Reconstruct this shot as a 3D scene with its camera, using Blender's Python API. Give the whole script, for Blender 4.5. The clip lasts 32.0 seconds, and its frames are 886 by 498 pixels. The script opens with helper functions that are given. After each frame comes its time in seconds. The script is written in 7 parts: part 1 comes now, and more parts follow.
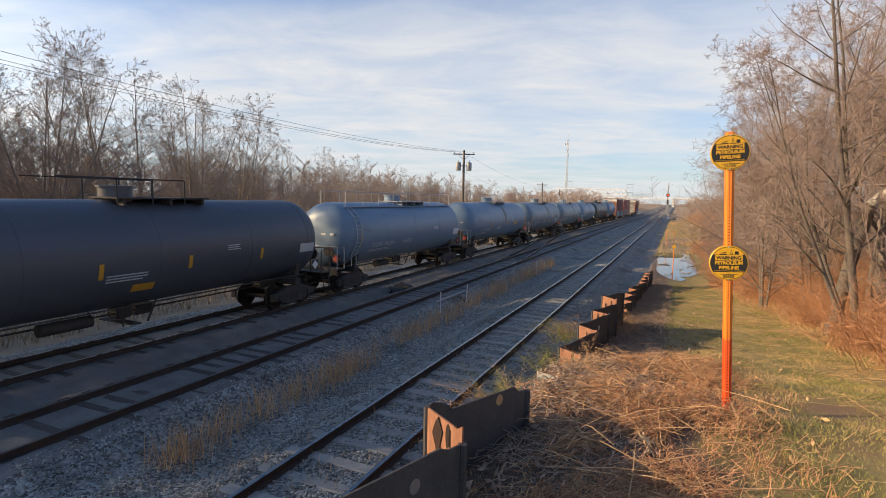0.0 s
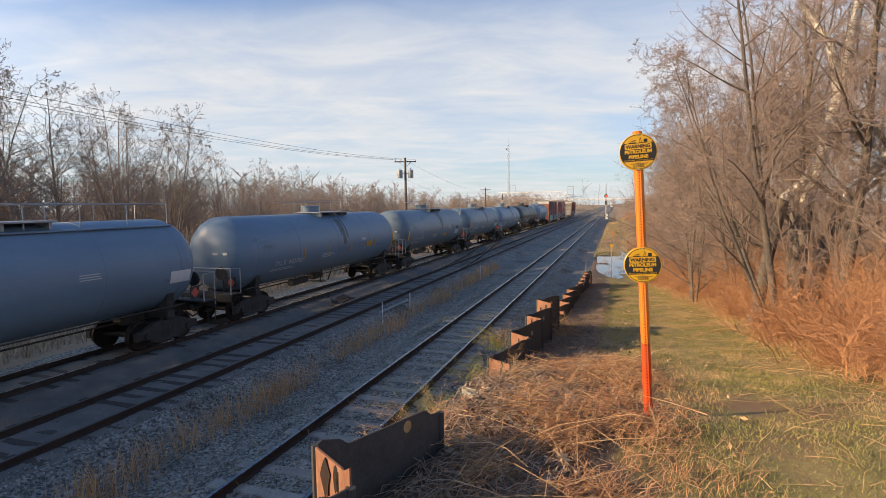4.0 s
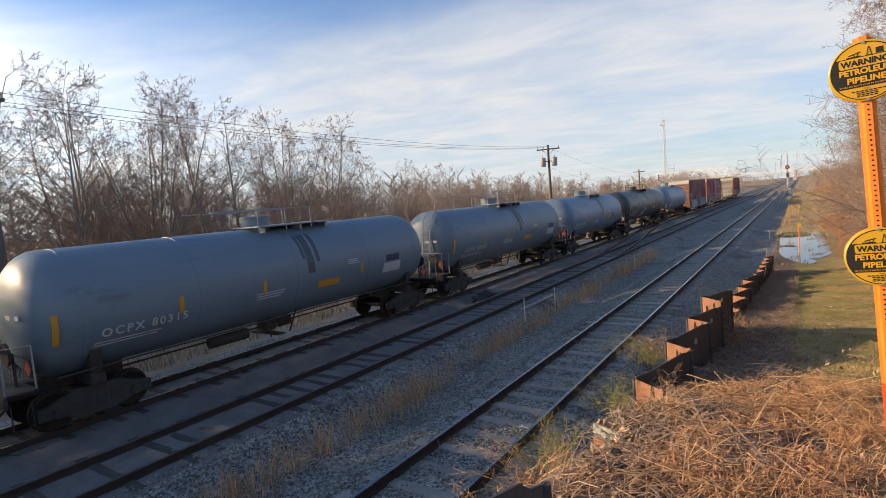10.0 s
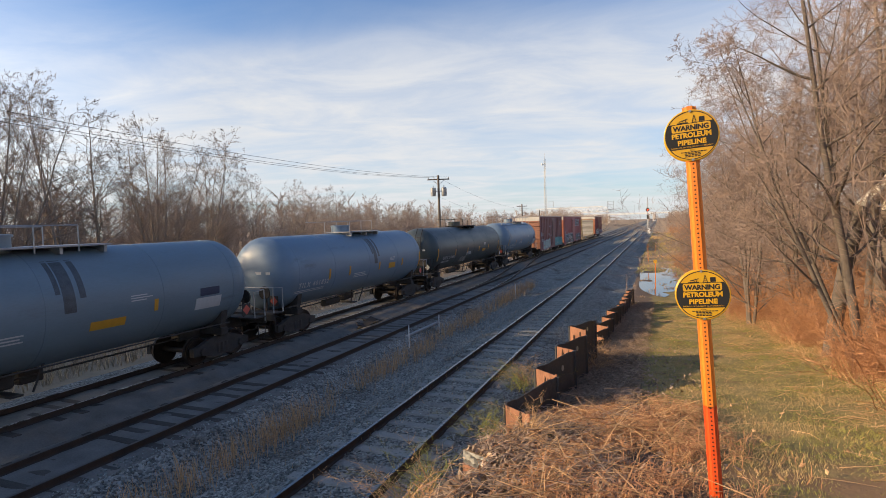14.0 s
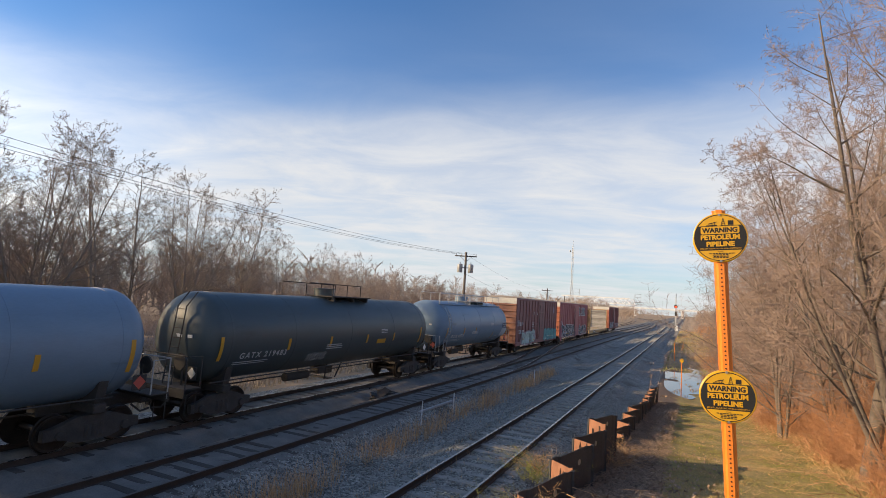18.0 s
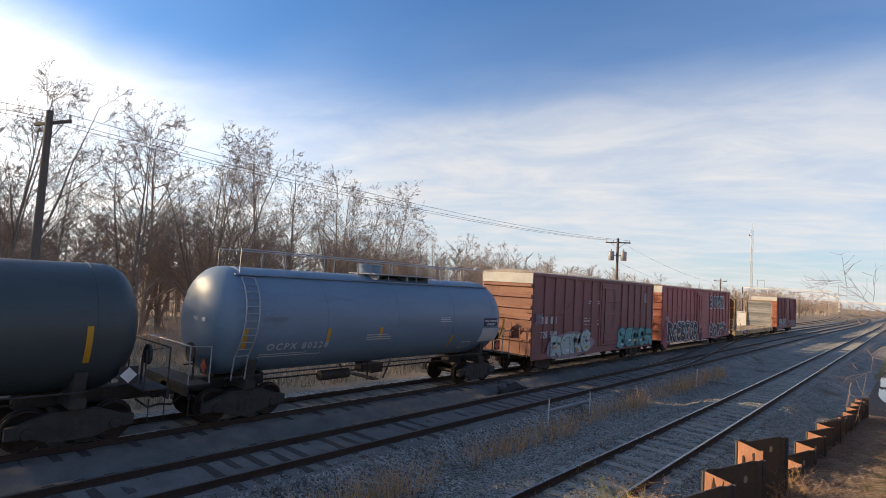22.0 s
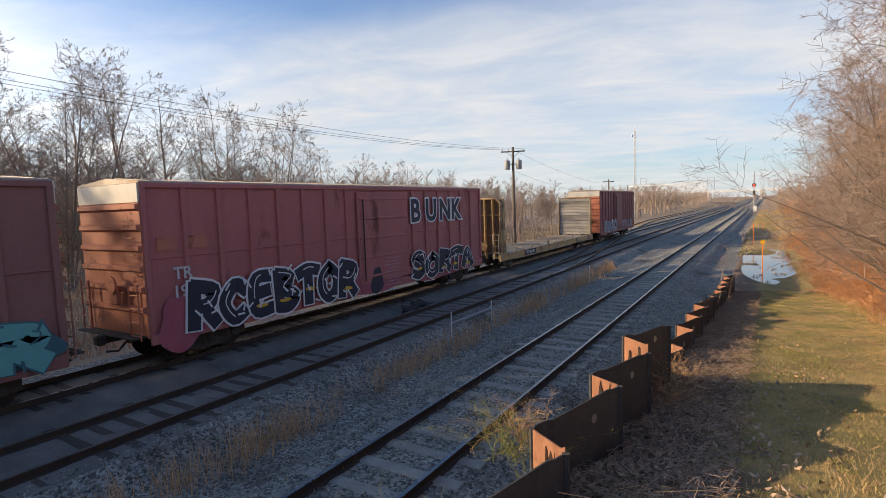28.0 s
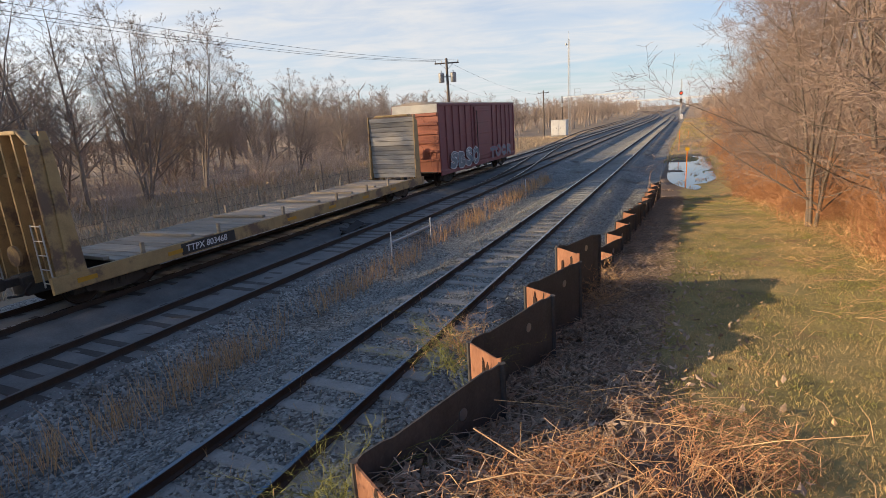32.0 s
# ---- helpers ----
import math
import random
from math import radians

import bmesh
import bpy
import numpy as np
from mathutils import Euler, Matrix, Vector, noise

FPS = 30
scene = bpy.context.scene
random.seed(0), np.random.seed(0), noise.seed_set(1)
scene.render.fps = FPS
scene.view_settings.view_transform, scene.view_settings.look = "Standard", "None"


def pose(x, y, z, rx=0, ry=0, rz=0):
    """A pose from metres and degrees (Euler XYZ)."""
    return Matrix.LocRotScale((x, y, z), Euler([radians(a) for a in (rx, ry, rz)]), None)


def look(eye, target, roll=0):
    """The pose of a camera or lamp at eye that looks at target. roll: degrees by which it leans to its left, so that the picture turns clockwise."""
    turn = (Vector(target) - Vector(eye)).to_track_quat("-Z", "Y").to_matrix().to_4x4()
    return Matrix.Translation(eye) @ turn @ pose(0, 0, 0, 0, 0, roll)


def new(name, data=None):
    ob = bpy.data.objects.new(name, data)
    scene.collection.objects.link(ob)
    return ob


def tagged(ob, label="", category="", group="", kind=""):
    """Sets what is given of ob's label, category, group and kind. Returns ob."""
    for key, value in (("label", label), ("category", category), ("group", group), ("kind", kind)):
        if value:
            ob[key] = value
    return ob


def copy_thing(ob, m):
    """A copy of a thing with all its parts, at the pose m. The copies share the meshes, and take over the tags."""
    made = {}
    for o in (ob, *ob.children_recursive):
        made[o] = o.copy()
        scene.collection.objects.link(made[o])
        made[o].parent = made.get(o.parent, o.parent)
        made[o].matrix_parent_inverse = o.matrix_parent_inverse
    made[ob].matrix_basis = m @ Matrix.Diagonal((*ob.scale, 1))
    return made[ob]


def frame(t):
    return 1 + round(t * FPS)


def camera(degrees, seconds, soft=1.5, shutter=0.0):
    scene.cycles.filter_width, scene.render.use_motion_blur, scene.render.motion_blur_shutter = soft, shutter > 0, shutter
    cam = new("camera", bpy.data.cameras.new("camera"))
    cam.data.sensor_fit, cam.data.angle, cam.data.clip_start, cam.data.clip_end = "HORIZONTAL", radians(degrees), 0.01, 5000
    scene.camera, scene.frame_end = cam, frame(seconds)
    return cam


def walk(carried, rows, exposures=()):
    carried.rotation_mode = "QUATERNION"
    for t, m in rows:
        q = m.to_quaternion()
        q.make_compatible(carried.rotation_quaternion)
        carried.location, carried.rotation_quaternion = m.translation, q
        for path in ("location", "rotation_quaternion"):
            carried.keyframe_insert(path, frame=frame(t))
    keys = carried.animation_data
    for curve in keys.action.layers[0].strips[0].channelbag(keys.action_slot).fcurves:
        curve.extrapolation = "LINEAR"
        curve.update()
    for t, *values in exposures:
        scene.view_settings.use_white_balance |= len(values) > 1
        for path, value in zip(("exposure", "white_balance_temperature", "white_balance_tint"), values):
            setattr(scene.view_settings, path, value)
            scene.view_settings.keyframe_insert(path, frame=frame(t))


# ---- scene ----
cam = camera(79.97, 32.0, soft=0.7)
PATH = [
    (0, (5.143, 0.132, 4.547), (4.339, 1.953, 4.353), 1.28),
    (0.5, (5.144, 0.160, 4.536), (4.524, 2.052, 4.347), 1.18),
    (1, (5.151, 0.149, 4.544), (4.550, 2.050, 4.378), 0.61),
    (1.5, (5.144, 0.138, 4.551), (4.542, 2.040, 4.414), 0.51),
    (2, (5.124, 0.164, 4.536), (4.523, 2.069, 4.434), 0.88),
    (2.5, (5.126, 0.160, 4.549), (4.504, 2.059, 4.464), 0.62),
    (3, (5.180, 0.274, 4.544), (4.559, 2.173, 4.453), 0.54),
    (3.5, (5.350, 0.441, 4.566), (4.718, 2.334, 4.427), -0.43),
    (5.5, (5.377, 1.107, 4.568), (4.773, 3.005, 4.382), -1.08),
    (6, (5.463, 1.455, 4.575), (4.800, 3.339, 4.472), -1.85),
    (6.5, (5.479, 1.567, 4.587), (4.827, 3.455, 4.492), -3.85),
    (7, (5.454, 1.600, 4.560), (4.936, 3.531, 4.517), -3.57),
    (7.5, (5.400, 1.565, 4.552), (4.885, 3.497, 4.534), -3.25),
    (8, (5.360, 1.548, 4.541), (4.849, 3.482, 4.544), -2.56),
    (8.5, (5.349, 1.620, 4.547), (4.845, 3.556, 4.546), -1.50),
    (9, (5.321, 1.727, 4.518), (4.450, 3.528, 4.518), -1.79),
    (9.5, (5.242, 1.826, 4.491), (4.165, 3.511, 4.422), -3.97),
    (10, (5.245, 1.849, 4.491), (4.118, 3.493, 4.323), -4.80),
    (10.5, (5.275, 1.925, 4.485), (4.240, 3.628, 4.314), -3.70),
    (11, (5.332, 1.893, 4.498), (4.443, 3.681, 4.384), -3.27),
    (11.5, (5.344, 1.879, 4.502), (4.541, 3.708, 4.405), -2.96),
    (12, (5.348, 1.886, 4.499), (4.569, 3.725, 4.397), -2.38),
    (12.5, (5.326, 1.878, 4.504), (4.575, 3.729, 4.401), -1.87),
    (13, (5.325, 1.865, 4.495), (4.576, 3.717, 4.390), -1.51),
    (13.5, (5.335, 1.848, 4.510), (4.577, 3.697, 4.411), -2.00),
    (15.5, (5.349, 1.867, 4.500), (4.596, 3.718, 4.413), -1.31),
    (16, (5.353, 1.861, 4.491), (4.609, 3.716, 4.402), -1.07),
    (16.5, (5.382, 1.789, 4.483), (4.628, 3.633, 4.303), -0.99),
    (17, (5.416, 1.797, 4.460), (4.651, 3.631, 4.231), -1.55),
    (17.5, (5.402, 1.727, 4.500), (4.560, 3.536, 4.638), -0.62),
    (18, (5.355, 1.715, 4.502), (4.511, 3.518, 4.691), 3.64),
    (18.5, (5.386, 1.923, 4.465), (4.311, 3.606, 4.581), 4.94),
    (19, (5.491, 2.113, 4.540), (4.204, 3.640, 4.636), 7.16),
    (19.5, (5.465, 2.309, 4.485), (4.258, 3.894, 4.666), 8.13),
    (20, (5.331, 2.954, 4.406), (4.216, 4.605, 4.581), 7.61),
    (20.5, (5.468, 3.118, 4.417), (4.341, 4.765, 4.552), 4.78),
    (21, (5.447, 3.782, 4.315), (4.317, 5.426, 4.444), 3.19),
    (21.5, (5.471, 3.949, 4.314), (4.263, 5.539, 4.427), 4.07),
    (22, (5.417, 4.253, 4.263), (4.085, 5.739, 4.392), 3.36),
    (22.5, (5.216, 4.522, 4.228), (3.866, 5.992, 4.356), 5.03),
    (23, (5.041, 4.624, 4.220), (3.702, 6.108, 4.294), 3.00),
    (23.5, (5.056, 4.962, 4.139), (3.816, 6.531, 4.091), 0.83),
    (24, (5.149, 5.244, 4.138), (4.133, 6.962, 4.011), 0.61),
    (24.5, (5.189, 5.349, 4.126), (4.311, 7.140, 3.985), -1.16),
    (26.5, (5.219, 5.231, 4.196), (4.230, 6.958, 3.997), -1.37),
    (27, (5.200, 5.312, 4.168), (4.144, 7.001, 3.987), -1.52),
    (27.5, (5.200, 5.351, 4.159), (4.153, 7.047, 3.988), -1.50),
    (28, (5.229, 5.305, 4.182), (4.185, 7.003, 4.016), -1.93),
    (28.5, (5.228, 5.271, 4.192), (4.192, 6.974, 4.032), -1.72),
    (29, (5.192, 5.319, 4.175), (4.165, 7.028, 4.022), -1.49),
    (29.5, (5.187, 5.334, 4.178), (4.177, 7.053, 4.019), -1.22),
    (30, (5.200, 5.308, 4.188), (4.212, 7.039, 4.020), -0.76),
    (30.5, (5.191, 5.357, 4.171), (4.233, 7.103, 3.997), -0.46),
    (31, (5.205, 5.372, 4.172), (4.276, 7.134, 3.998), -0.08),
    (31.5, (5.230, 5.345, 4.181), (4.324, 7.115, 3.970), 0.36),
    (32, (5.230, 5.427, 4.174), (4.396, 7.180, 3.693), -3.70),
]
walk(cam, [(t, look(eye, target, roll)) for t, eye, target, roll in PATH])

# ---------- light and sky ----------
SUN_AZ = (-0.88, -0.475)          # towards the sun, on the ground
SUN_EL = 17.5
sun_dir = Vector((SUN_AZ[0] * math.cos(radians(SUN_EL)), SUN_AZ[1] * math.cos(radians(SUN_EL)), math.sin(radians(SUN_EL))))
sun_data = bpy.data.lights.new("sun", "SUN")
sun_data.energy, sun_data.angle, sun_data.color = 4.3, radians(0.6), (1.0, 0.72, 0.42)
sun = new("sun", sun_data)
sun.rotation_euler = sun_dir.to_track_quat("Z", "Y").to_euler()

scene.view_settings.exposure = 0.70
world = bpy.data.worlds.new("sky")
scene.world = world
world.use_nodes = True
wn, wl = world.node_tree.nodes, world.node_tree.links
wn.clear()
w_out = wn.new("ShaderNodeOutputWorld")
w_bg = wn.new("ShaderNodeBackground")
w_bg.inputs["Strength"].default_value = 0.108
w_sky = wn.new("ShaderNodeTexSky")
w_sky.sky_type = "NISHITA"
w_sky.sun_disc = False
w_sky.sun_elevation = radians(SUN_EL)
w_sky.sun_rotation = math.atan2(SUN_AZ[0], SUN_AZ[1])
w_sky.air_density, w_sky.dust_density, w_sky.ozone_density = 1.0, 0.6, 2.0
w_co = wn.new("ShaderNodeTexCoord")
w_sep = wn.new("ShaderNodeSeparateXYZ")
wl.new(w_co.outputs["Generated"], w_sep.inputs[0])


def w_math(op, a, b=None, clamp=False):
    n = wn.new("ShaderNodeMath")
    n.operation, n.use_clamp = op, clamp
    for i, v in enumerate((a, b)):
        if v is None:
            continue
        if isinstance(v, (int, float)):
            n.inputs[i].default_value = v
        else:
            wl.new(v, n.inputs[i])
    return n.outputs[0]


# thin high clouds on a flat layer overhead
w_h = w_math("MAXIMUM", w_math("ADD", w_sep.outputs[2], 0.10), 0.03)
w_u = w_math("DIVIDE", w_sep.outputs[0], w_h)
w_v = w_math("DIVIDE", w_sep.outputs[1], w_h)
w_map = wn.new("ShaderNodeCombineXYZ")
# streaks lie along one wind direction
w_a = w_math("ADD", w_math("MULTIPLY", w_u, 0.50), w_math("MULTIPLY", w_v, 0.14))
w_b = w_math("SUBTRACT", w_math("MULTIPLY", w_v, 0.85), w_math("MULTIPLY", w_u, 0.26))
wl.new(w_a, w_map.inputs[0])
wl.new(w_b, w_map.inputs[1])


def w_noise(scale, detail, rough, distort, offset):
    mp = wn.new("ShaderNodeMapping")
    mp.inputs["Location"].default_value = offset
    wl.new(w_map.outputs[0], mp.inputs[0])
    n = wn.new("ShaderNodeTexNoise")
    n.inputs["Scale"].default_value, n.inputs["Detail"].default_value = scale, detail
    n.inputs["Roughness"].default_value, n.inputs["Distortion"].default_value = rough, distort
    wl.new(mp.outputs[0], n.inputs["Vector"])
    return n.outputs[0]


def w_range(v, a, b, c=0.0, d=1.0):
    n = wn.new("ShaderNodeMapRange")
    n.interpolation_type = "SMOOTHSTEP"
    wl.new(v, n.inputs[0])
    for i, x in enumerate((a, b, c, d)):
        n.inputs[i + 1].default_value = x
    return n.outputs[0]


w_big = w_range(w_noise(0.62, 3, 0.5, 0.3, (3.1, 0.4, 0)), 0.36, 0.62)
w_fine = w_range(w_noise(2.6, 9, 0.62, 0.5, (0.6, 2.2, 0)), 0.30, 0.72)
w_low = w_range(w_sep.outputs[2], 0.20, 0.40, 1.0, 0.0)
w_cov = w_math("MULTIPLY", w_math("ADD", w_math("MULTIPLY", w_big, 0.85), w_math("MULTIPLY", w_low, 0.75), True),
               w_math("ADD", w_math("MULTIPLY", w_fine, 0.34), 0.66), True)
w_haze = w_range(w_sep.outputs[2], 0.0, 0.13, 0.60, 0.0)
w_cov = w_math("MULTIPLY", w_cov, w_range(w_sep.outputs[2], 0.22, 0.46, 1.0, 0.22))
w_cov = w_math("MAXIMUM", w_cov, w_haze)
w_mix = wn.new("ShaderNodeMixRGB")
wl.new(w_cov, w_mix.inputs[0])
# clouds brighten towards the sun
w_dot = wn.new("ShaderNodeVectorMath")
w_dot.operation = "DOT_PRODUCT"
wl.new(w_co.outputs["Generated"], w_dot.inputs[0])
w_dot.inputs[1].default_value = sun_dir
w_glow = w_range(w_dot.outputs["Value"], 0.30, 1.0, 0.0, 1.0)
w_cl = wn.new("ShaderNodeMixRGB")
w_cl.inputs[1].default_value = (4.55, 4.6, 4.7, 1)
w_cl.inputs[2].default_value = (11.0, 10.4, 9.6, 1)
wl.new(w_glow, w_cl.inputs[0])
w_blue = wn.new("ShaderNodeMixRGB")
w_blue.blend_type = "MULTIPLY"
w_blue.inputs[0].default_value = 1.0
w_blue.inputs[2].default_value = (0.50, 0.77, 1.06, 1)
wl.new(w_sky.outputs[0], w_blue.inputs[1])
wl.new(w_blue.outputs[0], w_mix.inputs[1])
wl.new(w_cl.outputs[0], w_mix.inputs[2])
wl.new(w_mix.outputs[0], w_bg.inputs[0])
wl.new(w_bg.outputs[0], w_out.inputs[0])


# ---------- materials ----------
def surface(name, c1, c2, scale=3.0, rough=0.7, metal=0.0, bump=0.15, fine=40.0, c3=None, c3_cut=0.62, c3_scale=1.3, stretch=(1, 1, 1), spec=0.5, island=0.0, rnd=0.0, world_co=False):
    """Two colours mixed by a coarse and a fine grain, a third in patches, with fine relief."""
    m = bpy.data.materials.new(name)
    m.use_nodes = True
    n, l = m.node_tree.nodes, m.node_tree.links
    b = n["Principled BSDF"]
    b.inputs["Metallic"].default_value = metal
    b.inputs["Specular IOR Level"].default_value = spec
    if world_co:
        co = n.new("ShaderNodeNewGeometry").outputs["Position"]
    else:
        co = n.new("ShaderNodeTexCoord").outputs["Object"]
    mp = n.new("ShaderNodeMapping")
    mp.inputs["Scale"].default_value = stretch
    l.new(co, mp.inputs[0])

    def nz(s, d, r=0.6):
        q = n.new("ShaderNodeTexNoise")
        q.inputs["Scale"].default_value, q.inputs["Detail"].default_value, q.inputs["Roughness"].default_value = s, d, r
        l.new(mp.outputs[0], q.inputs["Vector"])
        return q.outputs[0]

    def rng(v, a, c):
        q = n.new("ShaderNodeMapRange")
        l.new(v, q.inputs[0])
        q.inputs[1].default_value, q.inputs[2].default_value = a, c
        return q.outputs[0]

    big, small = nz(scale, 6), nz(fine, 4)
    mix = n.new("ShaderNodeMixRGB")
    add = n.new("ShaderNodeMath")
    add.operation = "ADD"
    half = n.new("ShaderNodeMath")
    half.operation = "MULTIPLY"
    l.new(small, half.inputs[0])
    half.inputs[1].default_value = 0.5
    l.new(big, add.inputs[0])
    l.new(half.outputs[0], add.inputs[1])
    l.new(rng(add.outputs[0], 0.5, 1.0), mix.inputs[0])
    mix.inputs[1].default_value, mix.inputs[2].default_value = (*c1, 1), (*c2, 1)
    col = mix.outputs[0]
    if c3:
        m3 = n.new("ShaderNodeMixRGB")
        l.new(rng(nz(c3_scale, 8, 0.65), c3_cut, c3_cut + 0.1), m3.inputs[0])
        l.new(col, m3.inputs[1])
        m3.inputs[2].default_value = (*c3, 1)
        col = m3.outputs[0]
    if island or rnd:
        src = n.new("ShaderNodeNewGeometry").outputs["Random Per Island"] if island else n.new("ShaderNodeObjectInfo").outputs["Random"]
        amt = island or rnd
        q = n.new("ShaderNodeMapRange")
        l.new(src, q.inputs[0])
        q.inputs[3].default_value, q.inputs[4].default_value = 1 - amt, 1 + amt
        hv = n.new("ShaderNodeHueSaturation")
        l.new(q.outputs[0], hv.inputs["Value"])
        l.new(col, hv.inputs["Color"])
        col = hv.outputs[0]
    l.new(col, b.inputs["Base Color"])
    rr = n.new("ShaderNodeMapRange")
    l.new(big, rr.inputs[0])
    rr.inputs[1].default_value, rr.inputs[2].default_value = 0.3, 0.7
    rr.inputs[3].default_value, rr.inputs[4].default_value = max(rough - 0.1, 0.02), min(rough + 0.1, 1)
    l.new(rr.outputs[0], b.inputs["Roughness"])
    if bump:
        bp = n.new("ShaderNodeBump")
        bp.inputs["Strength"].default_value, bp.inputs["Distance"].default_value = bump, 0.02
        l.new(add.outputs[0], bp.inputs["Height"])
        l.new(bp.outputs[0], b.inputs["Normal"])
    return m


def plain(name, c, rough=0.6, metal=0.0, glow=0.0):
    m = surface(name, tuple(v * 0.85 for v in c), c, 6, rough, metal, 0.05)
    if glow:
        b = m.node_tree.nodes["Principled BSDF"]
        b.inputs["Emission Color"].default_value = (*c, 1)
        b.inputs["Emission Strength"].default_value = glow
    return m


M_rail_side = surface("rusty_rail", (0.030, 0.022, 0.018), (0.075, 0.048, 0.034), 4, 0.8, 0.1, 0.2)
M_rail_top = surface("worn_rail_head", (0.17, 0.165, 0.16), (0.3, 0.29, 0.28), 2, 0.28, 0.9, 0.05)
M_rail_dull = surface("dull_brown_rail_head", (0.075, 0.060, 0.050), (0.16, 0.135, 0.115), 3, 0.5, 0.4, 0.1)
M_concrete = surface("concrete_tie", (0.19, 0.183, 0.165), (0.33, 0.32, 0.29), 5, 0.85, 0, 0.3, rnd=0.14)
M_wood_tie = surface("old_wood_tie", (0.045, 0.039, 0.033), (0.11, 0.094, 0.078), 4, 0.9, 0, 0.5, stretch=(0.3, 3, 3), rnd=0.2)
M_ballast = surface("ballast_gravel", (0.122, 0.12, 0.107), (0.268, 0.264, 0.236), 1.1, 0.95, 0, 0.5, fine=26, c3=(0.105, 0.090, 0.072), c3_cut=0.55, c3_scale=0.35, world_co=True)
gn, gl = M_ballast.node_tree.nodes, M_ballast.node_tree.links
g_pos = gn.new("ShaderNodeNewGeometry")
g_vor = gn.new("ShaderNodeTexVoronoi")
g_vor.inputs["Scale"].default_value = 19.0
gl.new(g_pos.outputs["Position"], g_vor.inputs["Vector"])
g_sep = gn.new("ShaderNodeSeparateColor")
gl.new(g_vor.outputs["Color"], g_sep.inputs[0])
g_rng = gn.new("ShaderNodeMapRange")
gl.new(g_sep.outputs[0], g_rng.inputs[0])
g_rng.inputs[3].default_value, g_rng.inputs[4].default_value = 0.30, 1.9
g_hsv = gn.new("ShaderNodeHueSaturation")
g_b = gn["Principled BSDF"]
gl.new(g_b.inputs["Base Color"].links[0].from_socket, g_hsv.inputs["Color"])
gl.new(g_rng.outputs[0], g_hsv.inputs["Value"])
gl.new(g_hsv.outputs[0], g_b.inputs["Base Color"])
g_inv = gn.new("ShaderNodeMath")
g_inv.operation = "SUBTRACT"
g_inv.inputs[0].default_value = 1.0
gl.new(g_vor.outputs["Distance"], g_inv.inputs[1])
g_bump = gn.new("ShaderNodeBump")
g_bump.inputs["Strength"].default_value, g_bump.inputs["Distance"].default_value = 0.9, 0.03
gl.new(g_inv.outputs[0], g_bump.inputs["Height"])
gl.new(g_b.inputs["Normal"].links[0].from_socket, g_bump.inputs["Normal"])
gl.new(g_bump.outputs[0], g_b.inputs["Normal"])
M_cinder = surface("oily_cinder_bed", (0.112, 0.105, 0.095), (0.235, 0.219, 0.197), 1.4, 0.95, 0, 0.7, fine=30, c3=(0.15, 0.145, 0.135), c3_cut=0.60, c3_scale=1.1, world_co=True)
M_stone = surface("ballast_stone", (0.125, 0.132, 0.122), (0.34, 0.355, 0.33), 8, 0.9, 0, 0.3, island=0.5)
# one rusted steel in two colours: shade is put into the first, sunlight into the second
M_pile = surface("shaded_rusted_sheet_steel", (0.04, 0.04, 0.041), (0.092, 0.086, 0.082), 5, 0.75, 0.1, 0.25)
M_pile_sunlit_rust = surface("sunlit_rust_flake_steel", (0.22, 0.092, 0.050), (0.40, 0.195, 0.112), 6, 0.8, 0.0, 0.3, c3=(0.05, 0.022, 0.014), c3_cut=0.62, c3_scale=5.5, stretch=(1.5, 1.5, 0.55))
M_soil = surface("bank_grass_soil", (0.142, 0.132, 0.044), (0.37, 0.288, 0.115), 1.6, 0.95, 0, 0.8, fine=22, c3=(0.25, 0.155, 0.080), c3_cut=0.54, c3_scale=0.6, world_co=True)
sn, sl = M_soil.node_tree.nodes, M_soil.node_tree.links
s_sep = sn.new("ShaderNodeSeparateXYZ")
sl.new(sn.new("ShaderNodeNewGeometry").outputs["Position"], s_sep.inputs[0])
s_thr = sn.new("ShaderNodeMapRange")
sl.new(s_sep.outputs[1], s_thr.inputs[0])
for k, v in enumerate((8.5, 10.5, 5.5, 4.85)):
    s_thr.inputs[k + 1].default_value = v
s_noise = sn.new("ShaderNodeTexNoise")
s_noise.inputs["Scale"].default_value, s_noise.inputs["Detail"].default_value = 1.7, 6.0
sl.new(sn.new("ShaderNodeNewGeometry").outputs["Position"], s_noise.inputs["Vector"])
s_add = sn.new("ShaderNodeMath")
s_add.operation = "ADD"
sl.new(s_thr.outputs[0], s_add.inputs[0])
sl.new(s_noise.outputs[0], s_add.inputs[1])
s_sub = sn.new("ShaderNodeMath")
s_sub.operation = "SUBTRACT"
sl.new(s_add.outputs[0], s_sub.inputs[0])
sl.new(s_sep.outputs[0], s_sub.inputs[1])
s_fac = sn.new("ShaderNodeMapRange")
sl.new(s_sub.outputs[0], s_fac.inputs[0])
s_fac.inputs[1].default_value, s_fac.inputs[2].default_value = 0.35, 0.65
s_mix = sn.new("ShaderNodeMixRGB")
s_b = sn["Principled BSDF"]
sl.new(s_b.inputs["Base Color"].links[0].from_socket, s_mix.inputs[1])
s_mix.inputs[2].default_value = (0.15, 0.104, 0.070, 1)
sl.new(s_fac.outputs[0], s_mix.inputs[0])
sl.new(s_mix.outputs[0], s_b.inputs["Base Color"])
M_field = surface("dry_field", (0.23, 0.165, 0.105), (0.42, 0.315, 0.20), 0.5, 0.95, 0, 0.6, fine=9, c3=(0.12, 0.09, 0.06), c3_cut=0.57, c3_scale=0.12, world_co=True)
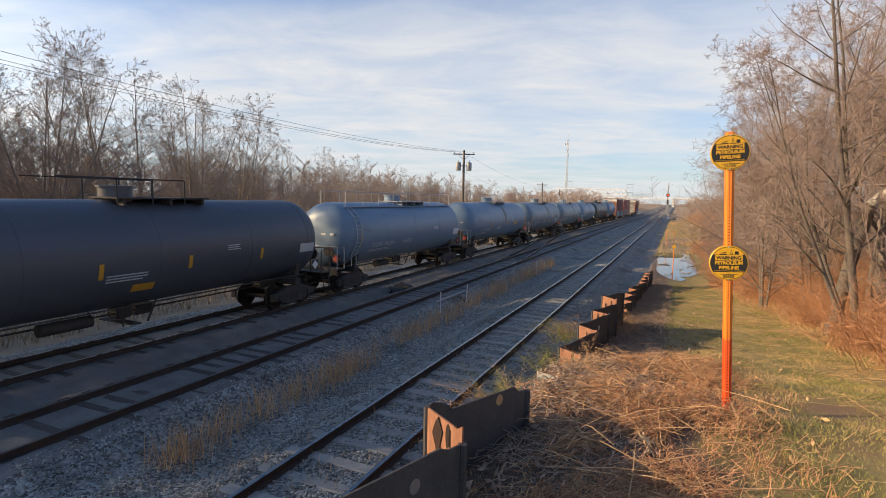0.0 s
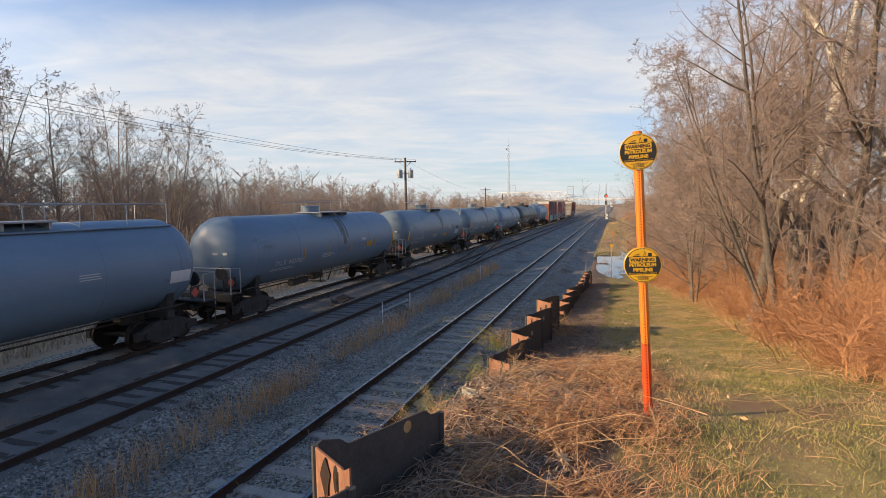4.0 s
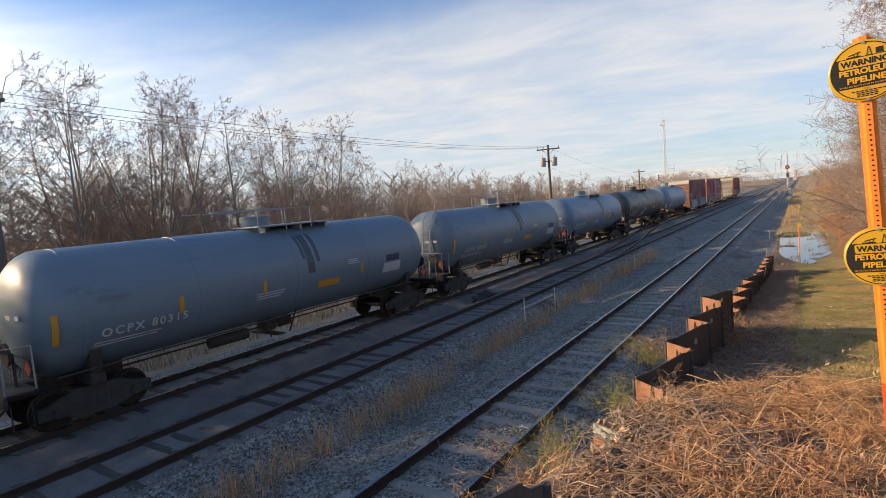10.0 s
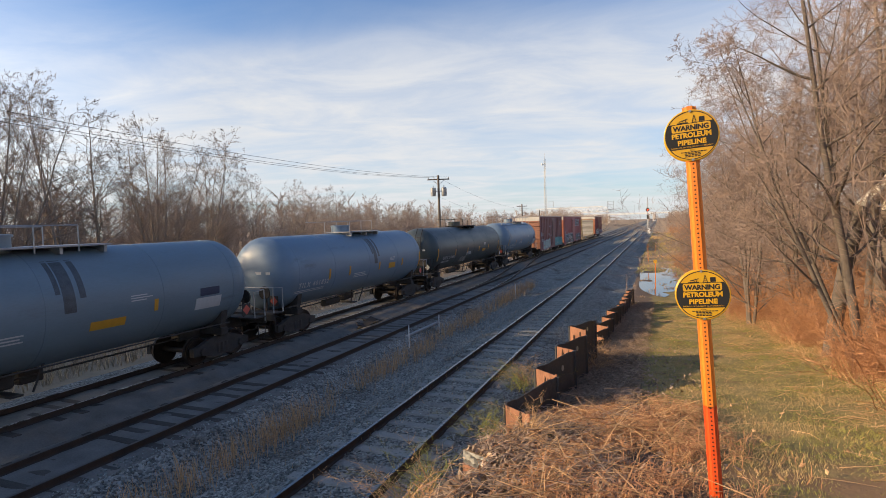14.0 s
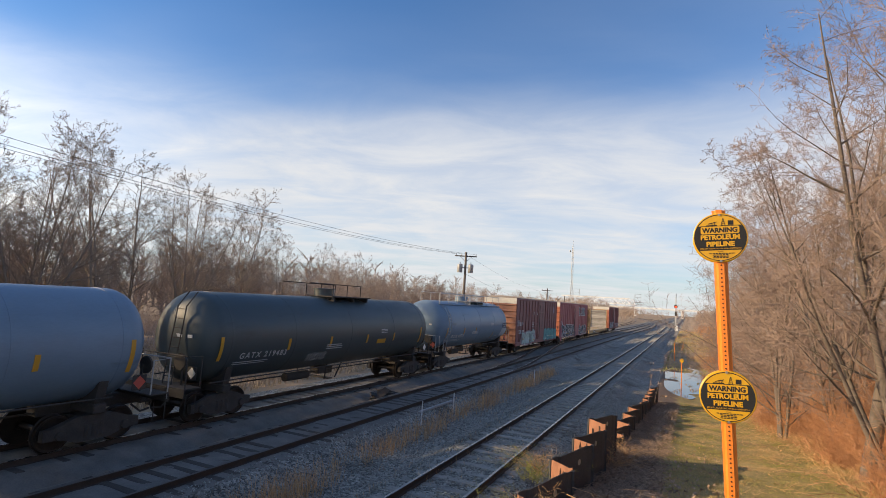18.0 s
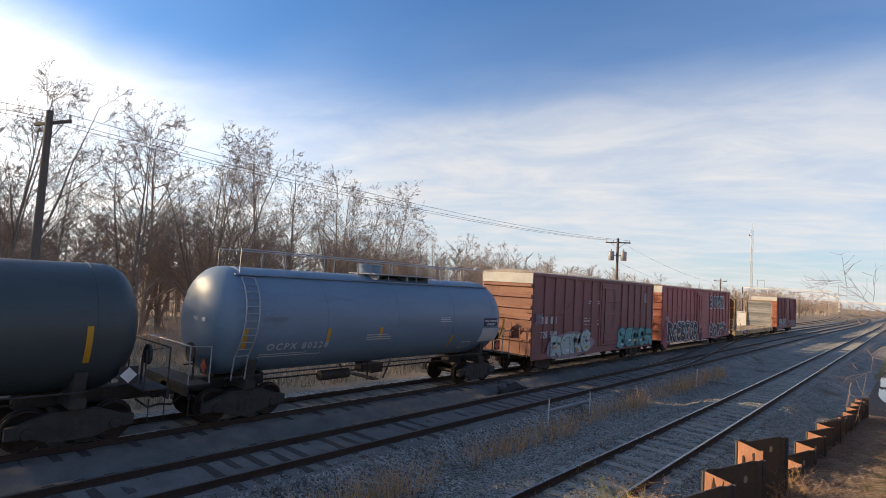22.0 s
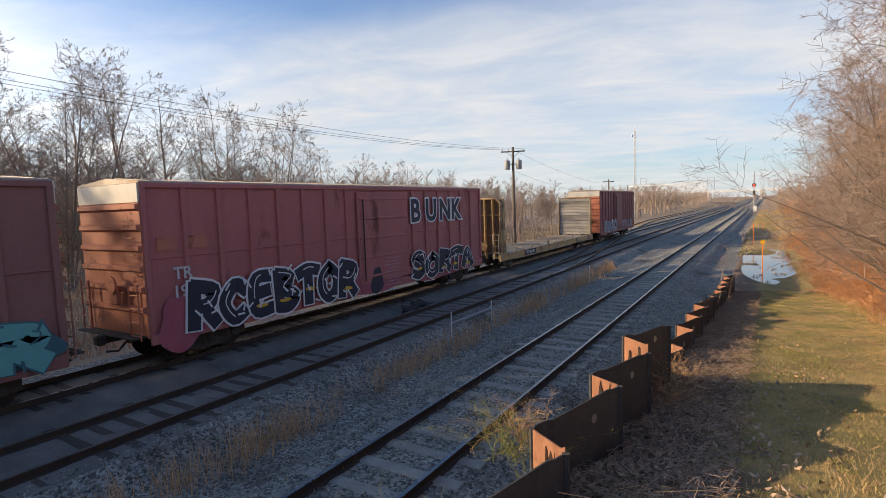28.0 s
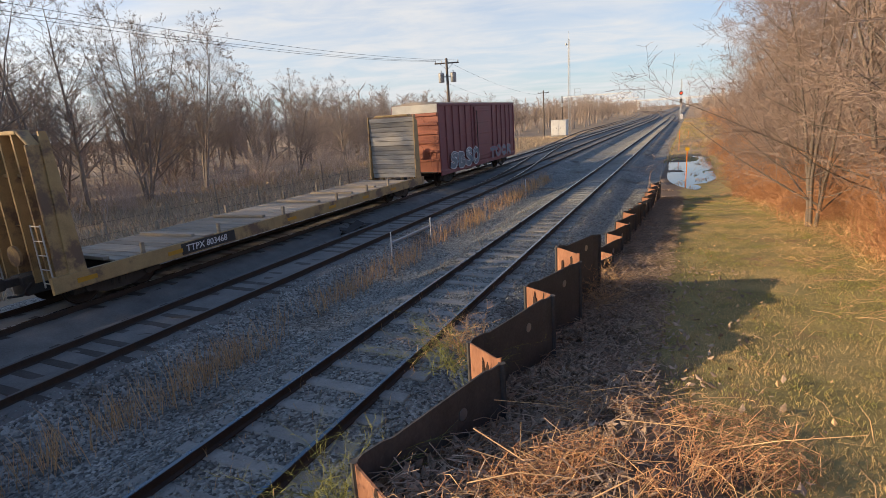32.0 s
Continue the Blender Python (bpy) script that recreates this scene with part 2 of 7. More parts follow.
M_bark = surface("grey_brown_bark", (0.2, 0.165, 0.138), (0.36, 0.298, 0.25), 3, 0.9, 0, 0.5, stretch=(1, 1, 0.25), rnd=0.2)
M_twig = surface("bare_twig_bark", (0.215, 0.172, 0.142), (0.375, 0.302, 0.25), 3, 0.9, 0, 0.0, rnd=0.2)
M_far_twig = surface("far_twig_bark", (0.23, 0.18, 0.152), (0.39, 0.315, 0.265), 3, 0.9, 0, 0.0, rnd=0.2)
M_bark_bank = surface("brown_bank_bark", (0.1, 0.082, 0.068), (0.19, 0.155, 0.128), 3, 0.9, 0, 0.5, stretch=(1, 1, 0.25), rnd=0.2)
M_twig_bank = surface("red_brown_twigs", (0.2, 0.145, 0.118), (0.36, 0.27, 0.22), 3, 0.9, 0, 0.0, rnd=0.2)
M_birch = surface("pale_birch_bark", (0.58, 0.53, 0.45), (0.78, 0.73, 0.64), 3, 0.8, 0, 0.3, c3=(0.10, 0.075, 0.06), c3_cut=0.60, c3_scale=2.2, stretch=(1, 1, 0.5))
M_brush = surface("rust_brown_brush", (0.29, 0.135, 0.066), (0.54, 0.285, 0.145), 3, 0.95, 0, 0.0, island=0.3)
M_under = surface("grey_brown_undergrowth", (0.38, 0.30, 0.25), (0.58, 0.47, 0.39), 3, 0.95, 0, 0.0, island=0.3)
M_litter = surface("grey_brown_leaf_litter", (0.21, 0.15, 0.108), (0.46, 0.335, 0.235), 4, 0.95, 0, 0.0, island=0.45)
M_scar = surface("black_rust_scar", (0.012, 0.008, 0.007), (0.045, 0.020, 0.013), 9, 0.85, 0, 0.4)
M_straw = surface("dry_straw", (0.42, 0.24, 0.112), (0.7, 0.455, 0.225), 4, 0.95, 0, 0.0, island=0.35)
M_grass = surface("short_grass", (0.145, 0.168, 0.036), (0.39, 0.338, 0.1), 1.0, 0.95, 0, 0.0, island=0.35, c3=(0.46, 0.33, 0.15), c3_cut=0.47, c3_scale=0.8, world_co=True)
M_pale_leaf = surface("pale_tan_leaf", (0.60, 0.36, 0.16), (0.74, 0.50, 0.26), 20, 0.8, 0, 0.2)
M_leaf = surface("yellow_green_leaf", (0.10, 0.13, 0.03), (0.26, 0.24, 0.06), 4, 0.8, 0, 0.0, island=0.3)
M_orange = surface("orange_plastic_post", (0.78, 0.20, 0.02), (0.86, 0.27, 0.035), 4, 0.45, 0, 0.05)
M_red_orange = surface("red_orange_sleeve", (0.70, 0.075, 0.012), (0.80, 0.11, 0.02), 4, 0.5, 0, 0.05)
M_sign_yellow = surface("yellow_sign_face", (0.58, 0.31, 0.008), (0.65, 0.37, 0.014), 3, 0.4, 0, 0.02)
M_sign_black = plain("black_print", (0.012, 0.013, 0.016), 0.8)
M_hole = plain("dark_hole", (0.01, 0.008, 0.006), 0.9)
M_bolt = plain("galvanised_bolt", (0.4, 0.4, 0.4), 0.4, 0.8)
M_white = plain("white_paint", (0.75, 0.75, 0.73), 0.6)
M_dark_steel = surface("grimy_underframe_steel", (0.030, 0.027, 0.025), (0.080, 0.070, 0.062), 3, 0.8, 0.1, 0.2)
M_wheel = surface("wheel_steel", (0.02, 0.016, 0.014), (0.06, 0.045, 0.036), 3, 0.6, 0.5, 0.1)
M_yellow = surface("worn_yellow_paint", (0.35, 0.235, 0.105), (0.52, 0.36, 0.165), 2.5, 0.65, 0, 0.1, c3=(0.19, 0.125, 0.082), c3_cut=0.50, c3_scale=1.2)
M_reflector = plain("yellow_reflector_stripe", (0.62, 0.32, 0.03), 0.45)
M_grey_stencil = plain("pale_stencil_paint", (0.55, 0.56, 0.57), 0.6)
M_pole = surface("weathered_pole_wood", (0.095, 0.078, 0.064), (0.19, 0.155, 0.128), 3, 0.9, 0, 0.4, stretch=(1, 1, 0.15))
M_galv = surface("galvanised_grey", (0.30, 0.31, 0.32), (0.42, 0.43, 0.44), 3, 0.5, 0.4, 0.05)
M_wire = plain("dark_cable", (0.02, 0.02, 0.02), 0.6)
M_wall_pale = surface("pale_painted_metal", (0.55, 0.55, 0.53), (0.72, 0.72, 0.70), 2, 0.5, 0, 0.05)
M_plank = surface("weathered_plank", (0.21, 0.175, 0.132), (0.40, 0.34, 0.262), 3, 0.85, 0, 0.3, stretch=(0.4, 3, 3), rnd=0.22)
M_grey_plank = surface("grey_weathered_plank", (0.19, 0.18, 0.165), (0.37, 0.355, 0.33), 3, 0.85, 0, 0.3, stretch=(0.3, 3, 3), rnd=0.35)
M_field_grass = surface("pale_field_grass", (0.34, 0.255, 0.165), (0.56, 0.44, 0.30), 4, 0.95, 0, 0.0, island=0.35)
M_red_glow = plain("red_signal_lens", (1.0, 0.04, 0.01), 0.3, 0, 2.5)
M_bridge = surface("white_bridge_paint", (0.60, 0.60, 0.60), (0.76, 0.76, 0.76), 0.2, 0.5, 0, 0.0)


def tank_paint(name, c):
    return surface(name, tuple(v * 0.8 for v in c), c, 0.8, 0.46, 0.0, 0.04, fine=14, c3=tuple(v * 0.55 + 0.012 for v in c), c3_cut=0.60, c3_scale=0.5, stretch=(1, 0.6, 2.2))


M_stain = surface("oily_spill_stain", (0.045, 0.052, 0.060), (0.10, 0.115, 0.13), 5.0, 0.5, 0, 0.0)
M_tank_grey = tank_paint("grey_tank_paint", (0.182, 0.262, 0.350))
M_tank_olive = tank_paint("olive_grey_tank_paint", (0.176, 0.240, 0.292))
M_tank_black = tank_paint("black_tank_paint", (0.085, 0.092, 0.108))
M_tank_green = tank_paint("dark_green_tank_paint", (0.066, 0.084, 0.088))
M_box_brown = surface("oxide_brown_boxcar_paint", (0.215, 0.092, 0.086), (0.29, 0.130, 0.118), 1.2, 0.65, 0, 0.1, fine=18, c3=(0.12, 0.055, 0.05), c3_cut=0.6, c3_scale=0.8, stretch=(1, 1, 0.4))
M_box_red = surface("faded_red_boxcar_paint", (0.36, 0.112, 0.11), (0.46, 0.16, 0.152), 1.2, 0.65, 0, 0.1, fine=18, c3=(0.15, 0.04, 0.03), c3_cut=0.6, c3_scale=0.8, stretch=(1, 1, 0.4))
M_box_end = surface("orange_rust_boxcar_end", (0.38, 0.130, 0.078), (0.48, 0.190, 0.120), 1.5, 0.65, 0, 0.1, c3=(0.20, 0.06, 0.035), c3_cut=0.58, c3_scale=1.6)
M_box_tan_end = surface("sun_faded_boxcar_end", (0.25, 0.115, 0.075), (0.35, 0.170, 0.112), 1.5, 0.65, 0, 0.1, c3=(0.20, 0.085, 0.060), c3_cut=0.60, c3_scale=1.6)
M_bulk_sheet = surface("brown_rusted_bulkhead_sheet", (0.12, 0.08, 0.055), (0.21, 0.145, 0.1), 2.0, 0.8, 0, 0.2)
M_cream = surface("cream_end_paint", (0.50, 0.49, 0.44), (0.63, 0.61, 0.55), 2.0, 0.6, 0, 0.05)
M_placard_red = plain("red_hazard_placard", (0.55, 0.10, 0.07), 0.5)
M_navy_panel = plain("navy_panel_paint", (0.035, 0.05, 0.10), 0.5)
M_lilac = surface("lilac_overspray", (0.30, 0.21, 0.24), (0.40, 0.30, 0.33), 2.0, 0.7)
M_box_maroon = surface("maroon_boxcar_paint", (0.19, 0.062, 0.066), (0.27, 0.092, 0.094), 1.2, 0.65, 0, 0.1, fine=18)
M_roof = surface("galvanised_roof", (0.22, 0.19, 0.17), (0.38, 0.34, 0.31), 1.0, 0.5, 0.3, 0.05, c3=(0.25, 0.17, 0.12), c3_cut=0.6)
M_graf_white = plain("white_spray_paint", (0.72, 0.74, 0.76), 0.6)
M_graf_mint = plain("pale_mint_spray_paint", (0.46, 0.58, 0.55), 0.6)
M_graf_navy = plain("navy_spray_paint", (0.022, 0.028, 0.050), 0.6)
M_graf_teal = plain("teal_spray_paint", (0.13, 0.40, 0.40), 0.6)
M_graf_teal_dark = plain("dark_teal_spray_paint", (0.05, 0.15, 0.19), 0.6)
M_graf_grey = plain("blue_grey_spray_paint", (0.20, 0.23, 0.27), 0.6)
M_graf_pink = surface("faded_pink_spray", (0.32, 0.07, 0.10), (0.42, 0.12, 0.16), 2.0, 0.6)
M_graf_gold = plain("yellow_spray_paint", (0.70, 0.42, 0.05), 0.6)


# ---------- mesh helpers ----------
class Buf:
    """Collects vertices and faces for one mesh."""

    def __init__(self):
        self.v, self.f, self.s, self.m = [], [], [], []

    def add(self, verts, faces, smooth=False, mi=0):
        o = len(self.v)
        self.v.extend(verts)
        self.f.extend([tuple(i + o for i in f) for f in faces])
        self.s.extend([smooth] * len(faces))
        self.m.extend([mi] * len(faces))

    def box(self, c, s, ch=0.0, turn=None, mi=0):
        """Box with centre c, size s and chamfered edges."""
        hx, hy, hz = s[0] / 2, s[1] / 2, s[2] / 2
        ch = min(ch, hx * 0.6, hy * 0.6, hz * 0.6)
        pts, fs = [], []
        if ch <= 0:
            pts = [(x * hx, y * hy, z * hz) for x in (-1, 1) for y in (-1, 1) for z in (-1, 1)]
            fs = [(0, 1, 3, 2), (4, 6, 7, 5), (0, 4, 5, 1), (2, 3, 7, 6), (0, 2, 6, 4), (1, 5, 7, 3)]
        else:
            idx = {}
            for x in (-1, 1):
                for y in (-1, 1):
                    for z in (-1, 1):
                        for ax in range(3):
                            p = [x * (hx - ch), y * (hy - ch), z * (hz - ch)]
                            p[ax] = (x * hx, y * hy, z * hz)[ax]
                            idx[(x, y, z, ax)] = len(pts)
                            pts.append(tuple(p))
            for ax in range(3):
                a, b = [i for i in range(3) if i != ax]
                for sg in (-1, 1):
                    loop = []
                    for sa, sb in ((-1, -1), (1, -1), (1, 1), (-1, 1)):
                        k = [0, 0, 0]
                        k[ax], k[a], k[b] = sg, sa, sb
                        loop.append(idx[(*k, ax)])
                    flip = (sg == 1) == (ax == 1)
                    fs.append(tuple(reversed(loop)) if flip else tuple(loop))
                for sa in (-1, 1):
                    for sb in (-1, 1):
                        q = []
                        for sg, use in ((-1, a), (1, a), (1, b), (-1, b)):
                            k = [0, 0, 0]
                            k[ax], k[a], k[b] = sg, sa, sb
                            q.append(idx[(*k, use)])
                        fs.append(tuple(q))
            for x in (-1, 1):
                for y in (-1, 1):
                    for z in (-1, 1):
                        fs.append(tuple(idx[(x, y, z, ax)] for ax in range(3)))
        if turn:
            pts = [tuple(turn @ Vector(p)) for p in pts]
        self.add([(p[0] + c[0], p[1] + c[1], p[2] + c[2]) for p in pts], fs, False, mi)

    def tube(self, pts, radii, n=8, caps=True, smooth=True, mi=0):
        """Tube along the points, with one radius for each."""
        pts = [Vector(p) for p in pts]
        if isinstance(radii, (int, float)):
            radii = [radii] * len(pts)
        rings, up = [], None
        for i, p in enumerate(pts):
            d = (pts[min(i + 1, len(pts) - 1)] - pts[max(i - 1, 0)])
            d = d.normalized() if d.length > 1e-9 else Vector((0, 0, 1))
            if up is None:
                up = Vector((0, 0, 1)) if abs(d.z) < 0.9 else Vector((1, 0, 0))
            side = d.cross(up)
            side = side.normalized() if side.length > 1e-6 else d.orthogonal().normalized()
            up = side.cross(d)
            rings.append([tuple(p + (side * math.cos(2 * math.pi * k / n) + up * math.sin(2 * math.pi * k / n)) * radii[i]) for k in range(n)])
        verts = [v for r in rings for v in r]
        faces = [(i * n + k, i * n + (k + 1) % n, (i + 1) * n + (k + 1) % n, (i + 1) * n + k) for i in range(len(pts) - 1) for k in range(n)]
        self.add(verts, faces, smooth, mi)
        if caps:
            self.add(rings[0], [tuple(reversed(range(n)))], False, mi)
            self.add(rings[-1], [tuple(range(n))], False, mi)

    def lathe_y(self, prof, n=40, cx=0.0, cz=0.0, mi=0):
        """Surface turned about an axis along y; prof is rows of (y, radius)."""
        verts, faces = [], []
        for y, r in prof:
            verts += [(cx + r * math.cos(2 * math.pi * k / n), y, cz + r * math.sin(2 * math.pi * k / n)) for k in range(n)]
        for i in range(len(prof) - 1):
            for k in range(n):
                faces.append((i * n + k, (i + 1) * n + k, (i + 1) * n + (k + 1) % n, i * n + (k + 1) % n))
        self.add(verts, faces, True, mi)

    def prism(self, outline, axis, a, b, mi=0):
        """Closed outline swept from a to b along axis 'x', 'y' or 'z'."""
        def put(p, w):
            return {"x": (w, p[0], p[1]), "y": (p[0], w, p[1]), "z": (p[0], p[1], w)}[axis]
        n = len(outline)
        verts = [put(p, a) for p in outline] + [put(p, b) for p in outline]
        faces = [(i, (i + 1) % n, n + (i + 1) % n, n + i) for i in range(n)] + [tuple(reversed(range(n))), tuple(range(n, 2 * n))]
        self.add(verts, faces, False, mi)

    def mesh(self, name, mats, sharp=40):
        me = bpy.data.meshes.new(name)
        me.from_pydata(self.v, [], self.f)
        for m in (mats if isinstance(mats, (list, tuple)) else [mats]):
            me.materials.append(m)
        me.polygons.foreach_set("use_smooth", self.s)
        if any(self.m):
            me.polygons.foreach_set("material_index", self.m)
        bm = bmesh.new()
        bm.from_mesh(me)
        bmesh.ops.recalc_face_normals(bm, faces=bm.faces)
        bm.to_mesh(me)
        bm.free()
        if any(self.s):
            me.set_sharp_from_angle(angle=radians(sharp))
        return me


def quick_mesh(name, verts, faces, mat, smooth=False):
    me = bpy.data.meshes.new(name)
    me.from_pydata(verts, [], faces)
    me.materials.append(mat)
    if smooth:
        me.polygons.foreach_set("use_smooth", [True] * len(me.polygons))
    return me


def part(name, buf, mats, parent, label="", sharp=40):
    ob = new(name, buf.mesh(name, mats, sharp) if isinstance(buf, Buf) else buf)
    ob.parent = parent
    if label:
        tagged(ob, label)
    return ob


def thing(name, label, category, group="", kind="", m=None):
    ob = new(name)
    ob.empty_display_size = 0.2
    if m is not None:
        ob.matrix_world = m
    return tagged(ob, label, category, group, kind)


def lettering(text, size, m, mat, parent, name="lettering", bold=0.0, align="LEFT", extrude=0.002, spacing=1.0, shear=0.0):
    """Words in the built-in font, as a thin mesh, laid at the pose m in its parent's space."""
    cu = bpy.data.curves.new(name, "FONT")
    cu.body, cu.size, cu.align_x, cu.extrude, cu.offset = text, size, align, extrude, bold
    cu.space_character, cu.shear, cu.resolution_u = spacing, shear, 3
    tmp = bpy.data.objects.new(name, cu)
    scene.collection.objects.link(tmp)
    me = bpy.data.meshes.new_from_object(tmp.evaluated_get(bpy.context.evaluated_depsgraph_get()))
    bpy.data.objects.remove(tmp)
    me.materials.clear()
    me.materials.append(mat)
    ob = new(name, me)
    ob.parent = parent
    ob.matrix_local = m
    return ob


# ---------- the ground ----------
def lerp_rows(rows, t):
    if t <= rows[0][0]:
        return rows[0][1]
    for (a, va), (b, vb) in zip(rows, rows[1:]):
        if t <= b:
            return va + (vb - va) * (t - a) / (b - a)
    return rows[-1][1]


BANK = [(-30, 2.68), (0, 2.62), (3.6, 2.63), (5.2, 2.71), (8, 2.28), (11, 1.82), (15, 1.45), (20, 1.05), (25, 0.60), (30, 0.12), (35, -0.34), (60, -0.34), (75, 0.1), (200, 0.2)]
WALL_END = 31.5
PILE_A = [0.2, 1.62, 3.05, 4.5, 5.95, 7.3, 8.85, 10.4, 11.8] + [13.3 + 1.45 * i for i in range(13)]
PILE_X0, PILE_X1 = 3.77, 4.07


def wall_rows():
    rows = []
    for i, y in enumerate(PILE_A):
        rows += [(y - 0.16, PILE_X1), (y, PILE_X0), (y + 0.22, PILE_X0 + 0.03)]
    return rows


WALL = wall_rows()


def wall_x(y):
    return lerp_rows(WALL, y)


def bank_z(x, y):
    z = lerp_rows(BANK, y)
    if y < 33:
        z += 0.25 * max(0.0, min(1.0, (x - 6.5) / 3.0)) - 0.14 * math.exp(-((x - 4.2) / 0.7) ** 2) * max(0.0, min(1.0, (y - 7.0) / 1.5)) * (1 if y < 13 else 0.2)
    else:
        z += 0.45 * max(0.0, min(1.0, (x - 6.3) / 2.5))
    z += 0.04 * noise.noise((x * 0.9, y * 0.9, 0)) + 0.015 * noise.noise((x * 3.1, y * 3.1, 2))
    if 33 < y < 62 and 3.3 < x < 7.2:
        z = min(z, -0.40 + 0.05 * noise.noise((x * 0.9, y * 0.5, 4.5)))
    return z


TRACKS = [0.0, -6.0, -10.05]


def bed_z(x, y):
    """The gravel bed: crowned under each track, lower between them."""
    z = -0.52
    for c in TRACKS:
        d = abs(x - c)
        top = -0.182 if c == 0.0 else -0.158
        z = max(z, top - max(0.0, d - 1.40) * 0.42) if d < 3.2 else z
    if x < -12.0:
        z = max(-0.75, -0.40 - (-12.0 - x) * 0.06)
        if x < -22:
            z += 0.22 * noise.noise((x * 0.12, y * 0.12, 1)) * min(1, (-22 - x) / 6)
    z += 0.022 * noise.noise((x * 1.7, y * 1.7, 5))
    return z


def ground_z(x, y):
    edge = wall_x(y) if y < WALL_END else 3.55
    return bank_z(x, y) if x > edge else bed_z(x, y)


xs_l = [-1500, -700, -350, -200, -130, -90, -65] + [-52 + 3 * i for i in range(12)] + [-16, -14.5, -13.2] + [-12.2 + 0.38 * i for i in range(41)]
xs_r = [0.12, 0.35, 0.7, 1.1, 1.5, 2.0, 2.5, 3.1, 3.8, 4.6, 5.6, 7, 9, 12, 16, 24, 40, 80, 180, 400, 900, 1500]
ys = [-1500, -600, -200, -80, -40, -20, -10, -5, -2] + sorted(set([round(0.25 * i, 3) for i in range(0, 130)] + [round(v, 3) for r in WALL for v in (r[0],) if r[0] > 0.2]))
ys += [33 + 0.8 * i for i in range(30)] + [60, 64, 70, 78, 88, 100, 115, 135, 160, 200, 260, 350, 500, 800, 1500]
ys = sorted(set(ys))
ground_v, ground_f, ground_m = [], [], []
for y in ys:
    e = wall_x(y) if y < WALL_END else 3.55
    row = [x for x in xs_l if x < 3.3] + [e - 0.012, e + 0.012] + [e + d for d in xs_r]
    for i, x in enumerate(row):
        if i == len(row) - len(xs_r) - 2:
            z = bed_z(x, y)
        elif i == len(row) - len(xs_r) - 1:
            z = bank_z(x, y) if y < WALL_END else bed_z(x, y)
        else:
            z = ground_z(x, y)
        ground_v.append((x, y, z))
    ncol = len(row)
for j in range(len(ys) - 1):
    for i in range(ncol - 1):
        ground_f.append((j * ncol + i, j * ncol + i + 1, (j + 1) * ncol + i + 1, (j + 1) * ncol + i))
        xm, ym = ground_v[j * ncol + i][0], ys[j]
        n_bed = ncol - len(xs_r) - 2
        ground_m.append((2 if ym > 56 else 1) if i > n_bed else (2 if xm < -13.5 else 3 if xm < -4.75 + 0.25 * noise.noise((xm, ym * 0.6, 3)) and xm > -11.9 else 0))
ground_me = quick_mesh("ground", ground_v, ground_f, M_ballast, True)
ground_me.materials.append(M_soil)
ground_me.materials.append(M_field)
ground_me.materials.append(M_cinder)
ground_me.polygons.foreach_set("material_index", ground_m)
ground = tagged(new("ground", ground_me), "gravel rail yard with a grassy bank and dry field", "ground", kind="structure")

# ---------- standing water ----------
M_water = bpy.data.materials.new("still_water")
M_water.use_nodes = True
wb = M_water.node_tree.nodes["Principled BSDF"]
wb.inputs["Base Color"].default_value = (0.03, 0.03, 0.028, 1)
wb.inputs["Roughness"].default_value = 0.03
wb.inputs["IOR"].default_value = 1.33
wb.inputs["Specular IOR Level"].default_value = 1.0
puddle_buf = Buf()
rim = []
for k in range(40):
    a = 2 * math.pi * k / 40
    rr = 1 + 0.22 * noise.noise((math.cos(a) * 1.6, math.sin(a) * 1.6, 7))
    rim.append((5.35 + 1.55 * rr * math.cos(a), 47.5 + 10.5 * rr * math.sin(a), -0.385))
puddle_buf.add(rim, [tuple(range(40))])
puddle = tagged(new("puddle", puddle_buf.mesh("puddle", M_water)), "shallow puddle of still water beside the track", "puddle", kind="structure")


# ---------- tracks ----------
def rail_profile(c, s=1.0):
    return [(c - 0.07, -0.172), (c + 0.07, -0.172), (c + 0.07, -0.158), (c + 0.012, -0.135), (c + 0.010, -0.045), (c + 0.036, -0.036), (c + 0.036, -0.006), (c + 0.028, 0.0),
            (c - 0.028, 0.0), (c - 0.036, -0.006), (c - 0.036, -0.036), (c - 0.010, -0.045), (c - 0.012, -0.135), (c - 0.07, -0.158)]


def sweep_rail(path, name, parent, head=None):
    """Rail along a list of (x, y)."""
    b = Buf()
    n = 14
    verts, faces, mats = [], [], []
    for x, y in path:
        verts += [(p[0], y, p[1]) for p in rail_profile(x)]
    for i in range(len(path) - 1):
        for k in range(n):
            faces.append((i * n + k, i * n + (k + 1) % n, (i + 1) * n + (k + 1) % n, (i + 1) * n + k))
            mats.append(1 if k in (6, 7, 8) else 0)
    b.add(verts, faces)
    b.m = mats
    return part(name, b, [M_rail_side, head or M_rail_top], parent)


track_names = [("railway_track", "main track with rusty rails on concrete ties", 0.0), ("siding_track", "siding track with rusty rails on buried wooden ties", -6.0), ("yard_track", "yard track with worn rails under the freight train", -10.05)]
tracks = []
YS = [-60, 0, 20, 40, 60, 80, 100, 130, 150, 170, 190, 220, 250, 280, 310, 340, 370, 400]


def bend(y):
    """All tracks sweep gently to the left far away."""
    return -3.0e-4 * max(0.0, y - 150.0) ** 2


def track_x(c, y):
    """Track centres draw together in the distance."""
    if c == 0.0:
        return bend(y)
    k = max(0.0, min(1.0, (y - 60) / 190.0))
    return c + (c * -0.25) * k * k * (3 - 2 * k) + bend(y)


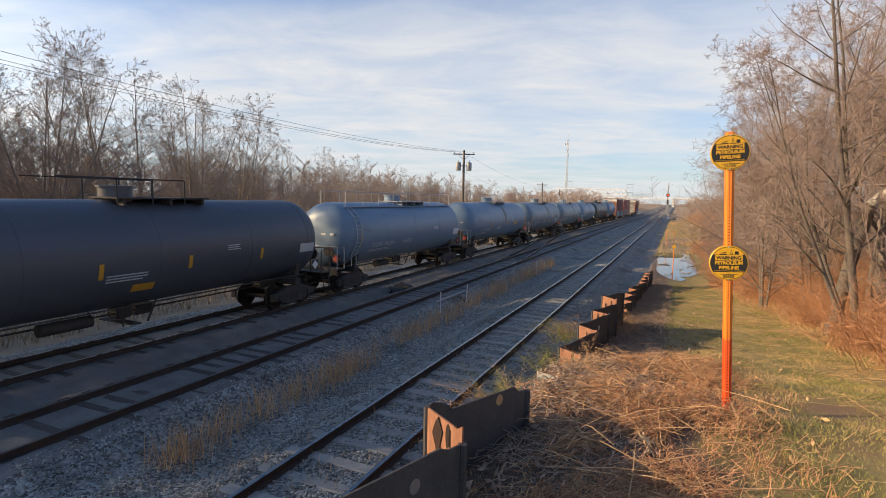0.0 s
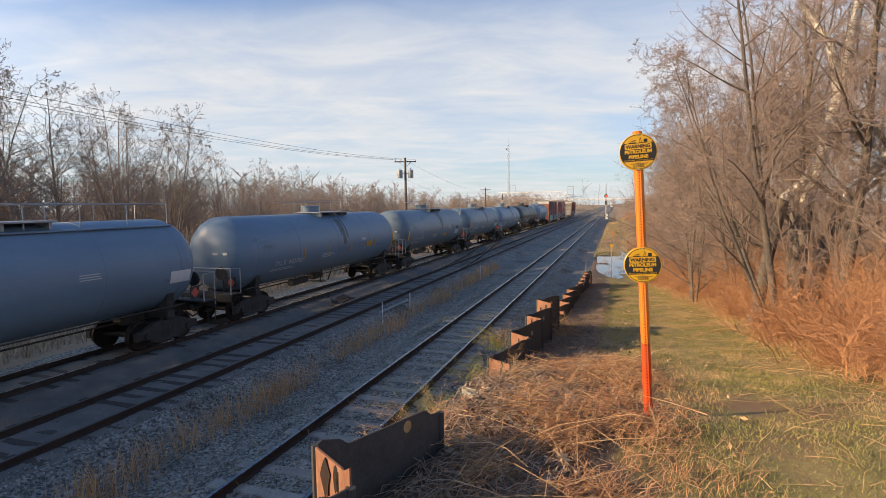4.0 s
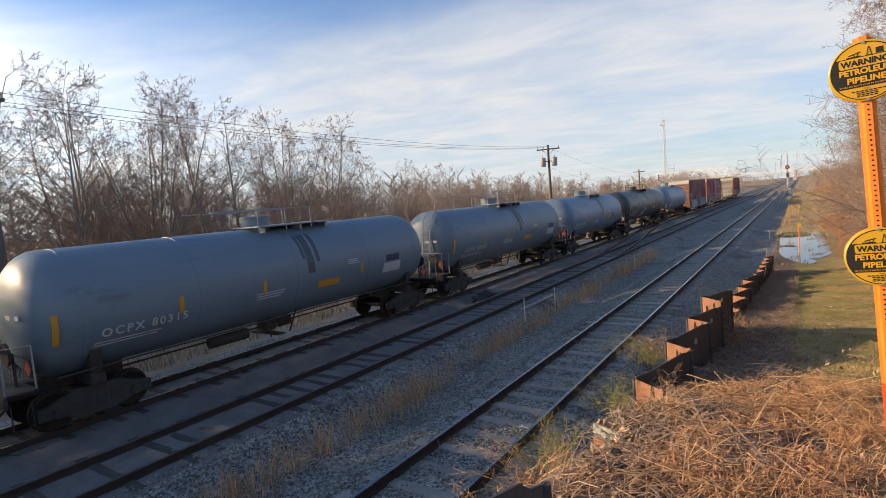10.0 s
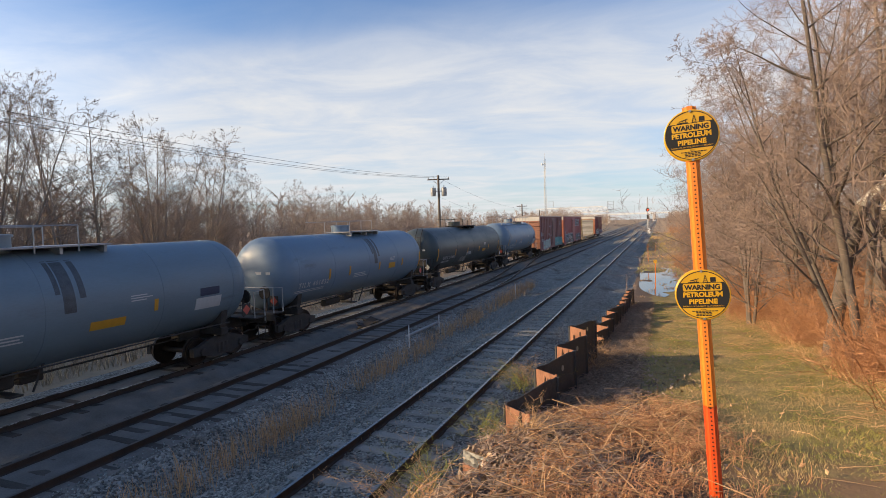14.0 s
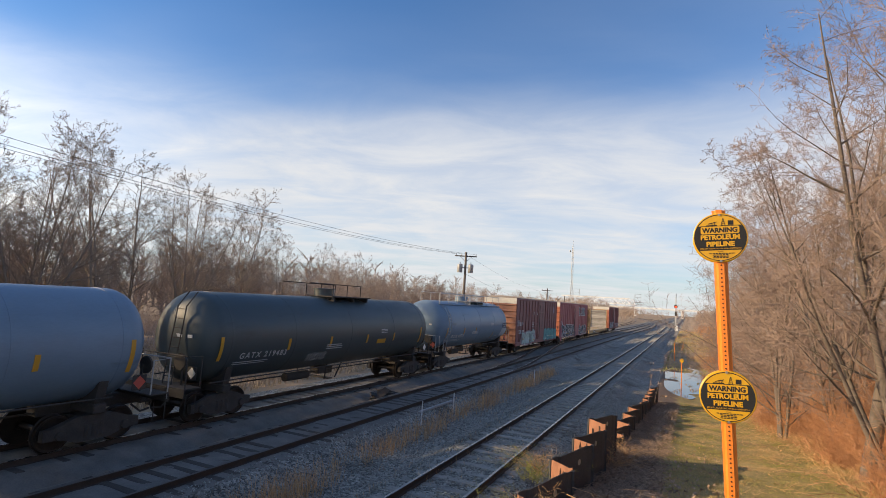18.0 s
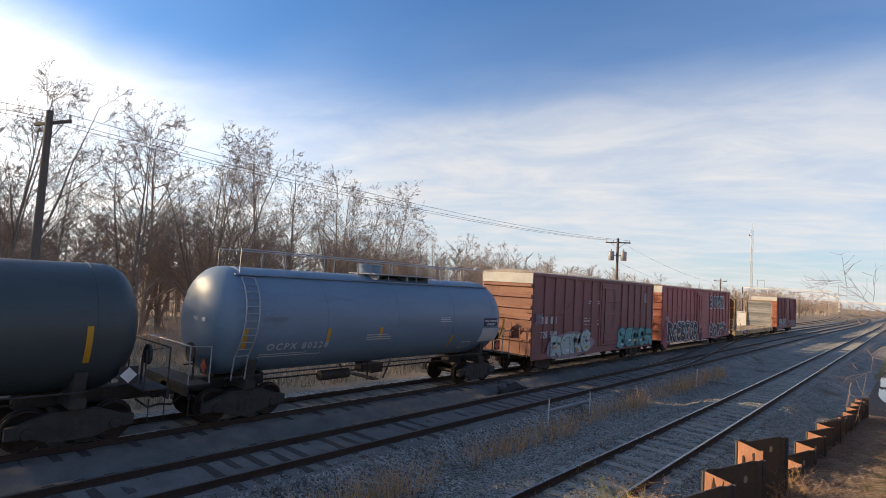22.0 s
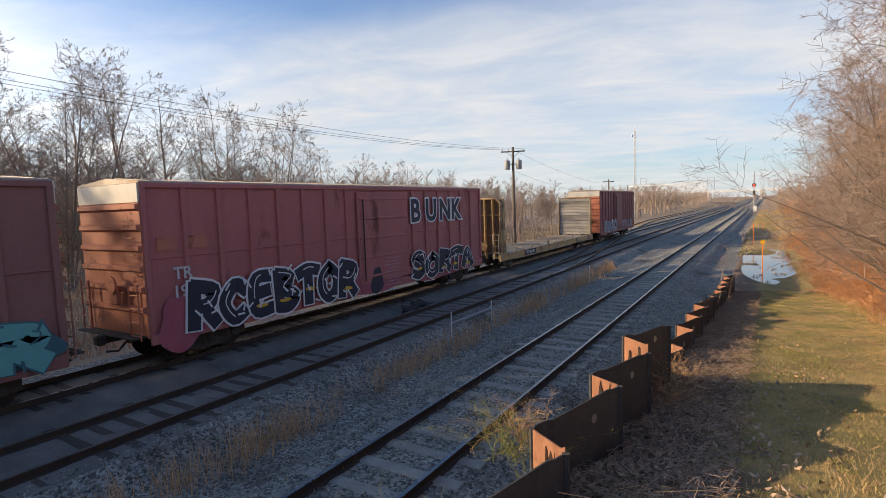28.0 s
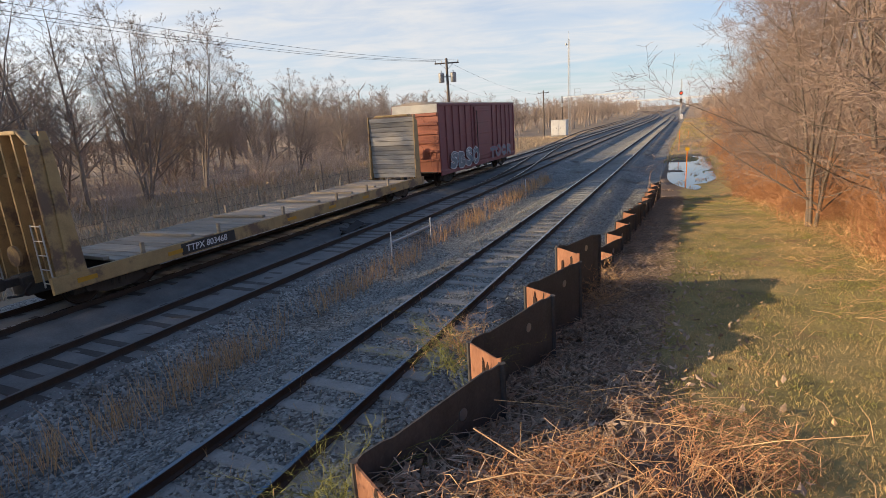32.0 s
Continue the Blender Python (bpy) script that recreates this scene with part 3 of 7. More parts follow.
for nm, lab, c in track_names:
    t_ob = thing(nm, lab, "railway track", kind="structure")
    for sgn in (-1, 1):
        sweep_rail([(track_x(c, y) + sgn * 0.7525, y) for y in YS], "rail", t_ob, M_rail_dull if c == -6.0 else None)
    tracks.append(t_ob)
# the turnout that leads from the siding to the yard track
cross_ob = thing("crossover_track", "crossover rails between the siding and the yard track", "railway track", kind="structure")
for sgn in (-1, 1):
    cp = []
    for i in range(15):
        u = i / 14
        cp.append((-6.0 - (4.05 - 0.9) * u * u * (3 - 2 * u) + sgn * 0.7525 - 0.9 * u, 34 + 42 * u))
    sweep_rail(cp, "rail", cross_ob)
cross2 = thing("far_yard_track", "farther yard track curving off beyond the cabinet", "railway track", kind="structure")
for sgn in (-1, 1):
    sweep_rail([(-10.05 - 3.6 * (u * u * (3 - 2 * u)) + sgn * 0.7525, 58 + 60 * u) for u in [i / 12 for i in range(13)]] + [(-13.4 + bend(y) + sgn * 0.7525, y) for y in (160, 200, 240, 280, 330, 380)], "rail", cross2)


# ---------- trees ----------
def tree_mesh(seed, height, radius, limbs=13, spread=0.5, levels=4, twigs=4, first=0.25, stems=1, lean=0.0, up=0.25, thick=0.006, kids=(6, 5), reach=(0.40, 0.68), sub=(0.40, 0.68), flare=(0.04, 0.20), aim=None):
    """Bare branching tree as two meshes: trunk with limbs, and twigs."""
    rg = random.Random(seed)
    big, fine = Buf(), Buf()

    def fast_tube(buf, pts, radii, n):
        verts, faces = [], []
        d = (pts[-1] - pts[0])
        d = d.normalized() if d.length > 1e-6 else Vector((0, 0, 1))
        s = d.orthogonal().normalized()
        u = d.cross(s)
        cs = [(math.cos(2 * math.pi * k / n), math.sin(2 * math.pi * k / n)) for k in range(n)]
        for p, r in zip(pts, radii):
            for a, b in cs:
                q = p + s * (a * r) + u * (b * r)
                verts.append((q.x, q.y, q.z))
        for i in range(len(pts) - 1):
            for k in range(n):
                faces.append((i * n + k, i * n + (k + 1) % n, (i + 1) * n + (k + 1) % n, (i + 1) * n + k))
        buf.add(verts, faces, n > 3)

    def grow(p, d, length, r, level):
        steps = (8, 6, 4, 3, 2)[min(level, 4)]
        wob = (0.035, 0.07, 0.11, 0.15, 0.2)[min(level, 4)]
        pts, radii, dirs = [p], [r], [d]
        for i in range(steps):
            d = (d + Vector((rg.gauss(0, wob), rg.gauss(0, wob), rg.gauss(0, wob * 0.6) + up * (0.15, 0.34, 0.13, 0.03, 0.0)[min(level, 4)]))).normalized()
            p = p + d * (length / steps)
            pts.append(p)
            dirs.append(d)
            f = (i + 1) / steps
            radii.append(max(r * (1 - f * (0.80 if level else 0.88)), thick * 0.6))
        fast_tube(big if level < 2 else fine, pts, radii, (8, 5, 4, 3, 3)[min(level, 4)])
        if level >= levels:
            return
        count = (limbs, *kids, twigs, 0)[level]
        for _ in range(count):
            f = rg.uniform(first if level == 0 else 0.2, 1.0)
            k = min(int(f * steps), steps - 1)
            q = pts[k].lerp(pts[k + 1], f * steps - k)
            axis = dirs[k].orthogonal().normalized()
            axis = Matrix.Rotation(rg.uniform(0, 6.283), 3, dirs[k]) @ axis
            ang = rg.uniform(0.40, 0.85) * (spread / 0.5)
            nd = (Matrix.Rotation(ang, 3, axis) @ dirs[k]).normalized()
            shrink = (1.05 - 0.75 * f) if level == 0 else (1.0 - 0.4 * f)
            grow(q, nd, length * (rg.uniform(*reach) if level == 0 else rg.uniform(*sub)) * shrink, max(radii[k] * rg.uniform(0.35, 0.6), thick), level + 1)

    for dx, dy, ln, r in aim or ():
        grow(Vector((dx * 0.4, dy * 0.4, -0.25)), Vector((dx, dy, 1)).normalized(), ln, r, 0)
    for s in range(0 if aim else stems):
        a = rg.uniform(0, 6.283)
        sl = lean if stems == 1 else rg.uniform(*flare)
        grow(Vector((0.12 * math.cos(a) * (stems > 1), 0.12 * math.sin(a) * (stems > 1), -0.25)), Vector((sl * math.cos(a), sl * math.sin(a), 1)).normalized(),
             height * rg.uniform(0.85, 1.0) if s else height, radius * rg.uniform(0.7, 1.0), 0)
    return big, fine


def make_tree(name, label, seed, height, radius, bark=None, twig=None, **kw):
    big, fine = tree_mesh(seed, height, radius, **kw)
    t = thing(name, label, "tree")
    part("trunk", big, bark or M_bark, t, sharp=80)
    part("crown", fine, twig or M_twig, t, sharp=80)
    return t


def shrub_bufs(seed, height, stems=26, spread=0.9, kids=9, thick=0.005):
    rg = random.Random(seed)
    verts, faces = [], []
    tv, tf = [], []

    def stick(p, q, r0, r1, verts=verts, faces=faces):
        d = (q - p)
        if d.length < 1e-6:
            return
        d.normalize()
        s = d.orthogonal().normalized()
        u = d.cross(s)
        o = len(verts)
        for c, r in ((p, r0), (q, r1)):
            for k in range(3):
                a = 2.0944 * k
                w = c + s * (math.cos(a) * r) + u * (math.sin(a) * r)
                verts.append((w.x, w.y, w.z))
        for k in range(3):
            faces.append((o + k, o + (k + 1) % 3, o + 3 + (k + 1) % 3, o + 3 + k))

    for _ in range(stems):
        a = rg.uniform(0, 6.283)
        rad = rg.uniform(0, spread * 0.5)
        p = Vector((rad * math.cos(a), rad * math.sin(a), -0.1))
        lean = 0.42 if height < 4 else 0.17
        d = Vector((rg.gauss(0, lean), rg.gauss(0, lean), 1)).normalized()
        ln = height * rg.uniform(0.45, 1.0)
        r = thick * rg.uniform(0.8, 1.8)
        droop = rg.uniform(0.02, 0.15)
        for i in range(6):
            d = (d + Vector((rg.gauss(0, 0.17), rg.gauss(0, 0.17), -droop * i * 0.6))).normalized()
            q = p + d * ln / 6
            stick(p, q, r * (1 - i * 0.14), r * (0.86 - i * 0.14))
            for _k in range(kids // 4 if i else 1):
                sd = (d + Vector((rg.gauss(0, 0.6), rg.gauss(0, 0.6), rg.gauss(0.05, 0.4)))).normalized()
                b = p.lerp(q, rg.random())
                e = b + sd * ln * rg.uniform(0.07, 0.17)
                g = e + (sd + Vector((rg.gauss(0, 0.5), rg.gauss(0, 0.5), rg.gauss(-0.1, 0.4)))).normalized() * ln * rg.uniform(0.05, 0.12)
                stick(b, e, r * 0.5, r * 0.35, tv, tf)
                stick(e, g, r * 0.35, r * 0.2, tv, tf)
            p = q
    return verts, faces, tv, tf


def place(x, y, turn=0.0, dz=0.0, lean_x=0.0, lean_y=0.0):
    return pose(x, y, ground_z(x, y) + dz, lean_x, lean_y, turn)


def scaled_copy(proto, m, s):
    c = copy_thing(proto, m)
    c.scale = (s, s, s)
    return c


# woods along the far side of the yard: a few grown shapes, set out singly
rng = random.Random(11)
wood_protos = [make_tree("bare_tree", "tall leafless grey-brown tree in the far woods", 100 + i, 14.0 + (i % 3), (0.19, 0.12, 0.18, 0.14)[i], limbs=(34, 14, 32, 20)[i], spread=(0.68, 0.58, 0.74, 0.64)[i], levels=4, twigs=4,
                         first=(0.14, 0.14, 0.20, 0.16)[i], stems=(1, 6, 1, 3)[i], up=(0.10, 0.05, 0.08, 0.10)[i], thick=0.010, kids=(8, 5), reach=(0.40, 0.60), sub=(0.30, 0.50), flare=(0.03, 0.42)) for i in range(4)]
WOOD_NEAR = [(7.0, -36, 12.5), (9.6, -33, 14.6), (13.2, -37, 12.0), (16.3, -32, 14.9), (18.8, -37, 15.0), (21.8, -34, 14.2), (24.5, -38, 13.2), (26.2, -33.5, 15.6), (29.6, -35, 13.6), (33.0, -33, 13.4),
             (35.6, -36, 13.0), (38.9, -33.5, 13.6), (41.5, -36, 11.0), (45.3, -33, 9.8), (49.8, -32, 9.4), (53.5, -35, 9.0), (59.6, -33, 9.5), (63.0, -35, 8.6), (66.5, -31, 8.3)]
for i, (y, x, h) in enumerate(WOOD_NEAR):
    p = wood_protos[i % 4]
    s = 1.02 * h / (14.0 + (i % 4) % 3) / 0.97
    if i < 4:
        p.matrix_world = place(x, y, rng.uniform(0, 360))
        p.scale = (s, s, s)
    else:
        scaled_copy(p, place(x, y, rng.uniform(0, 360)), s)
# unseen rows farther south, added to keep the sun off the tracks
for i in range(62):
    y = 5.5 - 1.45 * (i // 2) + rng.uniform(-0.8, 0.8)
    x = (-31.5, -35.0)[i % 2] - rng.uniform(0, 3.0)
    scaled_copy(wood_protos[rng.randrange(4)], place(x, y, rng.uniform(0, 360)), rng.uniform(0.84, 0.94))
thin_protos = [make_tree("bare_tree", "slender leafless tree deeper in the far woods", 140 + i, 11.0, 0.12, bark=M_far_twig, twig=M_far_twig, limbs=(30, 14, 20)[i], spread=0.64, levels=3, twigs=0, first=0.10, stems=(1, 5, 3)[i], up=0.10, thick=0.012, kids=(9, 6), reach=(0.30, 0.48), sub=(0.28, 0.5), flare=(0.03, 0.30)) for i in range(3)]
for i, (x, y) in enumerate(((-39.5, 10.5), (-41.0, 20.2), (-40.2, 31.0))):
    thin_protos[i].matrix_world = place(x, y)
for i in range(74):
    y = 2 + i * 1.75 + rng.uniform(-1.2, 1.2)
    x = -38 - rng.uniform(0, 18) - max(0, (60 - y) * 0.05)
    s = rng.uniform(0.75, 1.10) * (1.0 if y < 60 else 0.85)
    scaled_copy(thin_protos[rng.randrange(3)], place(x, y, rng.uniform(0, 360)), s)
for i in range(26):
    y = 70 + i * 7 + rng.uniform(-3, 3)
    x = -24 - rng.uniform(0, 14) - (y - 70) * 0.06
    scaled_copy(thin_protos[rng.randrange(3)], place(x, y, rng.uniform(0, 360)), rng.uniform(0.55, 0.85))


# ---------- the train ----------
TRAIN_X = -10.05
GAPS = [2.0, 19.05, 35.05, 52.15, 68.6, 84.6, 99.93, 117.77, 133.09, 151.1, 172.0, 194.54, 212.0]
D_ROWS = [0.0, 4.64, 9.28, 13.92, 18.6, 23.3, 28.04, 32.8, 37.57, 42.4, 47.28, 52.17, 57.09, 62.02, 66.92, 71.81, 76.71, 81.75, 87.0, 92.31, 97.57, 102.8, 108.03,
          113.24, 118.44, 123.67, 128.92, 134.21, 139.53, 144.92, 150.41, 155.94, 161.48]
KS = 1.053                         # markings along a tank car
WHEEL_R = 0.46
wheel_me = None


def wheelset(parent, y):
    """Axle with two flanged wheels, turning about its own axis."""
    global wheel_me
    if wheel_me is None:
        b = Buf()
        for s in (-1, 1):
            prof = [(0.60, 0.10), (0.68, 0.12), (0.685, 0.30), (0.66, 0.40), (0.66, 0.49), (0.69, 0.49), (0.705, WHEEL_R), (0.80, WHEEL_R - 0.008), (0.80, 0.40), (0.765, 0.36), (0.755, 0.20), (0.81, 0.14), (0.86, 0.13), (0.86, 0.02)]
            n = 28
            verts = [(s * x, r * math.cos(2 * math.pi * k / n), r * math.sin(2 * math.pi * k / n)) for x, r in prof for k in range(n)]
            faces = [(i * n + k, i * n + (k + 1) % n, (i + 1) * n + (k + 1) % n, (i + 1) * n + k) for i in range(len(prof) - 1) for k in range(n)]
            b.add(verts, faces, True)
        b.tube([(-0.62, 0, 0), (0.62, 0, 0)], 0.085, 10)
        wheel_me = b.mesh("wheelset", M_wheel)
    w = new("wheelset", wheel_me)
    w.parent = parent
    w.location = (0, y, WHEEL_R)
    return w


truck_me = None


def truck(car, y):
    """Two-axle bogie: side frames with springs, bolster, wheelsets."""
    global truck_me
    if truck_me is None:
        b = Buf()
        for s in (-1, 1):
            o = [(-1.25, 0.36), (-1.25, 0.62), (-1.0, 0.66), (-0.45, 0.86), (0.45, 0.86), (1.0, 0.66), (1.25, 0.62), (1.25, 0.36), (0.85, 0.36), (0.42, 0.20), (-0.42, 0.20), (-0.85, 0.36)]
            b.prism(o, "x", s * 1.00 - 0.09, s * 1.00 + 0.09)
            for k in (-0.85, 0.85):
                b.tube([(s * 0.95, k, WHEEL_R), (s * 1.16, k, WHEEL_R)], [0.15, 0.12], 12)
            for k in (-0.2, 0.0, 0.2):
                b.tube([(s * 1.05, k, 0.30), (s * 1.05, k, 0.62)], 0.075, 8)
        b.box((0, 0, 0.66), (2.1, 0.42, 0.22), 0.03)
        b.box((0, -0.45, 0.38), (2.0, 0.07, 0.12))
        b.box((0, 0.45, 0.38), (2.0, 0.07, 0.12))
        truck_me = b.mesh("side_frames", M_dark_steel)
    t = new("bogie", truck_me)
    t.parent = car
    t.location = (0, y, 0)
    for k in (-0.85, 0.85):
        AXLES.append(wheelset(t, k))
    return t


AXLES = []
CARS = []


def coupler(car, y, s):
    """Draft gear and knuckle at one end; s is the way it points."""
    b = Buf()
    b.box((0, y - s * 0.35, 0.86), (0.22, 0.8, 0.20), 0.02)
    b.box((0, y + s * 0.06, 0.86), (0.30, 0.24, 0.28), 0.05)
    b.tube([(0.35, y - s * 0.5, 0.80), (0.38, y - s * 0.2, 0.55), (0.36, y + s * 0.1, 0.60)], 0.03, 6)
    return part("coupler", b, M_dark_steel, car)


def rail_loop(pts, r, car, name, mat, n=6):
    b = Buf()
    b.tube(pts, r, n)
    return part(name, b, mat, car)


def ladder(car, x, y, z0, z1, mat, wid=0.42, along="y", name="ladder"):
    b = Buf()
    step = Vector((0, wid / 2, 0)) if along == "y" else Vector((wid / 2, 0, 0))
    for s in (-1, 1):
        b.tube([Vector((x, y, z0)) + step * s, Vector((x, y, z1)) + step * s], 0.022, 6)
    z = z0 + 0.12
    while z < z1:
        b.tube([Vector((x, y, z)) - step, Vector((x, y, z)) + step], 0.014, 6)
        z += 0.36
    return part(name, b, mat, car)


def grab(car, pts, mat, name="grab_iron", r=0.016):
    b = Buf()
    b.tube(pts, r, 6)
    return part(name, b, mat, car)


SIDE = pose(0, 0, 0, 90, 0, 90)     # text on the side that faces the bank


def side_pose(x, y, z, tilt=0.0):
    """A pose for lettering on a wall that faces +x, reading towards +y; tilt leans its top inwards."""
    return pose(x, y, z) @ pose(0, 0, 0, 0, -tilt, 0) @ SIDE


def tank_point(r, cz, z):
    """x on the tank's side at height z, and how far the surface leans there."""
    h = max(-0.98, min(0.98, (z - cz) / r))
    return r * math.sqrt(1 - h * h), math.degrees(math.asin(h))


def tank_text(car, r, cz, y, z, text, size, mat, **kw):
    x, tilt = tank_point(r, cz, z + size * 0.35)
    y *= KS
    return lettering(text, size, side_pose(x + 0.012, y, z, tilt), mat, car, **kw)


def tank_patch(car, r, cz, y0, y1, z0, z1, mat, name="panel", label=""):
    """A thin panel that hugs the side of the tank."""
    y0, y1 = y0 * KS, y1 * KS
    b = Buf()
    n = max(2, int((z1 - z0) / 0.08))
    rows = []
    for i in range(n + 1):
        z = z0 + (z1 - z0) * i / n
        x, _t = tank_point(r, cz, z)
        rows.append((x + 0.010, z))
    verts = [(x, y, z) for x, z in rows for y in (y0, y1)] + [(x - 0.014, y, z) for x, z in rows for y in (y0, y1)]
    o = len(rows) * 2
    faces = [(2 * i, 2 * i + 1, 2 * i + 3, 2 * i + 2) for i in range(n)]
    faces += [(o + 2 * i, o + 2 * i + 2, o + 2 * i + 3, o + 2 * i + 1) for i in range(n)]
    faces += [(2 * i, 2 * i + 2, o + 2 * i + 2, o + 2 * i) for i in range(n)] + [(2 * i + 1, o + 2 * i + 1, o + 2 * i + 3, 2 * i + 3) for i in range(n)]
    b.add(verts, faces)
    return part(name, b, mat, car, label)


def bars(car, r, cz, y, z, width, rows, mat, h=0.045, gap=0.075, seed=1):
    """Small print that cannot be read, as short bars."""
    rg = random.Random(seed)
    for i in range(rows):
        zz = z - i * gap
        x, tilt = tank_point(r, cz, zz)
        w = width * rg.uniform(0.65, 1.0)
        b = Buf()
        b.box((x + 0.008, y + w / 2, zz), (0.006, w, h * 0.8), 0, Matrix.Rotation(radians(-tilt), 3, "Y"))
        part("stencil_bar", b, mat, car)


def tank_car(k, name, label, paint, r=1.55, cz=2.66, style="plain", mark="", number="", stripes=(), seed=0, walkway=False, far=0.55, tx=3.0):
    """Tank car between gap k and gap k + 1; its own y runs from 0 at its near end."""
    L = GAPS[k + 1] - GAPS[k]
    car = thing(name, label, "tank car", "freight train")
    y0, y1 = 1.15, L - far
    b = Buf()
    hd = 0.80
    prof = [(y0 + hd * (1 - math.sin(math.pi / 2 * (8 - i) / 8)), max(r * math.cos(math.pi / 2 * (8 - i) / 8) ** 0.72, 0.001)) for i in range(9)]
    for f in (0.25, 0.5, 0.75):
        prof.append((y0 + hd + (y1 - y0 - 2 * hd) * f, r))
    prof += [(y1 - hd * (1 - math.sin(math.pi / 2 * (8 - i) / 8)), max(r * math.cos(math.pi / 2 * (8 - i) / 8) ** 0.72, 0.001)) for i in range(8, -1, -1)]
    b.lathe_y(prof, 56, 0, cz)
    part("tank", b, paint, car, sharp=60)
    # weld bands
    for f in (0.02, 0.24, 0.5, 0.76, 0.98):
        b = Buf()
        yy = y0 + hd + (y1 - y0 - 2 * hd) * f
        b.lathe_y([(yy - 0.05, r - 0.01), (yy - 0.045, r + 0.007), (yy + 0.045, r + 0.007), (yy + 0.05, r - 0.01)], 56, 0, cz)
        part("weld_band", b, paint, car, sharp=30)
    zb = cz - r
    # stub sills, body bolsters and saddles
    for s, ya in ((1, 0.70), (-1, L + 0.45 - far)):
        b = Buf()
        b.box((0, ya + s * 1.3, 0.98), (0.46, 2.9, 0.36), 0.03)
        b.box((0, ya + s * 1.75, 1.02), (2.5, 0.34, 0.26), 0.03)
        b.prism([(-1.15, 1.12), (1.15, 1.12), (1.28, 1.75), (0.9, 1.42), (0, zb + 0.02), (-0.9, 1.42), (-1.28, 1.75)], "y", ya + s * 1.62, ya + s * 1.88)
        part("saddle", b, M_dark_steel, car)
        b = Buf()
        b.box((0, ya + s * 0.18, 1.22), (2.9, 0.62, 0.05), 0.01)
        b.box((0, ya - s * 0.12, 1.08), (2.9, 0.06, 0.24), 0.01)
        part("end_platform", b, M_dark_steel, car)
        for sx in (-1, 1):
            rail_loop([(sx * 1.42, ya + s * 0.45, 1.2), (sx * 1.42, ya + s * 0.45, 2.2), (sx * 1.42, ya - s * 0.10, 2.24), (sx * 1.42, ya - s * 0.10, 1.05)], 0.022, car, "end_handrail", M_galv if style != "black" else M_dark_steel)
            grab(car, [(sx * 1.44, ya - s * 0.05, 1.0), (sx * 1.44, ya - s * 0.05, 0.45), (sx * 1.44, ya + s * 0.32, 0.45), (sx * 1.44, ya + s * 0.32, 1.0)], M_dark_steel, "step")
        rail_loop([(-1.42, ya - s * 0.10, 2.24), (1.42, ya - s * 0.10, 2.24)], 0.022, car, "end_handrail", M_galv if style != "black" else M_dark_steel)
        b = Buf()
        b.tube([(0.75, ya + s * 0.30, 1.24), (0.75, ya + s * 0.30, 2.0)], 0.03, 6)
        b.tube([(0.75, ya + s * 0.22, 2.0), (0.75, ya + s * 0.16, 2.0)], 0.26, 16)
        part("hand_brake", b, M_dark_steel, car)
        truck(car, ya + s * 1.75)
        coupler(car, ya - s * 0.25, -s)
    # running rail and brake gear below
    b = Buf()
    for sx in (-1, 1):
        b.tube([(sx * 1.32, 1.6, 1.30), (sx * 1.40, 3.2, 1.34), (sx * 1.40, L - 3.2, 1.34), (sx * 1.32, L - 1.6, 1.30)], 0.024, 6)
    part("side_handrail", b, M_dark_steel, car)
    b = Buf()
    b.tube([(0.25, L * 0.36, 0.86), (0.25, L * 0.44, 0.86)], 0.17, 10)
    b.box((-0.3, L * 0.55, 0.85), (0.5, 0.6, 0.35), 0.03)
    b.tube([(0.1, 2.5, 0.9), (0.1, L - 2.5, 0.9)], 0.03, 6)
    b.box((0, L * 0.5, zb - 0.18), (0.5, 0.5, 0.42), 0.06)
    part("brake_gear", b, M_dark_steel, car)
    b = Buf()
    for dy in (-0.55, 0.55):
        b.tube([(0.9, L * 0.5 + dy, 1.32), (0.7, L * 0.5 + dy * 0.7, 0.62)], 0.03, 6)
        b.tube([(-0.9, L * 0.5 + dy, 1.32), (-0.7, L * 0.5 + dy * 0.7, 0.62)], 0.03, 6)
    b.box((0, L * 0.5, 0.62), (1.5, 0.3, 0.05), 0.01)
    part("loading_step", b, M_dark_steel, car)
    # top fittings
    zt, ym = cz + r, L * 0.5
    b = Buf()
    b.tube([(0, ym, zt - 0.10), (0, ym, zt + 0.34)], 0.46, 22)
    b.tube([(0, ym, zt + 0.34), (0, ym, zt + 0.40), (0, ym, zt + 0.41)], [0.50, 0.50, 0.44], 22)
    part("manway", b, paint, car)
    b = Buf()
    b.box((0.2, ym + 1.0, zt + 0.05), (1.5, 3.1, 0.05), 0.01)
    for dy in (-1.3, 0.2, 1.4):
        b.box((0.2, ym + 1.0 + dy, zt - 0.06), (1.3, 0.08, 0.20))
    part("top_platform", b, M_dark_steel if style == "black" else M_galv, car)
    b = Buf()
    hm = M_dark_steel if style == "black" else M_galv
    if walkway:
        for sx in (-0.55, 0.85):
            b.tube([(sx, y0 + 0.9, zt - 0.18), (sx, y0 + 0.9, zt + 0.52), (sx, y1 - 0.9, zt + 0.52), (sx, y1 - 0.9, zt - 0.18)], 0.02, 6)
            for i in range(1, 8):
                yy = y0 + 0.9 + (y1 - y0 - 1.8) * i / 8
                b.tube([(sx, yy, zt - 0.15), (sx, yy, zt + 0.52)], 0.02, 6)
    else:
        far = ym - 1.1 if style == "grey" else ym - 2.0
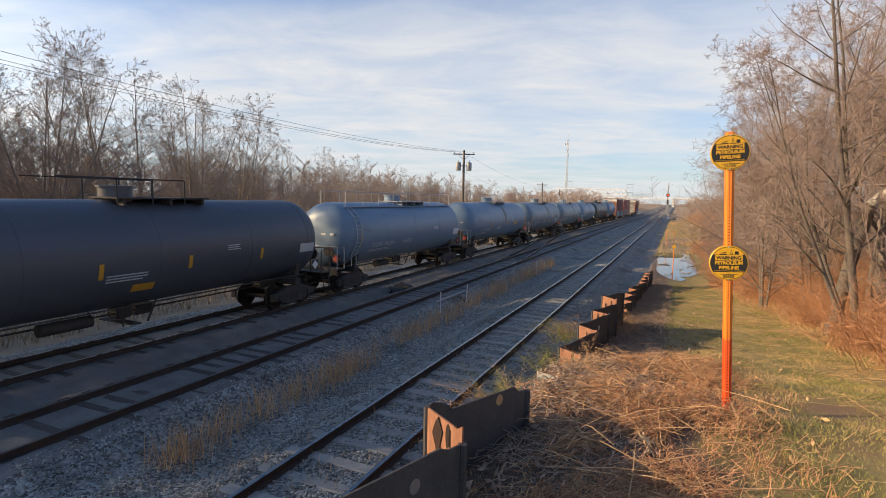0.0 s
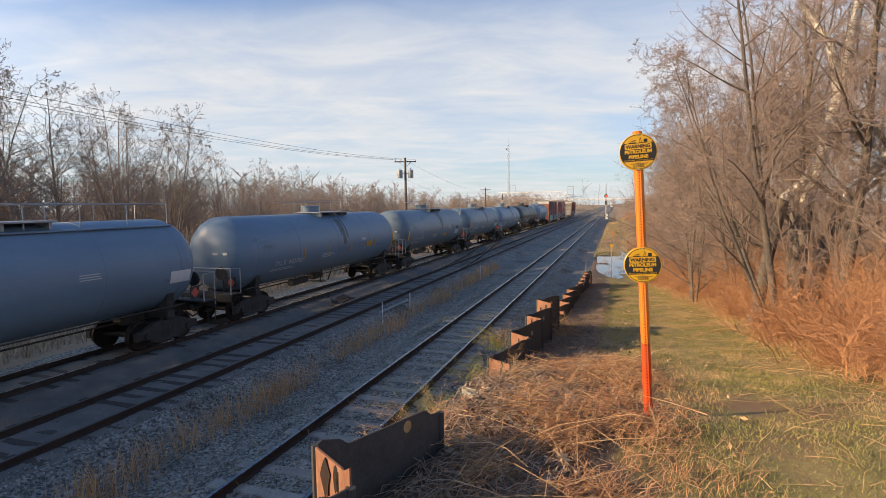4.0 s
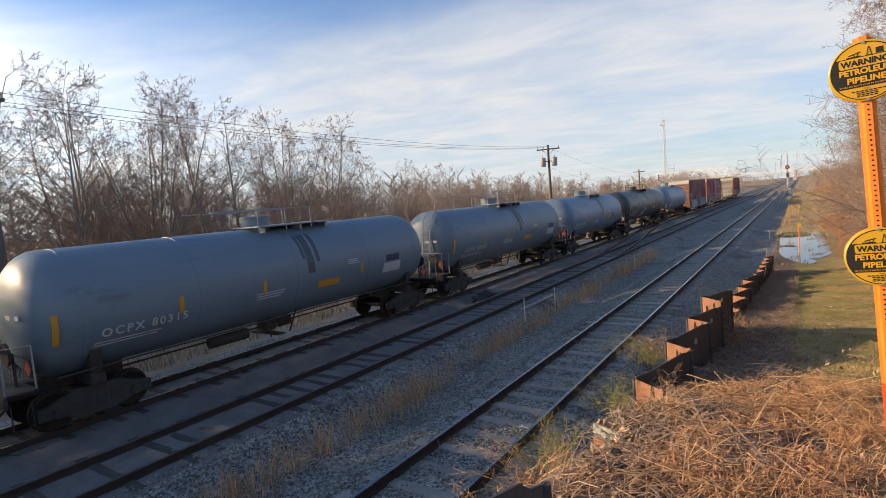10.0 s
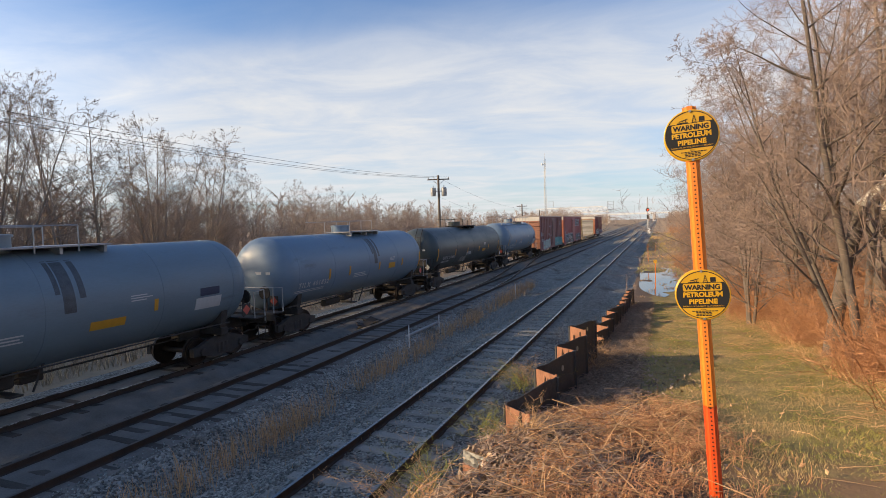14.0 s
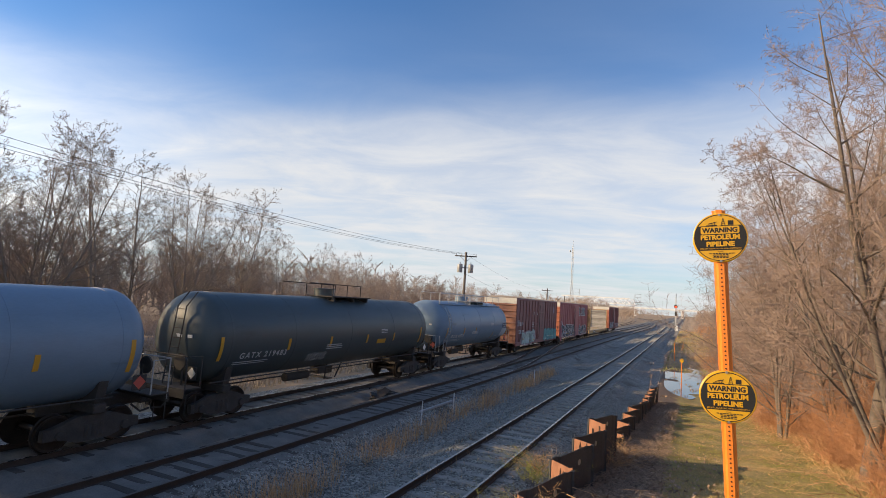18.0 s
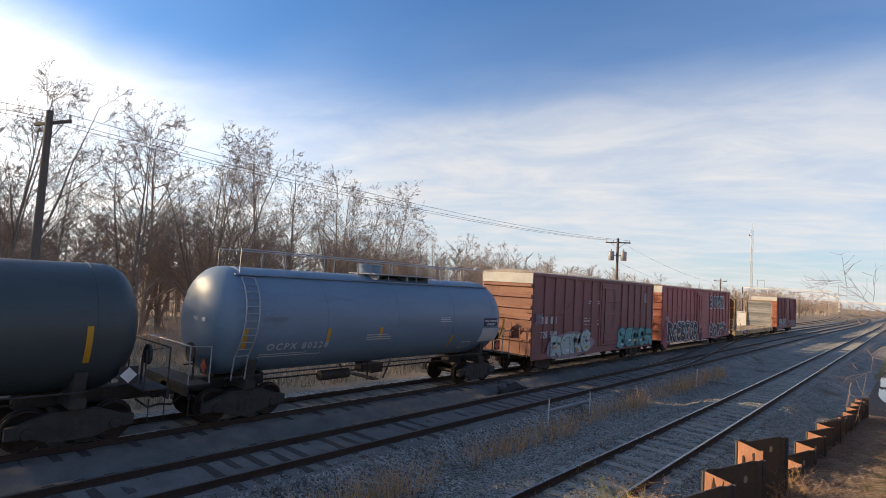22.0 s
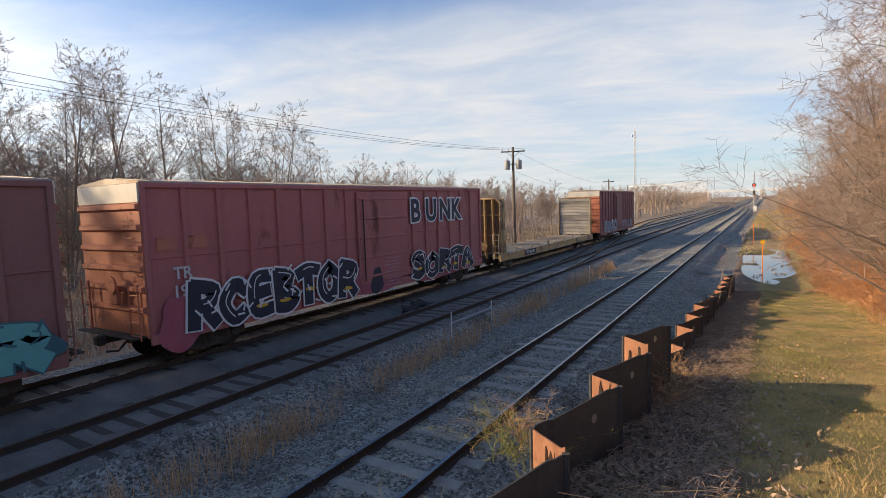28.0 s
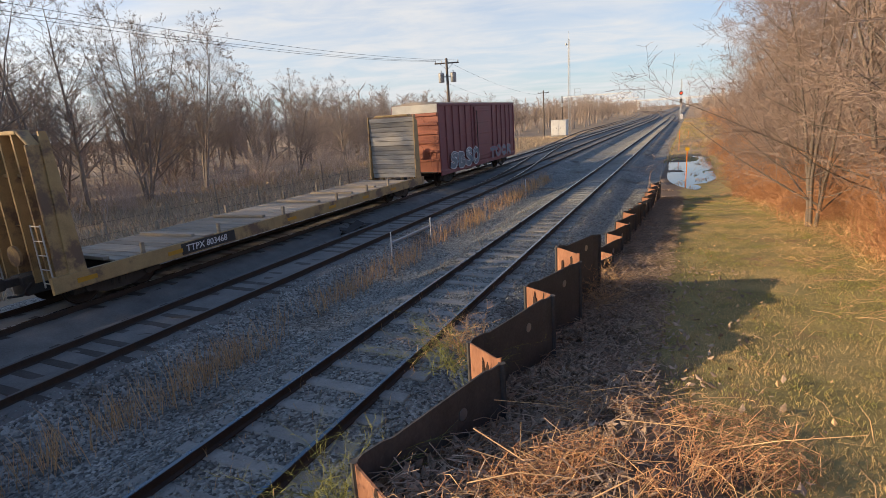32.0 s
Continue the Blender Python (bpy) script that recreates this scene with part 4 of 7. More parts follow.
        if k == 4:
            for q in range(4):
                yy = y0 + 0.5 + (far - y0 - 0.5) * q / 3
                b.tube([(0.55, yy, zt - 0.12), (0.55, yy, zt + 0.58)], 0.02, 6)
            b.tube([(0.55, y0 + 0.5, zt + 0.58), (0.55, far, zt + 0.58)], 0.02, 6)
        for sx in (-0.55, 0.95):
            b.tube([(sx, ym - (1.0 if k == 4 else 2.2), zt + 0.60), (sx, ym + 1.6, zt + 0.60)], 0.02, 6)
            for yy in (ym - 0.6, ym + 0.5, ym + 1.6):
                b.tube([(sx, yy, zt - 0.10), (sx, yy, zt + 0.60)], 0.02, 6)
    part("top_handrail", b, hm, car)
    if walkway:
        b = Buf()
        x1 = 0.92
        b.box((x1 - 0.2, (y0 + y1) / 2, cz + r * 0.86), (0.42, y1 - y0 - 1.5, 0.05), 0.01)
        part("side_walkway", b, paint, car)
        pts = [(tank_point(r, cz, z)[0] + 0.10, z) for z in [cz - 0.9 + 0.2 * i for i in range(12)] if z < cz + r * 0.9]
        b = Buf()
        for dy in (-0.2, 0.2):
            b.tube([(1.42, y0 + 0.80 + dy, 1.25)] + [(x, y0 + 0.80 + dy + 0.30 * (z - 1.3) / 3, z) for x, z in pts], 0.022, 6)
        for x, z in pts[::2] + pts[1::2]:
            b.tube([(x, y0 + 0.60 + 0.30 * (z - 1.3) / 3, z), (x, y0 + 1.00 + 0.30 * (z - 1.3) / 3, z)], 0.015, 6)
        part("side_ladder", b, M_galv, car)
    else:
        b = Buf()
        for dx in (-0.2, 0.2):
            b.tube([(0.30 + dx, y0 - 0.32, 1.25), (0.40 + dx, y0 - 0.12, zt - 0.5), (0.42 + dx, y0 + 0.25, zt - 0.02)], 0.022, 6)
        for q in range(8):
            f = q / 7
            b.tube([(0.10 + 0.1 * f, y0 - 0.32 + 0.2 * f, 1.5 + (zt - 2.1) * f), (0.50 + 0.1 * f, y0 - 0.32 + 0.2 * f, 1.5 + (zt - 2.1) * f)], 0.015, 6)
        if k in (4, 6):
            part("end_ladder", b, M_galv if style == "grey" else M_dark_steel, car)
    if style == "grey" and not walkway:
        for dy, w, zt2, zb2 in ((0.9, 0.30, cz + r * 0.80, cz - 0.1), (1.25, 0.16, cz + r * 0.80, cz + 0.25), (0.65, 0.12, cz + r * 0.80, cz + 0.4)):
            tank_patch(car, r - 0.006, cz, (ym + dy - w / 2) / KS, (ym + dy + w / 2) / KS, zb2, zt2, M_stain, "spill_stain", "dark spill streak")
    # markings
    for f, hh in stripes:
        tank_patch(car, r, cz, f - 0.06, f + 0.06, 2.40 - hh / 2, 2.40 + hh / 2, M_reflector, "reflector_stripe", "yellow reflective stripe")
    if mark or number:
        tank_text(car, r, cz, tx, 2.02, (mark + " " + number).strip(), 0.31, M_grey_stencil, bold=0.006, spacing=1.32)
        bars(car, r, cz, tx, 1.88, 2.2, 2, M_grey_stencil, 0.035, 0.07, seed)
    # hazard placard on the end board, number on the head
    for ye, xe in ((y0 + 0.05, 0.95), (y1 - 0.35, 1.36)):
        b = Buf()
        b.box((xe, ye, 1.62), (0.02 if xe > 1 else 0.42, 0.42 if xe > 1 else 0.02, 0.42), 0.004)
        hb = part("placard_board", b, M_dark_steel, car)
        b = Buf()
        if xe > 1:
            b.prism([(ye - 0.19, 1.62), (ye, 1.43), (ye + 0.19, 1.62), (ye, 1.81)], "x", xe + 0.011, xe + 0.015)
        else:
            b.prism([(xe - 0.19, 1.62), (xe, 1.43), (xe + 0.19, 1.62), (xe, 1.81)], "y", ye - 0.015, ye - 0.011)
        part("placard", b, M_placard_red if style == "grey" else M_white, hb, "diamond hazard placard")
    for q in range(2):
        b = Buf()
        b.box((0.22 + q * 0.42, y0 + 0.02 + 0.03 * q, cz + 0.08), (0.32, 0.03, 0.10))
        part("head_number", b, M_grey_stencil, car)
    bars(car, r, cz, L * 0.66, cz + 0.1, 0.7, 3, M_grey_stencil, 0.035, 0.07, seed + 3)
    bars(car, r, cz, L * 0.42, cz - 0.45, 1.3, 3, M_grey_stencil, 0.045, 0.08, seed + 5)
    return car


car0 = tank_car(0, "tank_car", "glossy black tank car with yellow stripes and top platform", M_tank_black, 1.58, 2.70, "black", stripes=[(2.0, 0.7), (4.3, 0.5), (6.66, 0.42), (9.3, 0.4), (12.2, 0.4)], seed=1)
tank_patch(car0, 1.58, 2.70, 7.6, 8.25, 1.70, 1.92, M_reflector, "panel", "yellow panel")
tank_patch(car0, 1.58, 2.70, 14.2, 15.0, 2.25, 2.6, M_grey_stencil, "placard", "pale data placard")
car1 = tank_car(1, "tank_car", "grey tank car with a long handrailed side walkway", M_tank_grey, 1.55, 2.66, "grey", "OCPX", "80284", [(2.3, 0.6)], 2, walkway=True, far=0.8, tx=3.3)
tank_patch(car1, 1.55, 2.66, 13.0, 13.8, 2.1, 2.5, M_white, "placard", "white placard")
car2 = tank_car(2, "tank_car", "blue-grey tank car with yellow stripes and yellow panel", M_tank_grey, 1.55, 2.66, "grey", "TILX", "402005", [(5.3, 0.5), (7.4, 0.45), (9.64, 0.45), (12.47, 0.4), (15.0, 0.9)], 3, far=0.62, tx=3.15)
tank_patch(car2, 1.55, 2.66, 11.42, 12.1, 2.22, 2.52, M_reflector, "panel", "yellow panel")
car3 = tank_car(3, "tank_car", "olive-grey tank car with pale stencilled lettering", M_tank_olive, 1.55, 2.66, "grey", "OCPX", "80315", [(1.53, 0.7), (4.3, 0.45), (6.84, 0.4), (11.0, 0.35)], 4, far=0.5, tx=2.4)
car4 = tank_car(4, "tank_car", "olive-grey tank car with white placard", M_tank_olive, 1.55, 2.66, "grey", "OCPX", "80033", [(1.53, 0.7), (4.3, 0.45), (6.84, 0.4), (10.8, 0.35)], 5, far=0.45, tx=2.4)
car5 = tank_car(5, "tank_car", "grey tank car with yellow stripes and a yellow panel", M_tank_grey, 1.55, 2.66, "grey", "TILX", "401832", [(4.13, 0.5), (5.73, 0.45), (8.5, 0.4), (11.05, 0.4), (13.3, 0.9)], 6, tx=2.0)
tank_patch(car5, 1.55, 2.66, 9.51, 10.2, 2.17, 2.47, M_reflector, "panel", "yellow panel")
car6 = tank_car(6, "tank_car", "dark green-black tank car with yellow stripes", M_tank_green, 1.55, 2.70, "black", "GATX", "219483", [(1.69, 0.8), (4.83, 0.45), (7.34, 0.42), (10.05, 0.4), (12.44, 0.4), (15.3, 0.85)], 7, far=0.45, tx=2.5)
tank_patch(car6, 1.55, 2.70, 10.95, 11.7, 2.12, 2.34, M_reflector, "panel", "yellow panel")
car7 = tank_car(7, "tank_car", "grey tank car with a long handrailed side walkway", M_tank_grey, 1.60, 2.80, "grey", "OCPX", "80228", [(1.9, 0.6), (4.6, 0.45), (6.7, 0.4)], 8, walkway=True, far=0.70, tx=2.58)
tank_patch(car7, 1.60, 2.80, 12.25, 13.4, 1.82, 2.42, M_grey_stencil, "placard", "pale data placard")
tank_patch(car7, 1.60, 2.80, 12.28, 13.18, 2.5, 2.86, M_navy_panel, "panel", "navy panel with white words")
tank_text(car7, 1.61, 2.80, 12.32, 2.70, "VINYL CHLORIDE", 0.115, M_white, bold=0.003)
tank_text(car7, 1.61, 2.80, 12.46, 2.55, "STABILIZED", 0.115, M_white, bold=0.003)
for yy, za, zc in ((10.4, 1.65, 2.2), (13.6, 1.95, 2.8)):
    tank_patch(car7, 1.60, 2.80, yy, yy + 0.12, za, zc, M_reflector, "reflector_stripe", "yellow reflective stripe")
tank_patch(car7, 1.60, 2.80, 11.2, 11.8, 1.58, 1.88, M_grey_stencil, "panel", "small outlined panel")
tank_patch(car7, 1.61, 2.80, 11.25, 11.48, 1.62, 1.84, M_tank_grey, "panel")
tank_patch(car7, 1.61, 2.80, 11.52, 11.75, 1.62, 1.84, M_tank_grey, "panel")
b = Buf()
arc = [(0.05, 0.30), (0.12, 0.0), (0.2, 0.34), (0.32, 0.05), (0.42, 0.36), (0.5, 0.02), (0.62, 0.38), (0.8, 0.30), (0.66, 0.18), (0.86, 0.08), (0.6, 0.0)]
for q in range(2):
    b.tube([(tank_point(1.55, 2.70, 1.6 + z)[0] + 0.012, 6.45 + q * 0.62 + y * 0.8, 1.6 + z) for y, z in arc], 0.016, 4)
part("spray_line", b, M_grey_stencil, car6)
for c in (car3, car4):
    tank_patch(c, 1.55, 2.66, 12.2, 13.2, 1.98, 2.36, M_grey_stencil, "placard", "pale data placard")
    tank_patch(c, 1.55, 2.66, 12.35, 13.1, 2.42, 2.68, M_navy_panel, "panel", "dark panel")
    tank_patch(c, 1.55, 2.66, 8.95, 9.9, 1.98, 2.22, M_reflector, "panel", "dull yellow panel")


def boxcar(k, name, label, side, end, b0, L, door, roofcol=None, seed=0):
    """Ribbed boxcar; its own y is 0 at gap k."""
    car = thing(name, label, "boxcar", "freight train")
    w, z0, z1 = 1.56, 0.95, 5.02
    b = Buf()
    b.box((0, b0 + L / 2, (z0 + z1) / 2), (2 * w - 0.06, L, z1 - z0), 0.02)
    part("body", b, side, car)
    b = Buf()
    b.box((0, 0, 0), (0.09, 0.14, z1 - z0 - 0.25), 0.02)
    post_me = b.mesh("side_post", side)
    n = int(L / 1.05)
    for i in range(n + 1):
        yy = b0 + 0.06 + (L - 0.12) * i / n
        if door[0] < yy - b0 < door[1]:
            continue
        for s in (-1, 1):
            o = new("side_post", post_me)
            o.parent = car
            o.location = (s * w, yy, (z0 + z1) / 2 + 0.05)
    for s in (-1, 1):
        for nm, zz, hh in (("side_sill", z0 - 0.05, 0.30), ("side_seam", 3.02, 0.05), ("top_rail", z1 - 0.07, 0.14)):
            b = Buf()
            b.box((s * (w if hh > 0.06 else w - 0.045), b0 + L / 2, zz), (0.10, L, hh), 0.02)
            part(nm, b, side, car)
    for s in (-1, 1):
        b = Buf()
        yd0, yd1 = b0 + door[0], b0 + door[1]
        b.box((s * (w + 0.03), (yd0 + yd1) / 2, (z0 + z1) / 2 - 0.02), (0.07, yd1 - yd0 - 0.1, z1 - z0 - 0.4), 0.02)
        dr = part("door", b, side, car)
        for q in range(5):
            b = Buf()
            b.box((s * (w + 0.07), (yd0 + yd1) / 2, z0 + 0.45 + q * 0.78), (0.05, yd1 - yd0 - 0.3, 0.10), 0.015)
            part("door_rib", b, side, dr)
        b = Buf()
        b.tube([(s * (w + 0.11), yd0 + 0.35, z0 + 0.3), (s * (w + 0.11), yd0 + 0.35, z1 - 0.5)], 0.025, 6)
        part("lock_bar", b, M_dark_steel, dr)
    for s, ye in ((-1, b0), (1, b0 + L)):
        b = Buf()
        b.box((0, ye + s * 0.01, (z0 + 4.50) / 2), (2 * w - 0.02, 0.06, 4.50 - z0), 0.01)
        en = part("end_wall", b, end, car, "horizontally corrugated end")
        for q in range(6):
            zc = z0 + 0.75 + q * 0.54
            b = Buf()
            b.prism([(ye + s * 0.03, zc - 0.11), (ye + s * 0.13, zc - 0.05), (ye + s * 0.13, zc + 0.06), (ye + s * 0.03, zc + 0.09)], "x", -w + 0.10, w - 0.05)
            part("corrugation", b, end, en)
        b = Buf()
        b.box((0, ye + s * 0.015, 4.76), (2 * w - 0.04, 0.08, 0.50), 0.01)
        part("end_panel", b, M_cream, car, "cream upper end panel")
        ladder(car, w - 0.32, ye + s * 0.20, 0.9, 2.4, end, 0.44, "x")
        ladder(car, -w + 0.32, ye + s * 0.20, 0.9, 2.4, end, 0.44, "x")
        for q in range(4):
            grab(car, [(w - 0.55, ye + s * 0.15, 2.7 + q * 0.45), (w - 0.55, ye + s * 0.22, 2.7 + q * 0.45), (w - 0.12, ye + s * 0.22, 2.7 + q * 0.45), (w - 0.12, ye + s * 0.15, 2.7 + q * 0.45)], end)
        b = Buf()
        b.box((0.35, ye + s * 0.2, 2.0), (0.4, 0.12, 0.4), 0.04)
        b.tube([(0.35, ye + s * 0.26, 2.35), (0.35, ye + s * 0.31, 2.35)], 0.24, 16)
        part("hand_brake", b, end, car)
        b = Buf()
        b.box((0, ye + s * 0.22, 0.98), (2 * w - 0.2, 0.36, 0.05), 0.01)
        part("crossover_step", b, M_dark_steel, car)
        coupler(car, ye + s * 0.45, s)
        truck(car, ye - s * 2.0)
    b = Buf()
    b.prism([(-w - 0.02, z1), (w + 0.02, z1), (w + 0.02, z1 + 0.04), (0, z1 + 0.17), (-w - 0.02, z1 + 0.04)], "y", b0 - 0.02, b0 + L + 0.02)
    nr = int(L / 1.15)
    for i in range(nr):
        yy = b0 + 0.3 + (L - 0.6) * i / (nr - 1)
        for s in (-1, 1):
            b.prism([(s * (w + 0.01), z1 + 0.05), (s * (w + 0.01), z1 + 0.062), (0, z1 + 0.195), (0, z1 + 0.17)], "y", yy - 0.05, yy + 0.05)
    part("roof", b, roofcol or M_roof, car, "pale ridged roof")
    b = Buf()
    b.box((0, b0 + L / 2, 0.84), (0.5, L - 0.4, 0.34), 0.03)
    for f in (0.32, 0.5, 0.68):
        b.box((0, b0 + L * f, 0.86), (2.7, 0.2, 0.22), 0.02)
    b.tube([(0.7, b0 + L * 0.40, 0.68), (0.7, b0 + L * 0.46, 0.68)], 0.2, 10)
    part("underframe", b, M_dark_steel, car)
    return car


def flat_patch(car, x, pts, mat, name="spray_paint", d=0.004):
    """A flat painted shape on the side; pts are (y, z)."""
    b = Buf()
    n = len(pts)
    b.add([(x, y, z) for y, z in pts] + [(x - d, y, z) for y, z in pts], [tuple(range(n)), tuple(reversed(range(n, 2 * n)))] + [(i, (i + 1) % n, n + (i + 1) % n, n + i) for i in range(n)])
    return part(name, b, mat, car)


def blob(cy, cz, ry, rz, seed, n=18, rough=0.25, turn=0.0):
    rg = random.Random(seed)
    out = []
    ph = [rg.uniform(0, 6.28) for _ in range(3)]
    for k in range(n):
        a = 2 * math.pi * k / n
        q = 1 + rough * (math.sin(2 * a + ph[0]) * 0.5 + math.sin(3 * a + ph[1]) * 0.4 + math.sin(5 * a + ph[2]) * 0.3)
        y, z = ry * q * math.cos(a), rz * q * math.sin(a)
        out.append((cy + y * math.cos(turn) - z * math.sin(turn), cz + y * math.sin(turn) + z * math.cos(turn)))
    return out


GLYPH = {
    "S": [[(0.92, 0.86), (0.5, 1.0), (0.1, 0.78), (0.5, 0.52), (0.92, 0.25), (0.5, 0.0), (0.05, 0.12)]],
    "C": [[(0.95, 0.80), (0.5, 1.0), (0.08, 0.5), (0.5, 0.0), (0.95, 0.16)]],
    "E": [[(0.95, 0.98), (0.3, 0.95), (0.1, 0.5), (0.25, 0.04), (0.95, 0.06)], [(0.15, 0.52), (0.8, 0.58)]],
    "B": [[(0.12, 0.0), (0.12, 1.0)], [(0.12, 0.98), (0.75, 0.85), (0.3, 0.54), (0.95, 0.28), (0.6, 0.0), (0.12, 0.02)]],
    "T": [[(-0.02, 0.86), (0.5, 0.98), (1.05, 0.9)], [(0.52, 0.95), (0.45, 0.0)]],
    "O": [[(0.5, 1.0), (0.08, 0.7), (0.1, 0.25), (0.5, 0.0), (0.92, 0.25), (0.9, 0.75), (0.5, 1.0)]],
    "R": [[(0.12, 0.0), (0.15, 1.0)], [(0.12, 0.98), (0.9, 0.82), (0.7, 0.5), (0.2, 0.46)], [(0.45, 0.46), (0.98, 0.0)]],
    "A": [[(0.0, 0.0), (0.45, 1.0), (1.0, 0.0)], [(0.2, 0.36), (0.8, 0.36)]],
    "M": [[(0.0, 0.0), (0.15, 1.0), (0.5, 0.45), (0.85, 1.0), (1.0, 0.0)]],
}


def rounded(pts, n=4):
    """A smooth curve through the points."""
    if len(pts) < 3:
        return pts
    p = [pts[0]] + list(pts) + [pts[-1]]
    out = []
    for i in range(1, len(p) - 2):
        for k in range(n):
            t = k / n
            out.append(tuple(0.5 * (2 * b + (c - a) * t + (2 * a - 5 * b + 4 * c - d) * t * t + (3 * b - a - 3 * c + d) * t ** 3) for a, b, c, d in zip(p[i - 1], p[i], p[i + 1], p[i + 2])))
    return out + [pts[-1]]


def stroke(b, x, pts, w, d=0.003):
    """A flat band of paint along the (y, z) points, mitred at its bends, with blunt ends."""
    rows = []
    n = len(pts)
    for i, (y, z) in enumerate(pts):
        (ya, za), (yb, zb) = pts[max(i - 1, 0)], pts[min(i + 1, n - 1)]
        ln = math.hypot(yb - ya, zb - za) or 1e-6
        ty, tz = (yb - ya) / ln, (zb - za) / ln
        ext = (-w * 0.3 if i == 0 else w * 0.3 if i == n - 1 else 0.0)
        y, z = y + ty * ext, z + tz * ext
        rows.append(((y - tz * w / 2, z + ty * w / 2), (y + tz * w / 2, z - ty * w / 2)))
    verts = [(q, p[0], p[1]) for q in (x, x - d) for r in rows for p in r]
    o = 2 * n
    faces = []
    for i in range(n - 1):
        a, c = 2 * i, 2 * i + 2
        faces += [(a, a + 1, c + 1, c), (o + c, o + c + 1, o + a + 1, o + a), (a, c, o + c, o + a), (c + 1, a + 1, o + a + 1, o + c + 1)]
    faces += [(1, 0, o, o + 1), (o - 2, o - 1, 2 * o - 1, 2 * o - 2)]
    b.add(verts, faces)


def graffiti(car, x, y0, y1, z0, z1, word, fill, line, seed, accents=(), body=0.30, edge=0.10, slope=0.0):
    """Swollen interlocking letter shapes: each has an outline in one paint, its body in another, thin inner strokes and small accents."""
    rg = random.Random(seed)
    step = (y1 - y0) / len(word)
    for i, ch in enumerate(word):
        ya, wd = y0 + step * i - step * 0.04, step * 1.02
        zb = z0 + rg.uniform(-0.05, 0.06) + slope * i
        h = (z1 - z0) * rg.uniform(0.90, 1.06)
        shear = rg.uniform(-0.12, 0.20)
        paths = [rounded([(ya + wd * (0.10 + 0.8 * u + shear * (v - 0.5) * 0.5), zb + body / 2 + (h - body) * v) for u, v in g]) for g in GLYPH[ch]]
        lift = 0.012 * i
        for nm, mt, w, dx in (("spray_outline", line, body + edge * 1.9, 0.0), ("spray_fill", fill, body, 0.0045)):
            b = Buf()
            for k, pth in enumerate(paths):
                stroke(b, x + dx + lift + 0.0014 * k, pth, w, 0.001)
            part(nm, b, mt, car)
        for pth in paths:
            m = len(pth)
            if m > 4:
                a = rg.randrange(0, m // 2)
                b = Buf()
                stroke(b, x + 0.0105 + lift, [(p[0] + 0.04, p[1] + 0.05) for p in pth[a:a + m // 3 + 2]], 0.035, 0.002)
                part("spray_line", b, line, car)
        for q in range(4 if body > 0.39 else 2):
            b = Buf()
            cy, cz = ya + wd * rg.uniform(0.1, 0.9), zb + h * rg.uniform(0.1, 0.95)
            an = rg.uniform(0, 6.28)
            stroke(b, x + 0.0125 + lift + 0.0016 * q, [(cy, cz), (cy + 0.22 * math.cos(an), cz + 0.22 * math.sin(an))], 0.06, 0.002)
            part("spray_line", b, line, car)
        if accents and rg.random() < 0.7:
            ac = accents[rg.randrange(len(accents))]
            flat_patch(car, x + 0.0115 + lift, blob(ya + wd * rg.uniform(0.3, 0.7), zb + h * rg.uniform(0.15, 0.5), 0.22, 0.07, seed + i, 10), ac, "spray_accent", 0.002)


car8 = boxcar(8, "boxcar", "oxide-brown ribbed boxcar with graffiti and pale roof", M_box_brown, M_box_tan_end, 1.52, 15.85, (7.5, 10.0), seed=1)
car9 = boxcar(9, "boxcar", "faded red ribbed boxcar with large dark graffiti", M_box_red, M_box_end, 1.3, 18.85, (8.3, 11.8), seed=2)
car11 = boxcar(11, "boxcar", "maroon ribbed boxcar with pale graffiti", M_box_maroon, M_box_end, 1.7, 15.0, (5.8, 8.8), seed=3)
GX = 1.62
lettering("TR", 0.46, side_pose(GX, 2.0, 2.42), M_grey_stencil, car9, bold=0.01)
lettering("190", 0.46, side_pose(GX, 1.95, 1.92), M_grey_stencil, car9, bold=0.01)
for y, z, ry, rz, sd in ((2.2, 1.2, 0.75, 0.75, 70), (10.9, 1.35, 1.9, 0.66, 77), (15.8, 1.2, 3.2, 0.50, 78)):
    flat_patch(car9, GX - 0.004, blob(y, z, ry, rz, sd, 30, 0.18), M_graf_pink, "spray_cloud")
graffiti(car9, GX + 0.03, 2.35, 9.35, 0.80, 2.32, "RCEBTOR", M_graf_navy, M_graf_white, 5, (M_graf_gold,), 0.40, 0.07)
flat_patch(car9, GX + 0.004, blob(10.6, 1.95, 0.42, 0.36, 81, 20, 0.3), M_graf_navy, "spray_blot")
flat_patch(car9, GX + 0.006, blob(10.7, 1.15, 0.36, 0.60, 82, 20, 0.25), M_graf_navy, "spray_blot")
b = Buf()
for q in range(9):
    stroke(b, GX + 0.008, [(11.2 + 0.15 * (q % 3), 0.90 + q * 0.14), (12.4 - 0.2 * (q % 2), 0.88 + q * 0.14)], 0.03)
part("spray_line", b, M_lilac, car9)
graffiti(car9, GX + 0.03, 13.2, 18.9, 0.78, 2.05, "SORTA", M_graf_navy, M_graf_white, 6, (M_graf_gold,), 0.40, 0.055)
for ch, y in zip("BUNK", (13.25, 14.48, 15.70, 16.85)):
    lettering(ch, 1.40, side_pose(GX + 0.006, y, 3.50), M_graf_white, car9, "spray_outline", bold=0.12)
    lettering(ch, 1.40, side_pose(GX + 0.012, y, 3.50), M_graf_navy, car9, "spray_fill", bold=0.045)
